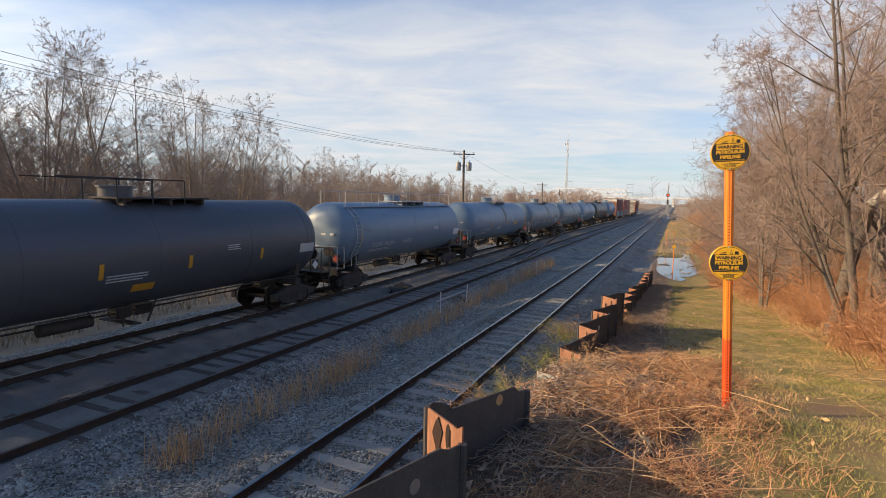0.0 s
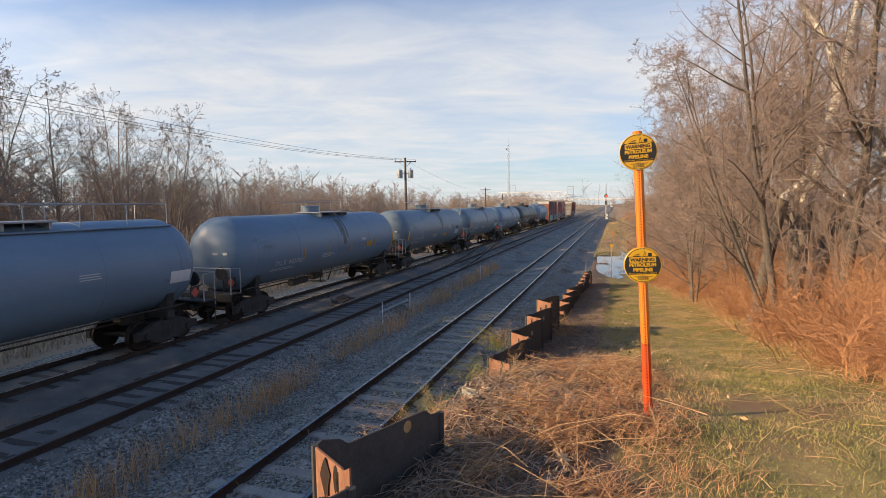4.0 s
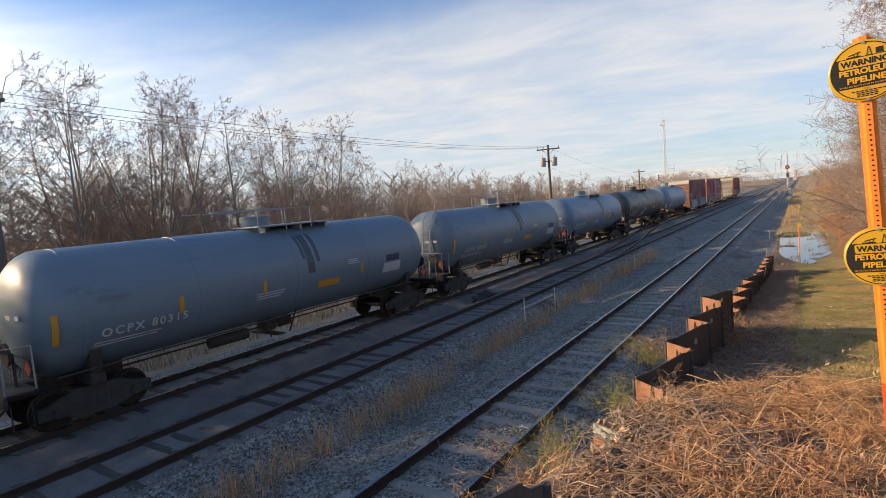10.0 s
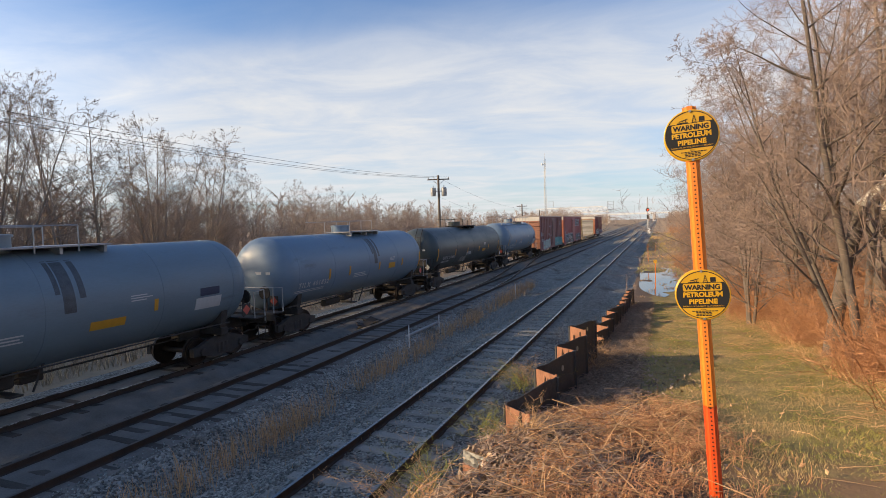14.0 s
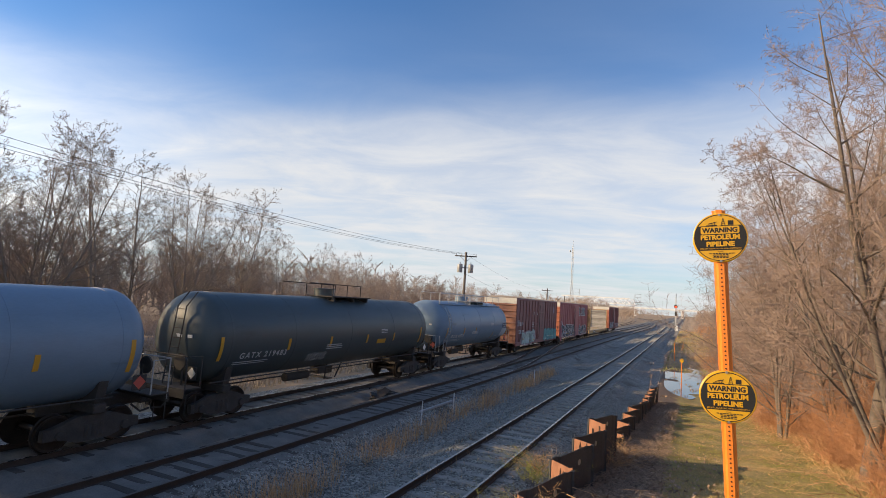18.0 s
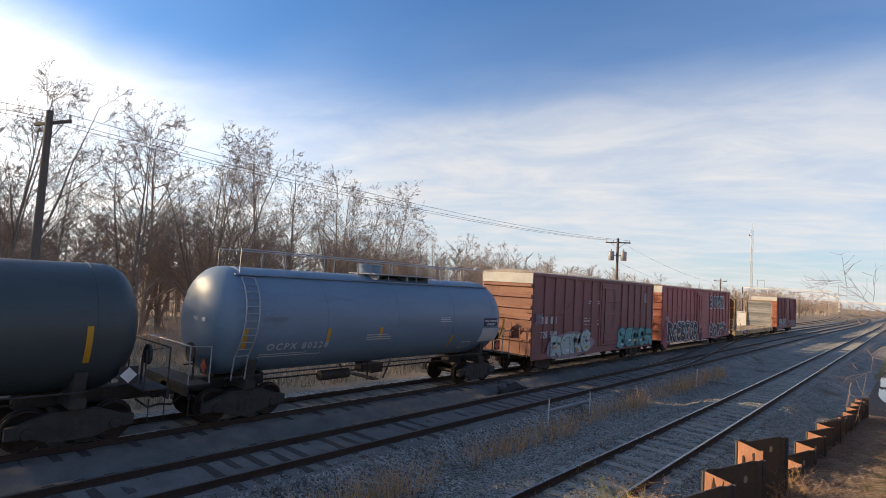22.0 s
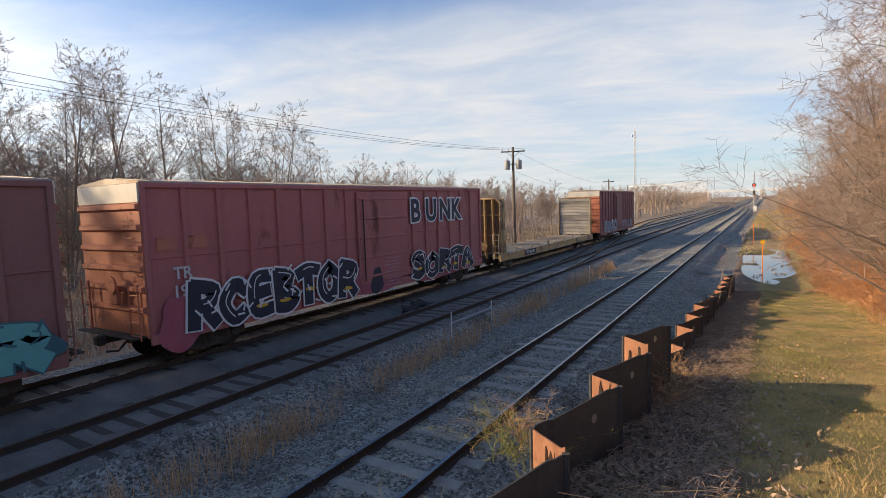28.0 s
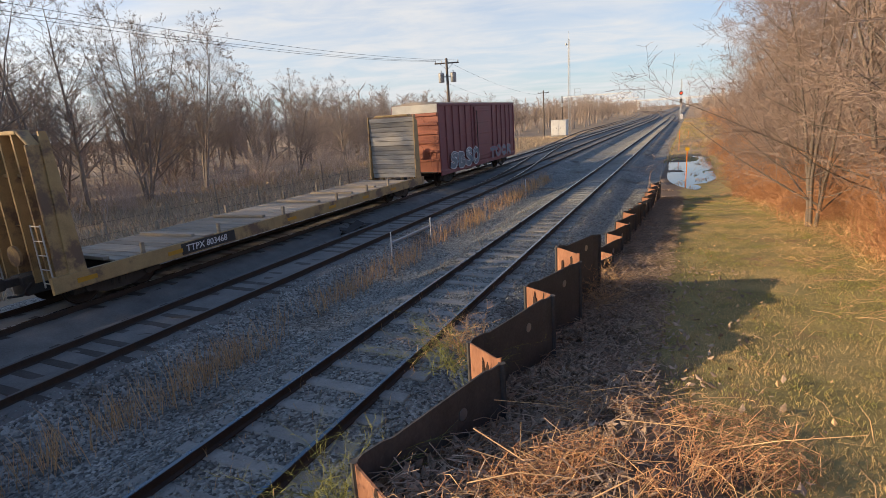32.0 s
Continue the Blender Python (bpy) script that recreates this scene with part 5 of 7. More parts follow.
flat_patch(car8, GX + 0.0, blob(5.4, 1.35, 2.5, 0.72, 79, 30, 0.15), M_lilac, "spray_cloud")
graffiti(car8, GX + 0.03, 3.3, 7.55, 0.78, 1.98, "REMC", M_graf_mint, M_graf_grey, 9, (M_graf_gold, M_graf_white), 0.48, 0.045, 0.03)
flat_patch(car8, GX + 0.0, blob(14.2, 1.45, 3.0, 0.66, 80, 30, 0.15), M_graf_teal_dark, "spray_cloud")
graffiti(car8, GX + 0.03, 11.4, 17.0, 0.85, 2.12, "SEMBR", M_graf_teal, M_graf_teal_dark, 12, (M_graf_gold, M_graf_gold, M_graf_white), 0.46, 0.045)
graffiti(car8, GX - 0.01, 1.75, 2.35, 2.55, 3.05, "SOS", M_graf_grey, M_lilac, 14, (), 0.05, 0.02)
lettering("728  588", 0.46, side_pose(GX, 2.22, 1.82), M_grey_stencil, car8, bold=0.01)
b = Buf()
b.tube([(GX - 0.065, 16.0, 4.05), (GX - 0.055, 16.0, 4.05)], 0.36, 24)
part("emblem", b, M_lilac, car8, "faded round emblem")
rg = random.Random(3)
for q in range(26):
    b = Buf()
    b.box((GX - 0.052, 7.0 + rg.choice((0, 0.5, 1.0, 1.6, 2.2)) + rg.uniform(0, 0.2), rg.choice((1.3, 1.45, 2.4, 2.6, 2.75, 3.6, 3.72))), (0.006, rg.uniform(0.12, 0.35), 0.07))
    part("stencil_bar", b, M_grey_stencil, car8)
graffiti(car11, GX + 0.02, 3.0, 8.0, 0.95, 2.1, "SBSO", M_graf_grey, M_graf_white, 15, (), 0.30, 0.05)
graffiti(car11, GX + 0.02, 10.4, 15.4, 0.95, 1.9, "TOCR", M_graf_grey, M_graf_pink, 16, (), 0.28, 0.05)
for c, y2, zz, mt in ((car8, (2.32, 2.72, 3.26, 3.62), 2.70, M_grey_stencil), (car9, (1.8, 2.7), 3.4, M_box_end)):
    for q in y2:
        b = Buf()
        b.box((GX - 0.052, q + 0.12, zz), (0.01, 0.24 if c is car8 else 0.55, 0.36))
        part("stencil_bar", b, mt, c)


def bulkhead_flat(k, name, label):
    """Yellow bulkhead flat car with a plank deck; its own y is 0 at gap k."""
    L = GAPS[k + 1] - GAPS[k]
    car = thing(name, label, "flat car", "freight train")
    y0, y1 = 1.93, L - 0.62
    b = Buf()
    for s in (-1, 1):
        b.prism([(s * 1.42, 1.02), (s * 1.52, 1.02), (s * 1.52, 0.62), (s * 1.42, 0.58)], "y", y0, y1)
    part("side_sill", b, M_yellow, car)
    b = Buf()
    b.box((0, (y0 + y1) / 2, 0.72), (0.6, y1 - y0, 0.5), 0.03)
    for i in range(9):
        b.box((0, y0 + 1 + (y1 - y0 - 2) * i / 8, 0.80), (2.8, 0.16, 0.26), 0.01)
    part("underframe", b, M_dark_steel, car)
    plank_me = None
    n = 46
    ps = (y1 - y0 - 3.4) / n
    for i in range(n):
        if plank_me is None:
            pb = Buf()
            pb.box((0, 0, 0), (2.86, ps * 0.94, 0.06), 0.008)
            plank_me = pb.mesh("plank", M_plank)
        pl = new("plank", plank_me)
        pl.parent = car
        pl.location = (0, y0 + 1.7 + ps * (i + 0.5), 1.0 + 0.006 * (i % 3))
    for i, yy in enumerate((3.6, 6.3, 9.4, 12.8, 15.2, 17.2)):
        pb = Buf()
        pb.box((0, yy, 1.085), (2.3, 0.16, 0.09), 0.01, Matrix.Rotation(radians((-3, 2, 5, -2, 1, 3)[i]), 3, "Z"))
        part("dunnage_board", pb, M_plank, car, "loose pale timber across the deck")
        for sx in (-1, 1):
            pb = Buf()
            pb.box((sx * 1.46, yy + 0.8, 1.17), (0.10, 0.10, 0.34), 0.015)
            part("stake", pb, M_plank, car)
    for s, yb in ((-1, y0), (1, y1)):
        b = Buf()
        b.box((0, yb - s * 0.55, 2.75), (2.80, 0.05, 3.3), 0.01)
        bulk = part("bulkhead", b, M_bulk_sheet, car, "brown rusted bulkhead sheet")
        for sx in (-1, 1):
            b = Buf()
            b.prism([(yb - s * 0.44, 0.60), (yb - s * 0.90, 0.60), (yb - s * 0.88, 1.05), (yb - s * 0.70, 4.30), (yb - s * 0.66, 4.46), (yb - s * 0.50, 4.46)], "x", sx * 1.46 - 0.03, sx * 1.46 + 0.03)
            part("side_brace", b, M_yellow, bulk, "worn yellow side brace plate")
            b = Buf()
            b.box((sx * 1.40, yb - s * 0.34, 2.40), (0.09, 0.30, 3.55), 0.02)
            part("corner_post", b, M_yellow, bulk)
            b = Buf()
            b.box((sx * 1.24, yb - s * 0.38, 4.30), (0.52, 0.26, 0.08), 0.015, Matrix.Rotation(radians(sx * 42), 3, "Y"))
            part("corner_brace", b, M_yellow, bulk)
        for sx in (-0.95, -0.32, 0.32, 0.95):
            b = Buf()
            lean = 0.10 * (1 if sx > 0 else -1) * (abs(sx) > 0.5)
            b.prism([(sx - 0.035, 0.75), (sx + 0.035, 0.75), (sx + 0.035 - lean, 4.42), (sx - 0.035 - lean, 4.42)], "y", yb - s * 0.24, yb - s * 0.52)
            part("post", b, M_yellow, bulk)
        for zz, hh in ((4.46, 0.10), (2.20, 0.035), (3.45, 0.09)):
            b = Buf()
            b.box((0, yb - s * (0.40 if zz > 4 else 0.47), zz), (2.1 if zz > 4 else 2.90, 0.34 if zz > 4 else 0.10, hh), 0.02)
            part("cross_rail", b, M_yellow, bulk)
        for sx in (-1.12, 1.12):
            ladder(car, sx, yb - s * 0.14, 0.70, 2.3 if sx > 0 else 4.1, M_cream, 0.40, "x")
        b = Buf()
        b.tube([(0.4, yb + s * 0.05, 1.55), (0.4, yb + s * 0.12, 1.55)], 0.26, 16)
        part("hand_brake", b, M_yellow, car)
        coupler(car, yb + s * 0.35, s)
        truck(car, yb - s * 1.9)
        for i in range(13):
            pb = Buf()
            pb.box((0, yb - s * 0.62, 1.16 + i * 0.255), (2.84, 0.08, 0.238), 0.012)
            part("plank", pb, M_grey_plank, car)
    pb = Buf()
    pb.box((1.522, 6.62, 0.82), (0.008, 2.1, 0.34))
    part("number_panel", pb, M_dark_steel, car)
    lettering("TTPX 803468", 0.28, side_pose(1.535, 5.72, 0.73), M_white, car, bold=0.005, shear=0.1)
    for i in range(7):
        if i != 2:
            b = Buf()
            b.box((1.525, 2.75 + i * 2.6, 0.80), (0.012, 0.5, 0.12))
            part("reflector_strip", b, M_reflector, car)
    return car


car10 = bulkhead_flat(10, "bulkhead_flat_car", "empty yellow bulkhead flat car with weathered plank deck")
TRAIN = [car0, car1, car2, car3, car4, car5, car6, car7, car8, car9, car10, car11]


# ---------- sheet pile wall ----------
# the first pile, out of view, is raised to shade the near bank
PILE_TOP = [(0.2, 3.40), (1.62, 3.27), (3.05, 3.23), (4.5, 2.60), (5.95, 2.49), (7.3, 2.53), (8.85, 2.51), (10.4, 2.46), (11.8, 2.52), (13.3, 1.75), (16.0, 1.72), (19.2, 1.60), (23.0, 1.12), (27.0, 0.98), (31.0, 0.85)]



def sheet_pile(i, y, y_next, top, drop):
    """One folded steel sheet: a narrow outer face turned to the south, and a long web; local origin on the wall line."""
    p = thing("sheet_pile", "rusted folded steel sheet pile standing in the bank edge", "sheet pile", "retaining wall of sheet piles", m=pose(0, 0, 0))
    t = 0.013
    zb = -0.7

    def plate(name, pts, tops, mat, label=""):
        verts, faces = [], []
        n = len(pts)
        for k, (px, py) in enumerate(pts):
            a, c = pts[max(k - 1, 0)], pts[min(k + 1, n - 1)]
            dx, dy = c[0] - a[0], c[1] - a[1]
            ln = math.hypot(dx, dy)
            nx, ny = -dy / ln * t / 2, dx / ln * t / 2
            verts += [(px + nx, py + ny, zb), (px - nx, py - ny, zb), (px - nx, py - ny, tops[k]), (px + nx, py + ny, tops[k])]
        for k in range(n - 1):
            for q in range(4):
                faces.append((k * 4 + q, k * 4 + (q + 1) % 4, k * 4 + 4 + (q + 1) % 4, k * 4 + 4 + q))
        faces += [(3, 2, 1, 0), tuple(4 * (n - 1) + q for q in range(4))]
        b = Buf()
        b.add(verts, faces)
        return part(name, b, mat, p, label)

    rg = random.Random(i)
    xb, xa = PILE_X1, PILE_X0
    f_pts = [(xb + 0.01, y - 0.165), (xb - 0.03, y - 0.15), (xa + 0.03, y - 0.02), (xa, y + 0.01)]
    # sun-facing side: rust with the sunlight put into its colour
    plate("outer_face", f_pts, [top + rg.uniform(-0.02, 0.0), top - rg.uniform(0.0, 0.03), top, top - 0.005], M_pile_sunlit_rust, "orange flaking rust coloured bright as the sunlit side, with dark scars")
    e = y_next - 0.165
    w_pts = [(xa, y + 0.014), (xa + 0.008, y + 0.06), (xa + 0.030, y + 0.22), (xa + 0.055, y + 0.28), (xb - 0.045, e - 0.20), (xb - 0.020, e - 0.14), (xb + 0.012, e)]
    tops = [top, top + 0.01, top - drop * 0.2, top - drop * 0.4, top - drop * 0.7, top - drop * 0.9, top - drop]
    # side away from the sun: the shade is put into its colour
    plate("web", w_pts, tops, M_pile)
    b = Buf()
    b.tube([(xb + 0.015, e - 0.012, zb), (xb + 0.015, e - 0.012, top - drop)], 0.028, 8)
    part("interlock", b, M_pile, p)
    b = Buf()
    b.tube([(xa - 0.006, y + 0.01, zb), (xa - 0.006, y + 0.01, top)], 0.022, 8)
    part("interlock", b, M_pile, p)
    # black scars where the rust has flaked off the outer face
    if y < 13:
        d = Vector((xa - xb, 0.15 - 0.02, 0)).normalized()
        nrm = Vector((d.y, -d.x, 0)) if d.x < 0 else Vector((-d.y, d.x, 0))
        nrm = nrm if nrm.y < 0 else -nrm
        for q in range(4):
            u, zc = rg.uniform(0.03, 0.27), top - rg.uniform(0.10, 0.42)
            hw, hh = rg.uniform(0.014, 0.045), rg.uniform(0.06, 0.16)
            mid = Vector((xb - 0.02, y - 0.145, 0)) + d * u
            n = 11
            ring = []
            for k in range(n):
                a = 2 * math.pi * k / n
                w2 = hw * rg.uniform(0.45, 1.3) * math.cos(a)
                v = mid + d * w2 + nrm * 0.0105
                ring.append((v.x, v.y, min(zc + hh * rg.uniform(0.5, 1.2) * math.sin(a), top - 0.012)))
            b = Buf()
            b.add(ring + [(x - nrm.x * 0.006, yy - nrm.y * 0.006, zz) for x, yy, zz in ring], [tuple(range(n)), tuple(reversed(range(n, 2 * n)))] + [(k, (k + 1) % n, n + (k + 1) % n, n + k) for k in range(n)])
            part("rust_scar", b, M_scar, p)
    hy = (y + 0.24 + e) / 2 + 0.1
    u = (hy - y - 0.28) / (e - 0.20 - y - 0.28)
    hx = xa + 0.055 + (xb - 0.045 - xa - 0.055) * u - 0.004
    # disc in place of the lifting hole; straw colour imitates the view through it
    b = Buf()
    b.tube([(hx - 0.014, hy + 0.004, top - 0.22), (hx + 0.016, hy - 0.004, top - 0.22)], 0.042, 14)
    part("lifting_hole_plug", b, M_straw if i == 2 else M_bolt, p)
    return p


for i, y in enumerate(PILE_A[:-1]):
    yn = PILE_A[i + 1]
    top = lerp_rows(PILE_TOP, y)
    sheet_pile(i, y, yn, top, {1: 0.14, 2: 0.26, 8: 0.12}.get(i, 0.06))

# ---------- pipeline marker ----------
marker = thing("pipeline_marker", "orange steel channel post with two round yellow warning signs", "sign post", m=pose(5.655, 5.45, 2.70, 0, -3.1, 0))


def channel(b, z0, z1, mi=0):
    o = [(-0.039, 0.030), (-0.039, 0.024), (-0.026, 0.022), (-0.016, -0.012), (0.016, -0.012), (0.026, 0.022), (0.039, 0.024), (0.039, 0.030), (0.022, 0.028), (0.012, -0.006), (-0.012, -0.006), (-0.022, 0.028)]
    b.prism(o, "z", z0, z1, mi)


b = Buf()
channel(b, 0.62, 2.48)
part("upper_post", b, M_orange, marker)
b = Buf()
channel(b, -0.3, 0.625)
part("lower_post", b, M_red_orange, marker, "faded red-orange lower section")
hole_me = None
for i in range(80):
    if hole_me is None:
        hb = Buf()
        hb.tube([(0, 0.001, 0), (0, -0.0015, 0)], 0.0048, 10)
        hole_me = hb.mesh("hole", M_hole)
    h = new("hole", hole_me)
    h.parent = marker
    h.location = (0, -0.0125, 0.06 + i * 0.0265)


def warning_sign(zc):
    R = 0.155
    b = Buf()
    b.tube([(0, -0.020, zc), (0, -0.0235, zc), (0, -0.026, zc)], [R, R, R - 0.004], 48)
    s = part("sign_plate", b, M_sign_yellow, marker, "round yellow warning sign")
    b = Buf()
    b.tube([(0, 0.046, zc), (0, 0.040, zc), (0, 0.036, zc)], [R, R, R - 0.004], 48)
    part("rear_plate", b, M_sign_yellow, marker, "round yellow sign on the rear")
    f = -0.0268
    b = Buf()
    n = 48
    for r0, r1 in ((R - 0.013, R - 0.008),):
        verts = [(r * math.cos(2 * math.pi * k / n), f, zc + r * math.sin(2 * math.pi * k / n)) for r in (r0, r1) for k in range(n)]
        b.add(verts, [(k, (k + 1) % n, n + (k + 1) % n, n + k) for k in range(n)])
    part("border_ring", b, M_sign_black, s)
    # black field between two chords of the ring
    rr = R - 0.013
    zt, zl = 0.076, -0.080
    a0, a1 = math.asin(zl / rr), math.asin(zt / rr)
    arc = [(rr * math.cos(a0 + (a1 - a0) * k / 12), rr * math.sin(a0 + (a1 - a0) * k / 12)) for k in range(13)]
    pts = arc + [(-x, z) for x, z in reversed(arc)]
    b = Buf()
    b.add([(x, f, zc + z) for x, z in pts], [tuple(range(len(pts)))])
    part("black_field", b, M_sign_black, s)
    b = Buf()
    pl = []
    for cx, cz, a in ((0.098, 0.062, 0), (-0.098, 0.062, 90), (-0.098, 0.034, 180), (0.098, 0.034, 270)):
        for q in range(4):
            t = radians(a + q * 30)
            pl.append((cx + 0.010 * math.cos(t), cz + 0.010 * math.sin(t)))
    b.add([(x, f - 0.0008, zc + z) for x, z in pl], [tuple(range(len(pl)))])
    part("word_panel", b, M_sign_yellow, s)
    FR = pose(0, 0, 0, 90, 0, 0)

    def word(text, size, z, mat, bold=0.0, off=-0.0016, sp=1.0):
        lettering(text, size, pose(0, f + off, zc + z) @ FR, mat, s, "lettering", bold, "CENTER", 0.0004, sp)

    word("WARNING", 0.041, 0.0335, M_sign_black, 0.0017, sp=0.98)
    word("PETROLEUM", 0.0405, -0.011, M_sign_yellow, 0.0018, sp=0.98)
    word("PIPELINE", 0.0405, -0.054, M_sign_yellow, 0.0018, sp=1.03)
    word("BEFORE EXCAVATING OR IN AN EMERGENCY", 0.0112, -0.073, M_sign_yellow, 0.0)
    word("CALL", 0.0115, -0.092, M_sign_black, 0.0)
    b = Buf()
    for z, w in ((-0.100, 0.13), (-0.109, 0.09), (-0.118, 0.085), (-0.127, 0.09)):
        x = -w / 2
        while x < w / 2:
            b.box((x + 0.008, f - 0.0006, zc + z), (0.014, 0.0008, 0.0055))
            x += 0.018
    part("small_print", b, M_sign_black, s)
    b = Buf()
    # a pump jack and a derrick as plain shapes
    b.box((-0.045, f - 0.0006, zc + 0.078), (0.06, 0.0008, 0.007))
    b.box((-0.040, f - 0.0006, zc + 0.094), (0.05, 0.0008, 0.005), 0, Matrix.Rotation(radians(-14), 3, "Y"))
    for sx in (-1, 1):
        b.box((-0.035 + sx * 0.007, f - 0.0006, zc + 0.086), (0.003, 0.0008, 0.02), 0, Matrix.Rotation(radians(sx * 18), 3, "Y"))
        b.box((0.02 + sx * 0.007, f - 0.0006, zc + 0.095), (0.0025, 0.0008, 0.052), 0, Matrix.Rotation(radians(-sx * 13), 3, "Y"))
    for q in range(4):
        b.box((0.02, f - 0.0006, zc + 0.078 + q * 0.011), (0.020 - q * 0.004, 0.0008, 0.002))
    b.box((0.062, f - 0.0006, zc + 0.092), (0.030, 0.0008, 0.028))
    part("pictogram", b, M_sign_black, s)
    for z in (zc - 0.148, zc + 0.145):
        b = Buf()
        b.tube([(0, f, z), (0, f - 0.005, z)], 0.008, 10)
        part("bolt", b, M_bolt, s)


warning_sign(2.30)
warning_sign(1.325)

# small markers and stakes
for x, y, h, col in ((5.05, 41.2, 1.98, M_sign_yellow), (4.2, 62.0, 1.95, None), (4.9, 74.0, 1.1, None)):
    t = thing("marker_post", "slim orange marker post with small yellow cap sign" if col else "slim plain orange marker post in dry grass", "marker post", m=pose(x, y, min(ground_z(x, y), -0.05) - 0.1))
    b = Buf()
    b.box((0, 0, h / 2), (0.055, 0.04, h), 0.01)
    part("post", b, M_orange, t)
    if col:
        b = Buf()
        b.tube([(0, -0.03, h - 0.05), (0, -0.045, h - 0.05)], 0.13, 20)
        part("sign_plate", b, col, t)
for x, y, h in ((-4.0, 20.7, 0.9), (-3.95, 23.7, 0.85), (-3.4, 35.3, 0.95)):
    t = thing("stake", "thin pale stake standing in the gravel between tracks", "stake", "pale stakes", m=place(x, y))
    b = Buf()
    b.tube([(0, 0, -0.2), (0.01, 0, h)], 0.022, 6)
    part("rod", b, M_white, t)
b = Buf()
b.box((0, 0, 0), (0.09, 3.25, 0.10), 0.015)
tagged(new("loose_rail", b.mesh("loose_rail", M_galv)), "short pale steel bar lying on the gravel", "steel bar").matrix_world = pose(-4.5, 23.1, bed_z(-4.5, 23.1) + 0.05, 0, 0, -1)

# dark heap of old hoses and plates beside the siding
heap = thing("scrap_heap", "low dark heap of old track plates and hose", "scrap heap", m=place(-8.2, 24.2))
rg = random.Random(5)
for i in range(16):
    b = Buf()
    b.box((rg.uniform(-0.7, 0.7), rg.uniform(-0.8, 0.8), rg.uniform(0.03, 0.2)), (rg.uniform(0.25, 0.6), rg.uniform(0.2, 0.5), 0.06), 0.01, Euler((rg.uniform(-0.4, 0.4), rg.uniform(-0.4, 0.4), rg.uniform(0, 3))).to_matrix())
    part("plate", b, M_dark_steel, heap)

# ---------- poles, wires, mast ----------
def utility_pole(x, y, h, label, cans=True, arm=2.5):
    t = thing("utility_pole", label, "utility pole", m=pose(x, y, bed_z(x, y) - 0.3, 0, 0, 20))
    b = Buf()
    b.tube([(0, 0, 0), (0, 0, h * 0.5), (0, 0, h)], [0.17, 0.15, 0.12], 12)
    part("pole", b, M_pole, t)
    b = Buf()
    b.box((0, 0.14, h - 0.45), (arm, 0.10, 0.13), 0.015)
    part("crossarm", b, M_pole, t)
    for sx in (-1, 1):
        b = Buf()
        b.tube([(sx * 0.7, 0.14, h - 0.48), (0, 0.12, h - 1.1)], 0.025, 6)
        part("brace", b, M_galv, t)
    for sx in (-0.46, -0.2, 0.46):
        b = Buf()
        b.tube([(sx * arm, 0.14, h - 0.38), (sx * arm, 0.14, h - 0.25), (sx * arm, 0.14, h - 0.17)], [0.03, 0.06, 0.03], 8)
        part("insulator", b, M_galv, t)
    if cans:
        for sx in (-1, 1):
            b = Buf()
            b.tube([(sx * 0.62, 0.02, h - 2.35), (sx * 0.62, 0.02, h - 2.3), (sx * 0.62, 0.02, h - 1.45), (sx * 0.62, 0.02, h - 1.38)], [0.27, 0.30, 0.30, 0.22], 16)
            b.tube([(sx * 0.62, 0.02, h - 1.4), (sx * 0.62, 0.02, h - 1.15)], 0.05, 8)
            b.box((sx * 0.30, 0, h - 1.8), (0.35, 0.08, 0.10))
            part("transformer", b, M_galv, t)
    return t


utility_pole(-17.92, 57.8, 11.1, "dark wooden utility pole with crossarm and two transformers")
utility_pole(-20.1, 9.0, 11.2, "leaning grey wooden utility pole with crossarm", False, 2.2)
utility_pole(-20.5, -46.0, 10.35, "plain wooden utility pole with crossarm", False, 2.2)
utility_pole(-21.5, 112.0, 9.2, "distant wooden utility pole with crossarm", False, 2.2)


def wire(p, q, sag, name="overhead_wire"):
    t = thing(name, "thin dark overhead wire between utility poles", "wire", "overhead wires")
    b = Buf()
    pts = []
    for i in range(25):
        u = i / 24
        v = Vector(p).lerp(Vector(q), u)
        v.z -= 4 * sag * u * (1 - u)
        pts.append(v)
    b.tube(pts, 0.010, 4)
    part("strand", b, M_wire, t)


for dx, dz in ((-1.1, 0.0), (-0.45, 0.02), (1.05, 0.0)):
    cx, sy = dx * 0.94, dx * 0.34
    wire((-21.3 + cx, -46 + sy, 9.7 + dz), (-20.15 + cx, 9.1 + sy, 9.95 + dz), 0.7)
    wire((-20.15 + cx, 9.1 + sy, 9.95 + dz), (-17.97 + cx, 57.93 + sy, 9.85 + dz), 0.75)
wire((-17.92, 57.9, 9.8), (-21.5, 118, 7.3), 1.0)
wire((-17.92, 57.8, 7.6), (-21.5, 118, 5.8), 1.2)

mast = thing("radio_mast", "slender grey lattice radio mast in the yard", "lattice mast", m=pose(-16.1, 110.0, -0.5))
b = Buf()
H = 17.4
legs = [(0.24 * math.cos(a), 0.24 * math.sin(a)) for a in (0.5, 2.6, 4.7)]
for x, y in legs:
    b = Buf()
    b.tube([(x, y, 0), (x * 0.75, y * 0.75, H)], 0.035, 6)
    part("leg", b, M_galv, mast)
b = Buf()
for i in range(32):
    z0, z1 = i * H / 32, (i + 1) * H / 32
    for k in range(3):
        p, q = legs[k], legs[(k + 1) % 3]
        b.tube([(p[0] * 0.9, p[1] * 0.9, z0), (q[0] * 0.9, q[1] * 0.9, z1)], 0.016, 4, False)
part("bracing", b, M_galv, mast)
b = Buf()
b.tube([(0, 0, H), (0, 0, H + 1.3)], 0.03, 6)
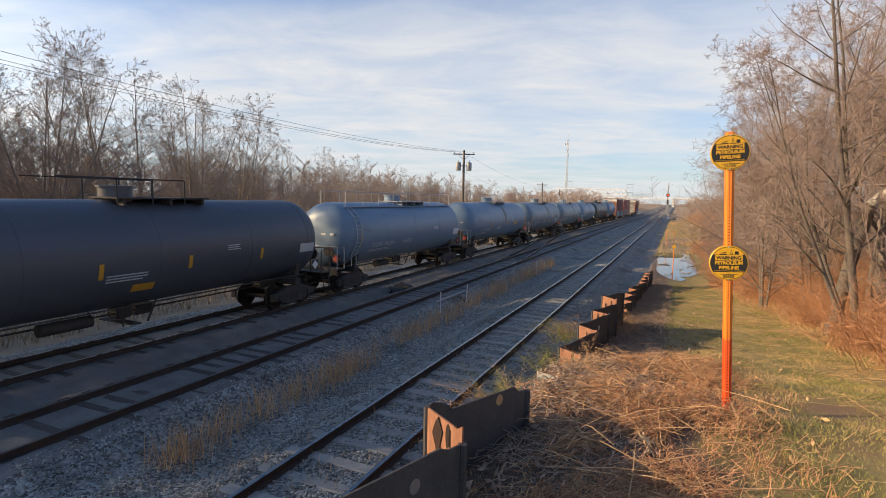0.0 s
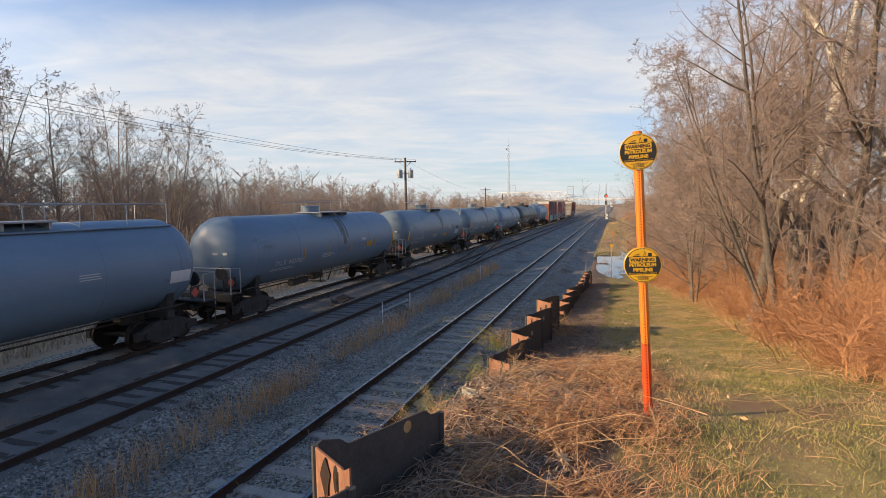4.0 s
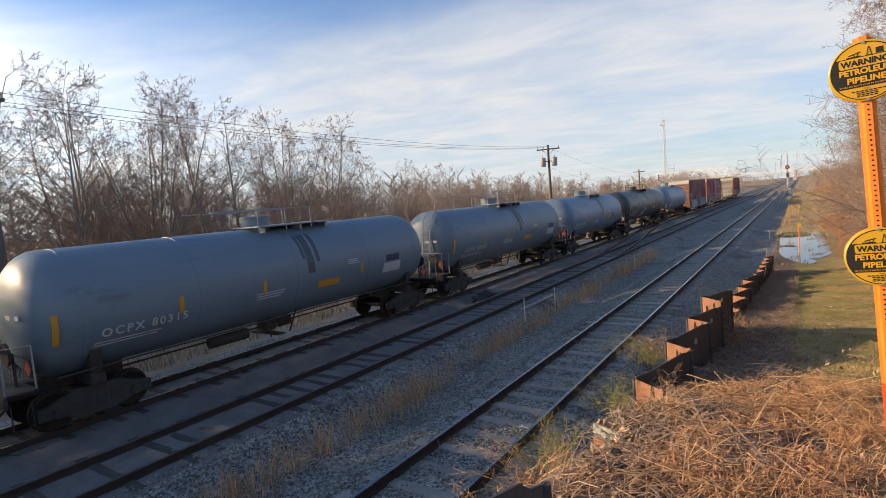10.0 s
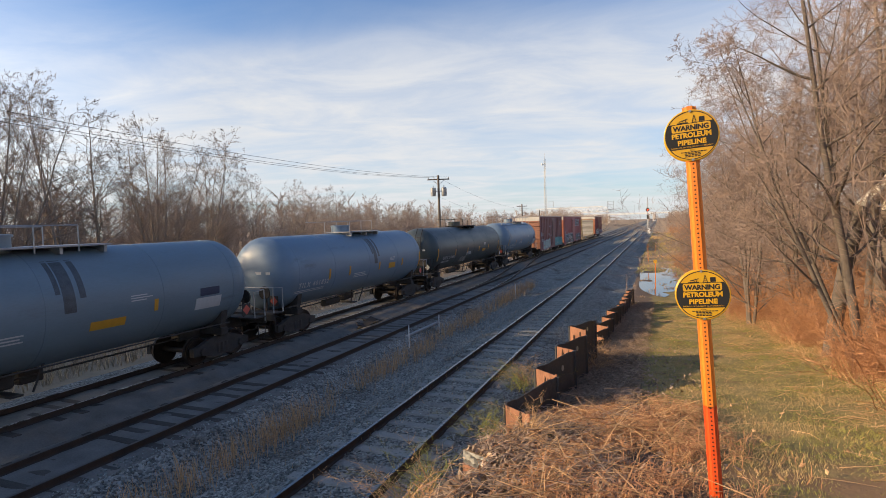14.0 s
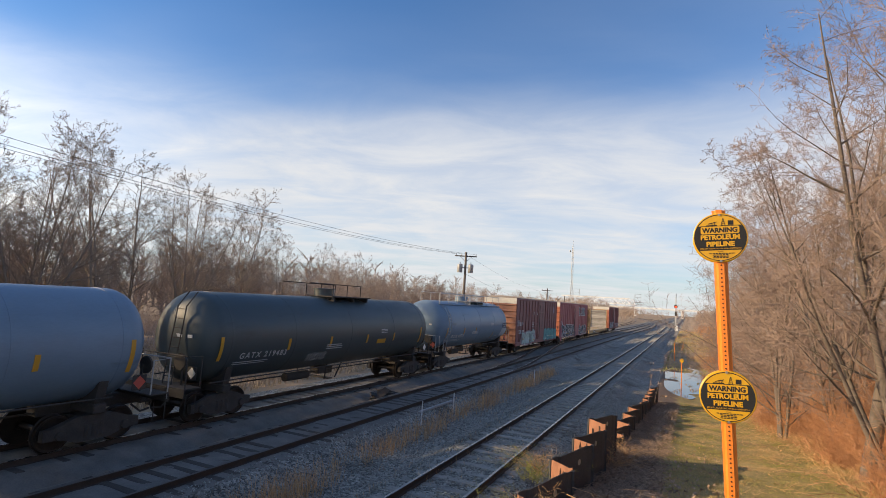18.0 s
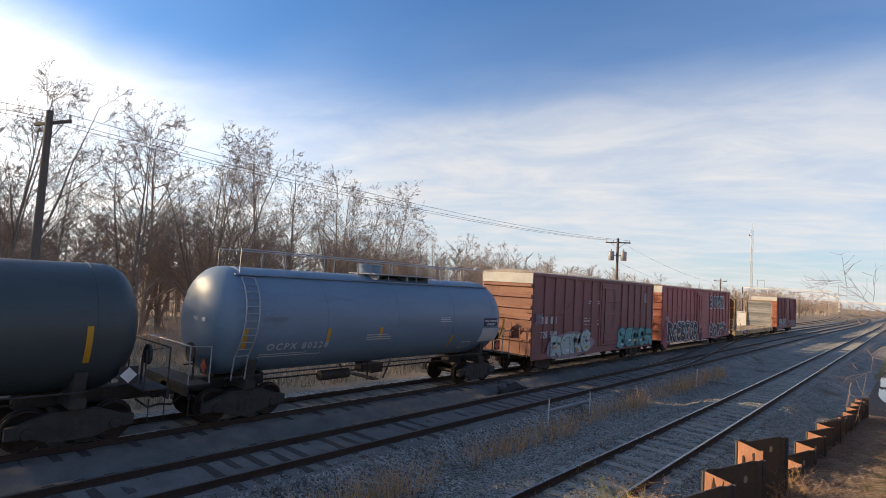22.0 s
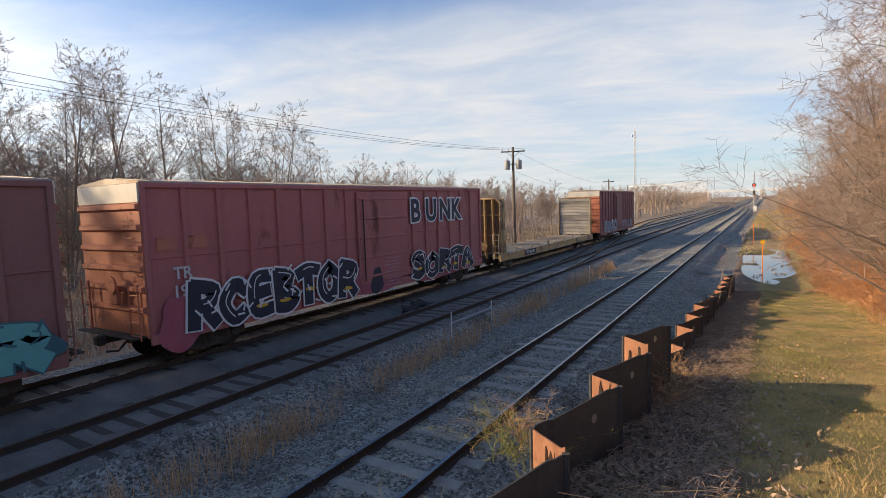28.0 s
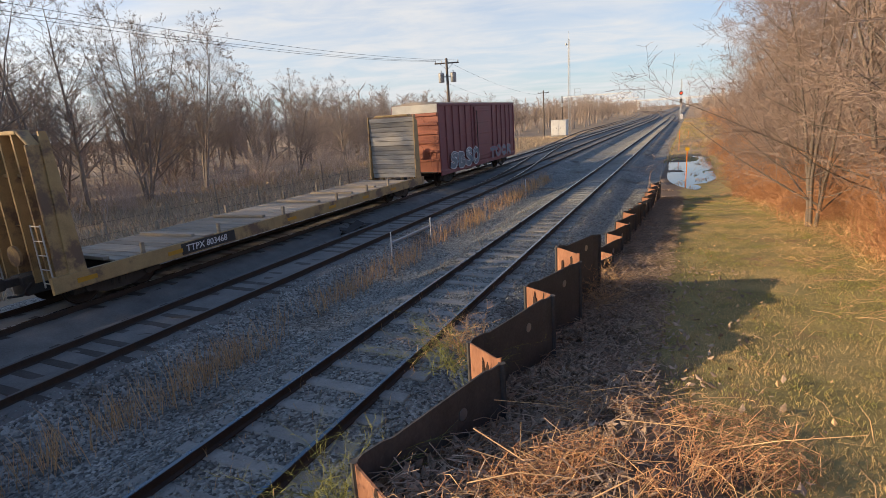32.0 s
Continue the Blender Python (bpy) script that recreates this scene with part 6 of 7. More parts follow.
b.tube([(-0.45, -0.1, H - 1.0), (0, -0.1, H - 1.0)], 0.03, 6)
b.tube([(-0.5, -0.1, H - 1.15), (-0.5, -0.1, H - 0.8)], 0.14, 10)
part("antenna", b, M_galv, mast)

cab = thing("relay_cabinet", "white metal relay cabinet beside the yard tracks", "equipment cabinet", m=pose(-16.8, 105, -0.5))
b = Buf()
b.box((0, 0, 1.55), (2.7, 1.9, 2.6), 0.04)
part("body", b, M_wall_pale, cab)
b = Buf()
b.box((0, 0, 0.13), (2.9, 2.1, 0.26), 0.02)
part("plinth", b, M_concrete, cab)
b = Buf()
b.box((0, 0, 2.90), (2.9, 2.1, 0.12), 0.03)
part("lid", b, M_wall_pale, cab)
for sx in (-0.66, 0.66):
    b = Buf()
    b.box((sx, -0.965, 1.5), (1.24, 0.03, 2.25), 0.01)
    d = part("door", b, M_wall_pale, cab)
    b = Buf()
    b.box((sx - 0.3 * (1 if sx > 0 else -1), -0.995, 1.5), (0.04, 0.04, 0.25), 0.01)
    part("handle", b, M_dark_steel, d)
t = thing("service_pole", "short wooden service pole beside the cabinet", "pole", m=pose(-17.1, 108.5, -0.5))
b = Buf()
b.tube([(0, 0, 0), (0, 0, 7.2)], [0.14, 0.10], 10)
part("pole", b, M_pole, t)
b = Buf()
b.box((0, -0.15, 5.6), (0.4, 0.2, 0.7), 0.03)
part("meter_box", b, M_galv, t)

sig = thing("signal_mast", "black railway signal mast with a lit red lens", "railway signal", m=pose(2.3, 165, -0.4))
b = Buf()
b.tube([(0, 0, 0), (0, 0, 10.6)], 0.11, 10)
part("mast", b, M_galv, sig)
b = Buf()
b.tube([(0, -0.12, 7.0), (0, -0.22, 7.0)], 0.5, 20)
part("backboard", b, M_dark_steel, sig)
b = Buf()
b.tube([(0, -0.23, 6.95), (0, -0.27, 6.95)], 0.2, 14)
part("lens", b, M_red_glow, sig, "lit red signal lens")
b = Buf()
b.box((0, -0.1, 5.0), (0.5, 0.3, 1.2), 0.04)
part("lower_head", b, M_dark_steel, sig)
b = Buf()
b.box((0.3, 0.2, 0.9), (0.7, 0.6, 1.4), 0.03)
part("case", b, M_wall_pale, sig)
ladder(sig, 0, 0.35, 0.4, 9.8, M_galv, 0.4, "x")

# ---------- far bridge and pylons ----------
bridge = thing("road_bridge", "long pale steel road bridge on the horizon", "bridge", m=pose(0, 650, 0))
b = Buf()
b.box((-20, 0, 8.9), (330, 9, 1.6), 0.1)
part("deck", b, M_bridge, bridge)
b = Buf()
for s in (-4.4, 4.4):
    b.box((-95, s, 18.6), (78, 0.7, 1.0))
    b.box((-95, s, 12.4), (92, 0.7, 1.0))
    for i in range(13):
        x = -134 + i * 6.5
        b.tube([(x, s, 12.4), (x + 3.25, s, 18.6), (x + 6.5, s, 12.4)], 0.35, 4)
part("truss", b, M_bridge, bridge, "white steel truss span")
for x in (-180, -140, -50, 0, 60, 120):
    b = Buf()
    b.box((x, 0, 3.5), (3, 8, 11), 0.1)
    part("pier", b, M_bridge, bridge)
for x, z in ((-119, 27.5), (-48, 24.8)):
    t = thing("pylon", "far steel power pylon above the bridge", "pylon", "pylons", m=pose(x, 662, 0))
    b = Buf()
    for s in (-3.4, 3.4):
        b.tube([(s, 0, 0), (s, 0, z)], 0.22, 5)
    for zz in (z, z - 4, z - 9.5):
        b.tube([(-3.6, 0, zz), (3.6, 0, zz)], 0.18, 5)
    part("frame", b, M_galv, t)

# ---------- fence in the field ----------
for i, y in enumerate([16 + 2.9 * k for k in range(22)]):
    t = thing("fence_post", "thin weathered fence post in dry grass", "fence post", "field fence", m=place(-16.4, y))
    b = Buf()
    b.tube([(0, 0, -0.2), (0, 0, 2.6 if i % 3 == 0 else 1.9)], 0.04, 6)
    part("post", b, M_plank, t)
fw = thing("fence_wire", "rusty wire fence strands", "fence")
for z in (0.5, 1.0, 1.5):
    b = Buf()
    b.tube([(-16.4, 16, z - 0.6), (-16.4, 48, z - 0.6), (-16.4, 77, z - 0.6)], 0.006, 3)
    part("strand", b, M_rail_side, fw)

# ---------- trees and brush on the near bank ----------
rng = random.Random(23)
bank_protos = [make_tree("bank_tree", "leafless spreading tree with fine twigs in low sun", 300 + i, (9.0, 8.0, 10.5)[i], (0.085, 0.07, 0.115)[i], limbs=(11, 9, 20)[i], spread=(0.66, 0.70, 0.60)[i], levels=4, twigs=6, first=0.08, kids=(8, 6),
                         stems=(3, 4, 1)[i], up=(0.16, 0.12, 0.20)[i], thick=0.0040, bark=M_bark_bank, twig=M_twig_bank) for i in range(3)]
BANK_TREES = [(11.3, 12.9, 0, 0.95, 20), (12.3, 11.4, 2, 1.0, 130), (11.4, 9.0, 0, 0.9, 250), (8.9, 18.4, 1, 0.95, 60), (10.4, 17.0, 2, 1.0, 310), (8.7, 22.6, 0, 0.9, 170), (9.8, 21.0, 2, 0.95, 90), (8.9, 27.5, 1, 0.95, 220),
              (9.5, 31.0, 0, 1.0, 340), (8.8, 36.5, 2, 0.9, 15), (10.2, 42.0, 1, 1.0, 100), (9.6, 49.0, 0, 0.9, 205), (10.4, 57.0, 2, 0.85, 300), (13.0, 14.5, 2, 1.1, 45), (13.5, 20.5, 0, 1.1, 160), (13.2, 27.0, 2, 1.05, 280), (14.0, 35.0, 1, 1.1, 20),
              (13.8, 44.0, 0, 1.0, 110), (11.5, 66.0, 1, 0.9, 200), (12.5, 78.0, 0, 0.9, 290), (12.0, 7.0, 1, 0.95, 30), (7.9, 20.0, 1, 0.8, 140)]
for i, (x, y, k, s, a) in enumerate(BANK_TREES):
    m = place(x, y, a)
    if i in (0, 3, 1):
        p = bank_protos[{0: 0, 3: 1, 1: 2}[i]]
        p.matrix_world = m
        p.scale = (s, s, s)
    else:
        scaled_copy(bank_protos[k], m, s)
for lab, x, y, sd, aim, lm, rc in (("leafless multi-stemmed tree leaning out over the grass", 8.72, 13.0, 351, ((-0.20, -0.02, 8.5, 0.085), (-0.12, 0.10, 8.0, 0.07), (-0.42, 0.05, 6.2, 0.05), (-0.30, 0.25, 7.0, 0.05)), 16, (0.26, 0.46)),
                                   ("straight dark leafless tree beside the birch", 9.2, 14.9, 352, ((0.02, 0.0, 10.5, 0.11),), 15, (0.16, 0.32)),
                                   ("rough-barked leafless tree wrapped in dead vines", 9.30, 12.6, 353, ((0.15, 0.02, 9.5, 0.12), (0.50, 0.1, 7.0, 0.06), (0.33, -0.05, 8.0, 0.05)), 14, (0.18, 0.34))):
    t = make_tree("bank_tree", lab, sd, 9.0, 0.1, bark=M_bark_bank, twig=M_twig_bank, limbs=lm, spread=0.74, levels=4, twigs=5, first=0.22, up=0.04, kids=(8, 6), thick=0.0036, reach=rc, aim=aim)
    t.matrix_world = place(x, y)
# the pale forked birch: three leaning stems, each with a fine crown
birch = thing("birch", "leaning forked birch with peeling white bark", "tree")
for i, (pts, r0, r1) in enumerate((([(9.0, 14.0, 1.6), (9.2, 14.0, 3.2), (9.27, 14.0, 4.47), (9.5, 14, 5.38), (9.79, 14, 6.82), (9.6, 14, 7.83), (9.07, 14, 8.69), (8.8, 14.1, 10.2)], 0.17, 0.05),
                                    ([(9.79, 14, 6.75), (9.95, 14, 7.8), (10.15, 14, 9.13), (10.3, 14.1, 11.0)], 0.12, 0.05),
                                    ([(8.35, 14.0, 1.7), (8.6, 14, 3.4), (8.85, 14, 4.58), (9.25, 14, 5.0), (9.62, 14, 5.7)], 0.13, 0.10),
                                    ([(9.5, 14.4, 1.8), (9.8, 14.3, 3.6), (10.04, 14.1, 4.58), (10.53, 14, 5.29), (11.0, 14, 5.83), (11.9, 14.1, 7.4)], 0.14, 0.07))):
    b = Buf()
    rad = [r0 + (r1 - r0) * k / (len(pts) - 1) for k in range(len(pts))]
    cut = 0 if i == 1 else 2
    b.tube(pts[cut:], rad[cut:], 10)
    part("trunk", b, M_birch, birch)
    if cut:
        b = Buf()
        b.tube(pts[:3], rad[:3], 10)
        part("butt", b, M_bark_bank, birch, "dark rough lower trunk")
    if i != 2:
        _big, fine = tree_mesh(540 + i, 3.2, 0.05, limbs=12, spread=0.5, levels=4, twigs=3, first=0.1, up=0.25, thick=0.005)
        cr = part("crown", fine, M_twig, birch)
        cr.location = Vector(pts[-2])

shrub_protos = []
for i in range(7):
    v, f, tv, tf = shrub_bufs(700 + i, (2.4, 2.0, 2.8, 1.5, 1.2, 5.2, 4.4)[i], (70, 66, 74, 110, 110, 20, 22)[i], (1.5, 1.6, 1.8, 1.4, 1.3, 2.2, 2.0)[i], (12, 12, 12, 12, 12, 28, 28)[i], (0.0040 if i < 5 else 0.0052))
    shrub_protos.append((quick_mesh("stem_clump", v, f, M_brush if i < 5 else M_twig_bank), quick_mesh("crown", tv, tf, M_brush if i < 5 else M_twig_bank)))
for k in (0, 1, 2, 5, 6):
    pair = []
    for me in shrub_protos[k]:
        um = me.copy()
        um.materials[0] = M_under
        pair.append(um)
    shrub_protos.append(tuple(pair))


def brush(k, x, y, s, turn, label="tangled bare reddish-brown brush beside the bank"):
    t = thing("brush", label, "brush", "brush along the bank", m=place(x, y, turn))
    t.scale = (s, s, s)
    for nm, me in zip(("stem_clump", "crown"), shrub_protos[k]):
        o = tagged(new(nm, me), kind="stuff")
        o.parent = t
    return t


for i in range(165):
    y = 7.5 + 56 * (i / 165) ** 1.25 + rng.uniform(-0.6, 0.6)
    depth = rng.random()
    edge = 8.35 - 0.045 * (y - 8) if y < 35 else 7.2
    brush(rng.randrange(3) if depth > 0.3 else 3 + rng.randrange(2), edge + depth * 3.6 + rng.uniform(-0.2, 0.2), y, rng.uniform(0.75, 1.15), rng.uniform(0, 360))
for i in range(50):
    y = 8.5 + 50 * (i / 50) ** 1.2 + rng.uniform(-0.6, 0.6)
    t = brush(5 + rng.randrange(2), (9.3 if 12 < y < 17 else 8.6) + 0.9 + rng.random() * 5.0 - (0.03 * (y - 8)), y, rng.uniform(0.75, 1.25), rng.uniform(0, 360), "tall bare reddish saplings crowding the bank woods")
for i in range(40):
    y = 62 + i * 2.2
    brush(rng.randrange(3), 8.0 + rng.random() * 5, y, rng.uniform(0.9, 1.4), rng.uniform(0, 360))
# under the far woods
for i in range(52):
    y = 4 + 100 * (i / 52) ** 1.1 + rng.uniform(-1, 1)
    x = -27 - rng.uniform(0, 1) ** 1.3 * 26 - (0 if y < 70 else (y - 70) * 0.02)
    t = brush(7 + rng.randrange(5), x, y, rng.uniform(0.8, 1.4), rng.uniform(0, 360), "tangled bare brown undergrowth below the far trees")

# far woods that close the view
fv, ff = [], []
rg = random.Random(77)


def far_stick(p, q, r0, r1):
    d = Vector(q) - Vector(p)
    s = d.orthogonal().normalized()
    u = d.normalized().cross(s)
    o = len(fv)
    for c, r in ((p, r0), (q, r1)):
        for k in range(3):
            w = Vector(c) + s * (math.cos(2.094 * k) * r) + u * (math.sin(2.094 * k) * r)
            fv.append((w.x, w.y, w.z))
    for k in range(3):
        ff.append((o + k, o + (k + 1) % 3, o + 3 + (k + 1) % 3, o + 3 + k))


def far_tree(x, y, h):
    far_stick((x, y, -1), (x + rg.gauss(0, 0.4), y, h), 0.16 + h * 0.008, 0.03)
    for _ in range(34):
        z = h * rg.uniform(0.05, 0.95)
        a = rg.uniform(0, 6.283)
        ln = h * rg.uniform(0.14, 0.34) * (1.1 - z / h * 0.6)
        q = (x + ln * 0.7 * math.cos(a), y + ln * 0.7 * math.sin(a), z + ln * 0.8)
        far_stick((x, y, z), q, 0.06, 0.02)
        for _k in range(2):
            a2 = a + rg.gauss(0, 0.8)
            far_stick(((x + q[0]) / 2, (y + q[1]) / 2, (z + q[2]) / 2), (q[0] + ln * 0.4 * math.cos(a2), q[1] + ln * 0.4 * math.sin(a2), q[2] + rg.uniform(-0.1, 0.5) * ln), 0.04, 0.015)


for i in range(330):
    d = rg.random()
    y = 130 + 420 * d
    lim = 17 + (y - 130) * 0.03
    x = -lim - rg.expovariate(1 / (22 + 50 * d)) - 3
    far_tree(x, y, rg.uniform(4.5, 8.5))
for i in range(170):
    y = 75 + 460 * rg.random()
    x = 11 + rg.expovariate(1 / 22.0)
    far_tree(x, y, rg.uniform(4, 8))
for i in range(150):
    far_tree(rg.uniform(-150, 120), rg.uniform(540, 640), rg.uniform(5, 9))
for i in range(280):
    far_tree(-54 - rg.random() * 50, rg.uniform(-40, 170), rg.uniform(6.5, 11.5))
# a low thicket of thin stems under the woods
tv, fv, tf, ff = fv, [], ff, []
for i in range(3600):
    x, y = -27.5 - 24 * rg.random(), -10 + 130 * rg.random()
    h = rg.uniform(0.5, 2.2)
    z = bed_z(x, y)
    q = (x + rg.gauss(0, 0.3) * h, y + rg.gauss(0, 0.3) * h, z + h)
    far_stick((x, y, z - 0.1), q, 0.022, 0.010)
    for _ in range(2):
        u = rg.uniform(0.2, 0.9)
        p = tuple(c + (d - c) * u for c, d in zip((x, y, z), q))
        far_stick(p, (p[0] + rg.gauss(0, 0.5), p[1] + rg.gauss(0, 0.5), p[2] + rg.uniform(-0.2, 0.7)), 0.012, 0.006)
tagged(new("thicket", quick_mesh("thicket", fv, ff, M_under)), "low grey-brown thicket of bare stems under the woods", "thicket", kind="stuff")
fv, ff = tv, tf
far_woods = tagged(new("far_woods", quick_mesh("far_woods", fv, ff, M_far_twig)), "bare brown woods in the distance", "woods", kind="stuff")


# ---------- grass, straw and litter on the bank ----------
def blades(name, label, cat, count, area, height, width, mat, seed, lie=0.0, keep=None, base=None):
    """Thin blades, each a single bent sliver; lie is how far they lean over."""
    rg = random.Random(seed)
    verts, faces = [], []
    made = 0
    while made < count:
        x, y = rg.uniform(area[0], area[1]), area[2] + (area[3] - area[2]) * rg.random() ** 1.35
        made += 1
        if keep and rg.random() > keep(x, y):
            continue
        z = (base or ground_z)(x, y)
        h = height * rg.uniform(0.45, 1.25)
        a = rg.uniform(0, 6.283)
        ln = lie * rg.uniform(0.5, 1.3) + 0.12
        dx, dy, dz = math.cos(a) * math.sin(ln) * h, math.sin(a) * math.sin(ln) * h, math.cos(ln) * h
        b = rg.uniform(0, 6.283)
        wx, wy = math.cos(b) * width, math.sin(b) * width
        o = len(verts)
        verts += [(x - wx, y - wy, z - 0.01), (x + wx, y + wy, z - 0.01), (x + dx * 0.55 + wx * 0.7, y + dy * 0.55 + wy * 0.7, z + dz * 0.65), (x + dx * 0.55 - wx * 0.7, y + dy * 0.55 - wy * 0.7, z + dz * 0.65),
                  (x + dx, y + dy, z + max(dz * 0.92, 0.01))]
        faces += [(o, o + 1, o + 2, o + 3), (o + 3, o + 2, o + 4)]
    ob = new(name, quick_mesh(name, verts, faces, mat))
    return tagged(ob, label, cat, kind="stuff")


def sticks(name, label, cat, count, area, length, radius, mat, seed, keep=None, lift=0.06, steep=0.25, rise=0.05):
    """Dry stems lying criss-cross."""
    rg = random.Random(seed)
    verts, faces = [], []
    for _ in range(count):
        x, y = rg.uniform(area[0], area[1]), rg.uniform(area[2], area[3])
        if keep and rg.random() > keep(x, y):
            continue
        ln = length * rg.uniform(0.35, 1.2)
        a = rg.gauss(0.6, 0.9)
        e = rg.gauss(rise, steep)
        d = Vector((math.cos(a) * math.cos(e), math.sin(a) * math.cos(e), math.sin(e)))
        z = ground_z(x, y) + rg.uniform(0.0, lift)
        p = Vector((x, y, z)) - d * ln / 2
        q = p + d * ln
        p.z, q.z = max(p.z, ground_z(p.x, p.y)), max(q.z, ground_z(q.x, q.y) + 0.01)
        mid = (p + q) / 2 + Vector((rg.gauss(0, 0.02), rg.gauss(0, 0.02), rg.uniform(0, 0.04)))
        s = d.orthogonal().normalized()
        u = d.cross(s)
        r = radius * rg.uniform(0.6, 1.4)
        o = len(verts)
        for c, k in ((p, 1.0), (mid, 0.8), (q, 0.4)):
            for m in range(3):
                w = c + (s * math.cos(2.094 * m) + u * math.sin(2.094 * m)) * r * k
                verts.append((w.x, w.y, w.z))
        for i in range(2):
            for m in range(3):
                faces.append((o + i * 3 + m, o + i * 3 + (m + 1) % 3, o + i * 3 + 3 + (m + 1) % 3, o + i * 3 + 3 + m))
    ob = new(name, quick_mesh(name, verts, faces, mat))
    return tagged(ob, label, cat, kind="stuff")


def off_wall(x, y):
    return 1.0 if x > wall_x(y) + 0.06 else 0.0


def straw_zone(x, y):
    clump = max(0.0, min(1.0, 0.42 + 1.5 * noise.noise((x * 1.7, y * 1.7, 9)) + 0.7 * noise.noise((x * 5.0, y * 5.0, 4))))
    f = clump * max(0.0, 1.15 - abs(x - 5.0) / 0.95) if y < 8.9 else 0.35 * max(0.0, 0.9 - abs(x - 4.6) / 0.6)
    if 9.4 < y < 13:
        f *= 0.5
    if y < 8.9:
        f *= max(0.15, min(1.0, (x - wall_x(y) - 0.1) / 0.6))
    f = max(f, 0.30 * max(0, noise.noise((x * 0.8, y * 0.8, 9)) + 0.05), 0.4 if x > 7.8 else 0.0)
    return f * off_wall(x, y)


def grass_zone(x, y):
    f = max(0.12, min(1.0, (x - 4.65) / 0.6)) if y > 8.9 else max(0.05, min(1.0, (x - 5.2) / 0.8)) * (1.0 if x < 8.3 else 0.4)
    return f * off_wall(x, y) * (0.55 + 0.6 * noise.noise((x * 0.7, y * 0.7, 3)) + 0.3)


blades("bank_grass", "short patchy green and tan grass on the bank", "grass", 420000, (3.74, 9.6, 1.0, 34.5), 0.042, 0.0022, M_grass, 41, 0.85, grass_zone)
blades("dry_grass", "short dry straw-coloured grass on the bank", "grass", 150000, (3.74, 9.6, 1.0, 34.5), 0.060, 0.0021, M_straw, 42, 1.15, lambda x, y: max(0.12, 0.75 * straw_zone(x, y), 0.9 * noise.noise((x * 1.1, y * 0.8, 15)) + 0.25 * noise.noise((x * 4, y * 4, 6)) + 0.12) * off_wall(x, y))
sticks("cut_straw", "cut dry weed stems lying on the bank", "straw", 20000, (3.9, 6.3, 1.2, 9.2), 0.24, 0.0021, M_straw, 43, straw_zone, 0.10, 0.35)
sticks("cut_brush", "reddish cut brush stems lying on the bank", "straw", 20000, (3.9, 6.0, 1.2, 8.9), 0.18, 0.0026, M_brush, 44, straw_zone, 0.12, 0.7)
sticks("long_stems", "long cut stems lying on the bank", "straw", 560, (4.3, 5.9, 3.5, 8.9), 0.8, 0.0036, M_straw, 47, straw_zone, 0.20, 0.22)
sticks("stubble", "upright cut stubble among the straw", "stubble", 15000, (3.85, 6.4, 1.2, 8.4), 0.24, 0.0028, M_brush, 48, straw_zone, 0.04, 0.35, 1.15)
sticks("fallen_stems", "long dry stems fallen beside the brush", "straw", 9000, (5.8, 9.8, 4, 30), 0.38, 0.0026, M_straw, 45, lambda x, y: min(1, max(0.05, (x - 6.2) / 2.0)) * max(0.15, 0.6 + noise.noise((x, y, 31))), 0.12, 0.22)
blades("brush_grass", "tall dry orange-tan grass at the foot of the brush", "grass", 16000, (6.9, 10.5, 7.5, 34), 0.34, 0.0042, M_straw, 49, 0.9, lambda x, y: min(1.0, max(0.0, (x - 7.9 + 0.045 * (y - 8)) / 0.8)))
sticks("wall_litter", "dark leaf and twig litter behind the wall", "litter", 11000, (3.78, 5.05, 3.5, 31), 0.26, 0.0034, M_litter, 46, off_wall, 0.10, 0.4)


def leaves(name, count, area, mat, seed, size=0.035):
    rg = random.Random(seed)
    verts, faces = [], []
    for _ in range(count):
        x, y = rg.uniform(area[0], area[1]), rg.uniform(area[2], area[3])
        if off_wall(x, y) < 0.5 or rg.random() < ((x - area[0]) / (area[1] - area[0])) ** 1.6 + 0.35 * noise.noise((x * 2, y * 2, 8)):
            continue
        z = ground_z(x, y) + rg.uniform(0.005, 0.05)
        s = size * rg.uniform(0.5, 1.3)
        m = Euler((rg.gauss(0, 0.6), rg.gauss(0, 0.6), rg.uniform(0, 6.28))).to_matrix()
        o = len(verts)
        for px, py, pz in ((-1, 0, 0.2), (0, -0.5, 0), (1, 0, 0.25), (0, 0.5, 0)):
            w = m @ Vector((px * s, py * s, pz * s))
            verts.append((x + w.x, y + w.y, z + w.z))
        faces += [(o, o + 1, o + 2), (o, o + 2, o + 3)]
    return tagged(new(name, quick_mesh(name, verts, faces, mat)), "fallen curled brown leaves on the bank", "leaves", kind="stuff")


leaves("fallen_leaves", 5000, (3.76, 5.6, 2.0, 12.0), M_litter, 51)
leaves("leaf_litter", 7000, (3.78, 5.1, 5.0, 13.5), M_litter, 53, 0.042)
leaves("loose_litter", 900, (4.5, 6.2, 6.0, 15.0), M_litter, 54, 0.038)
leaves("pale_leaves", 800, (4.0, 9.0, 2.0, 24.0), M_straw, 52, 0.03)

# standing weeds: between the tracks, beside the wall
def track_weeds(x, y):
    c = -3.3 - 0.015 * (y - 13)
    return max(0, 1 - abs(x - c) / 0.65) * max(0, 0.50 + 1.1 * noise.noise((x * 0.5, y * 0.4, 12)) + 0.5 * noise.noise((x * 2.2, y * 1.6, 3)))


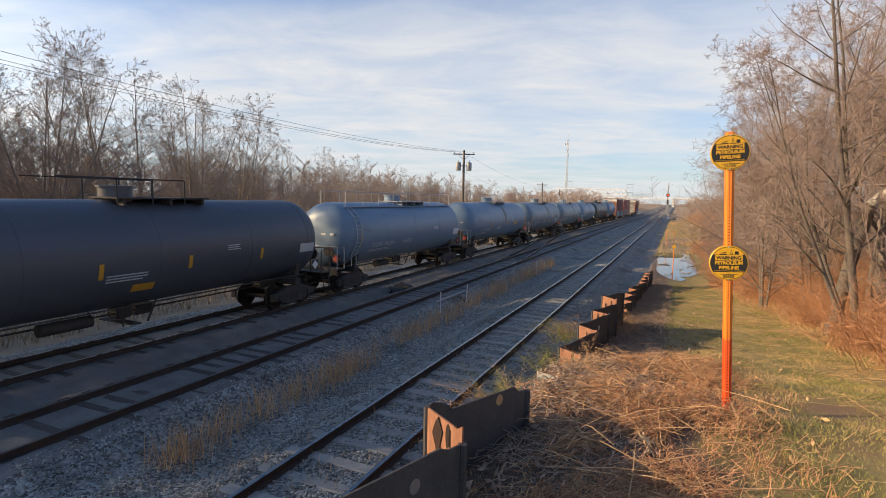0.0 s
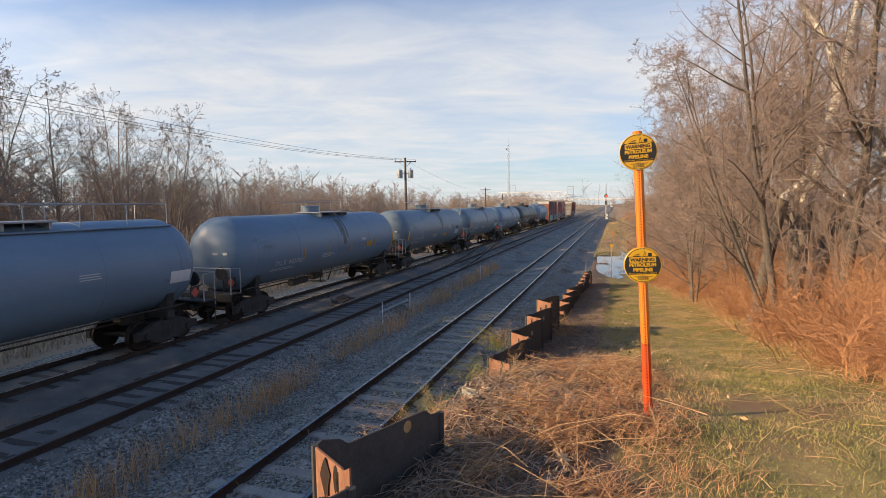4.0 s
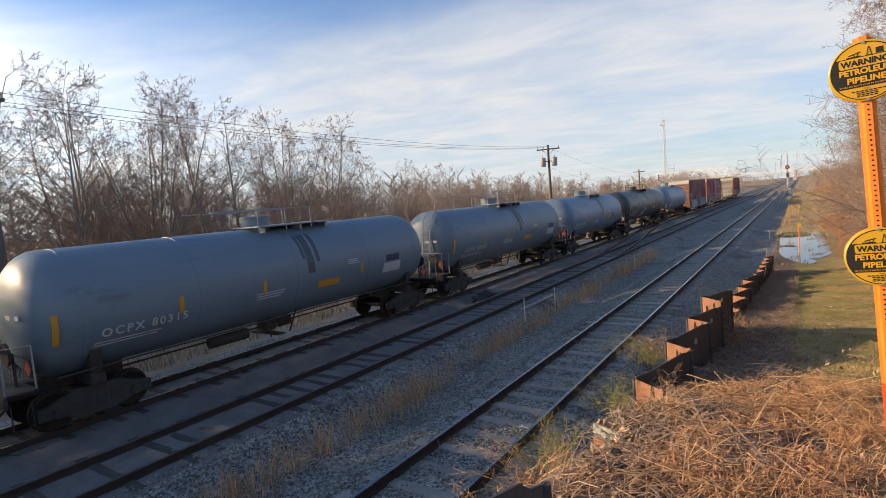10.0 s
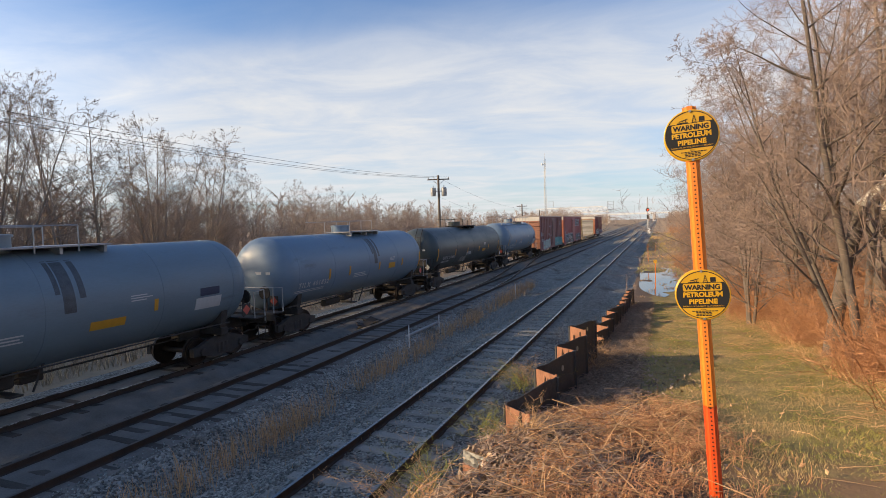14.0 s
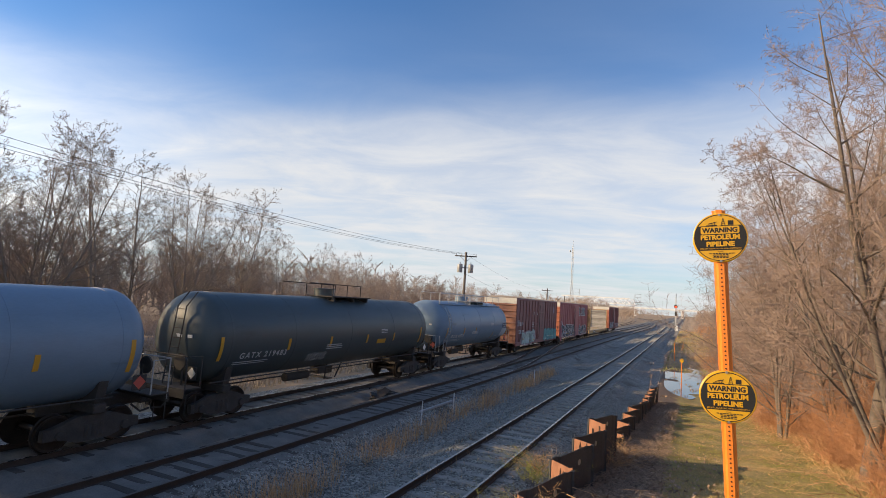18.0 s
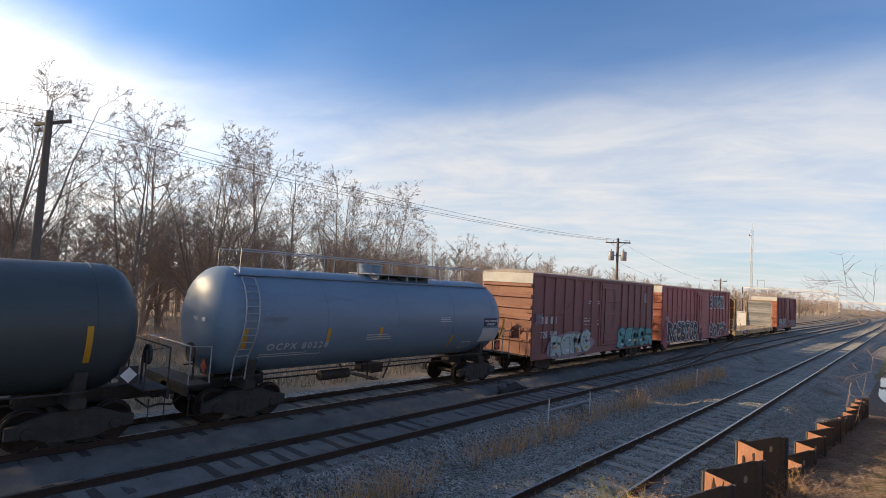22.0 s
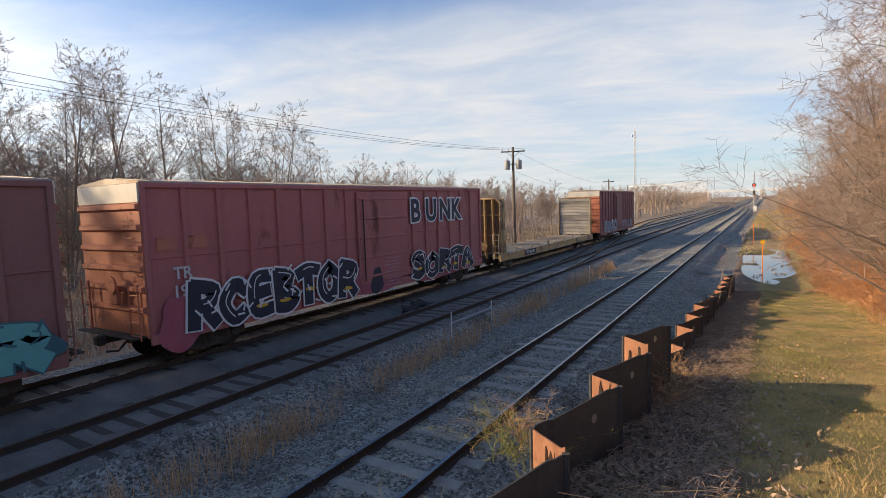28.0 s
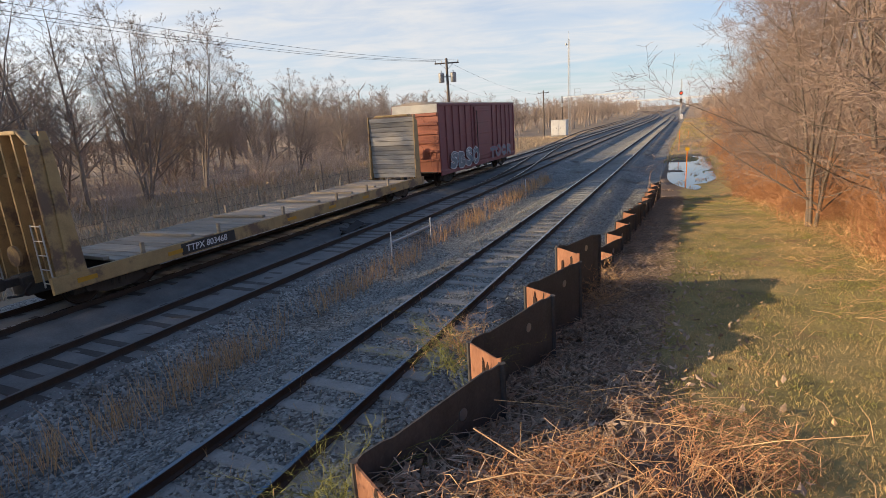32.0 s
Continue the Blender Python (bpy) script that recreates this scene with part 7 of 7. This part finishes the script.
blades("track_weeds", "tall dry tan weeds between the tracks", "weeds", 24000, (-4.8, -2.2, 6.5, 42), 0.72, 0.0055, M_straw, 61, 0.17, track_weeds)
blades("shoulder_weeds", "thin dry weeds on the gravel shoulder", "weeds", 1500, (-4.0, 3.4, 5, 30), 0.22, 0.004, M_straw, 62, 0.4)
blades("field_grass", "dry tan field grass beyond the train", "grass", 42000, (-36, -13.8, 6, 110), 0.50, 0.020, M_field_grass, 63, 0.3)
blades("verge_grass", "dry tan and green grass on the verge past the puddle", "grass", 30000, (3.3, 11, 52, 150), 0.22, 0.012, M_grass, 65, 0.5, lambda x, y: max(0.1, 0.6 + noise.noise((x * 0.3, y * 0.12, 5))))
blades("verge_straw", "tall tan straw clumps on the verge past the puddle", "grass", 14000, (3.6, 11, 55, 160), 0.45, 0.016, M_straw, 66, 0.5, lambda x, y: max(0.0, 1.6 * noise.noise((x * 0.5, y * 0.16, 25))))
WEEDS = [(3.45, 5.55, 0.55, 0), (3.35, 6.0, 0.45, 1), (3.55, 7.35, 0.40, 1), (3.50, 9.1, 0.42, 1), (3.45, 9.45, 0.40, 0), (4.15, 6.6, 0.35, 0), (3.6, 4.6, 0.40, 0), (4.2, 12.4, 0.45, 0), (4.25, 13.2, 0.40, 0)]
weed_me = []
for i in range(2):
    v, f, tv, tf = shrub_bufs(800 + i, 1.6, 34, 0.7, 12, 0.0045)
    weed_me.append((quick_mesh("stem_clump", v, f, (M_straw, M_leaf)[i]), quick_mesh("crown", tv, tf, (M_straw, M_leaf)[i])))
for x, y, s, k in WEEDS:
    w = new("weed")
    for nm, me in zip(("stem_clump", "crown"), weed_me[k]):
        o = tagged(new(nm, me), kind="stuff")
        o.parent = w
    zz = lerp_rows(PILE_TOP, y) - 0.35
    w.matrix_world = pose(x, y, max(ground_z(x, y), zz if x < 3.9 else -9), 0, 0, rng.uniform(0, 360))
    w.scale = (s * 1.35, s * 1.35, s * 0.75)
    tagged(w, ("dry pinkish weed leaning over the wall", "yellow-green weed leaning over the wall")[k], "weed", "weeds at the wall")

# one big pale leaf lying on the straw
mb = Buf()
rim = [(0.075 * (1.0 if k % 2 else 0.45) * math.cos(6.283 * k / 14), 0.075 * (1.0 if k % 2 else 0.45) * math.sin(6.283 * k / 14), 0.012 if k % 2 else 0.0) for k in range(14)]
mb.add(rim + [(0, 0, 0.006)] + [(x, y, z - 0.003) for x, y, z in rim] + [(0, 0, 0.003)], [(k, (k + 1) % 14, 14) for k in range(14)] + [(15 + (k + 1) % 14, 15 + k, 29) for k in range(14)])
tagged(new("maple_leaf", mb.mesh("maple_leaf", M_pale_leaf)), "large pale tan maple leaf lying on the straw", "leaf").matrix_world = pose(5.02, 4.25, ground_z(5.02, 4.25) + 0.12, 25, 15, 40)
blades("puddle_reeds", "dark dead grass standing in the puddle", "grass", 2600, (3.5, 6.3, 36, 51), 0.14, 0.012, M_litter, 64, 0.5, lambda x, y: max(0, noise.noise((x * 1.3, y * 0.5, 21)) * 3 - 0.35), lambda x, y: -0.39)

# loose ballast stones
verts, faces = [], []
rg = random.Random(91)
for _ in range(26000):
    y = 5 + 33 * rg.random() ** 1.7
    x = rg.uniform(-5.0, 3.5)
    if abs(abs(x) - 0.7525) < 0.06:
        continue
    s = rg.uniform(0.016, 0.040)
    z = bed_z(x, y) + s * 0.25
    m = Euler((rg.uniform(0, 6), rg.uniform(0, 6), rg.uniform(0, 6))).to_matrix()
    o = len(verts)
    for px, py, pz in ((1, 0, 0), (-1, 0.1, 0.1), (0.1, 0.8, 0), (0, -0.9, 0.1), (0.1, 0, 0.7), (0, 0.1, -0.7)):
        w = m @ Vector((px * s * rg.uniform(0.7, 1.2), py * s, pz * s))
        verts.append((x + w.x, y + w.y, z + w.z))
    for a, c, d in ((0, 2, 4), (2, 1, 4), (1, 3, 4), (3, 0, 4), (2, 0, 5), (1, 2, 5), (3, 1, 5), (0, 3, 5)):
        faces.append((o + a, o + c, o + d))
tagged(new("ballast_stones", quick_mesh("ballast_stones", verts, faces, M_stone)), "loose grey ballast stones on the track bed", "stones", kind="stuff")

# ---------- ties ----------
def tie_mesh(mat, w, h, ln):
    b = Buf()
    b.box((0, 0, 0), (ln, w, h), 0.02)
    return b.mesh("tie", mat)


conc, wood = tie_mesh(M_concrete, 0.26, 0.20, 2.55), tie_mesh(M_wood_tie, 0.23, 0.18, 2.6)
rg = random.Random(17)
for k, (c, me, y0, n, sp, zz) in enumerate(((0.0, conc, 8.38 - 0.735 * 6, 170, 0.735, -0.258), (-6.0, wood, 4.0, 120, 0.54, -0.247), (-10.05, wood, 5.0, 120, 0.54, -0.247))):
    for i in range(n):
        t = new("tie", me)
        t.parent = tracks[k]
        y = y0 + i * sp
        t.location = (track_x(c, y) + rg.uniform(-0.03, 0.03), y + rg.uniform(-0.02, 0.02), zz + rg.uniform(-0.012, 0.012))
        t.rotation_euler = (0, 0, radians(rg.uniform(-1, 1)))


# ---------- what moves ----------
def gone(t):
    """How far the train has rolled by t seconds."""
    k = min(int(t), len(D_ROWS) - 2)
    return D_ROWS[k] + (D_ROWS[k + 1] - D_ROWS[k]) * (t - k)


def motions():
    for k, car in enumerate(TRAIN):
        walk(car, [(t, pose(TRAIN_X, GAPS[k] - d, 0)) for t, d in enumerate(D_ROWS)])
    times = [i * 4 / 30 for i in range(241)]
    for axle in AXLES:
        y = axle.location.y
        walk(axle, [(t, pose(0, y, WHEEL_R, math.degrees(gone(t) / WHEEL_R) % 360, 0, 0)) for t in times])


motions()
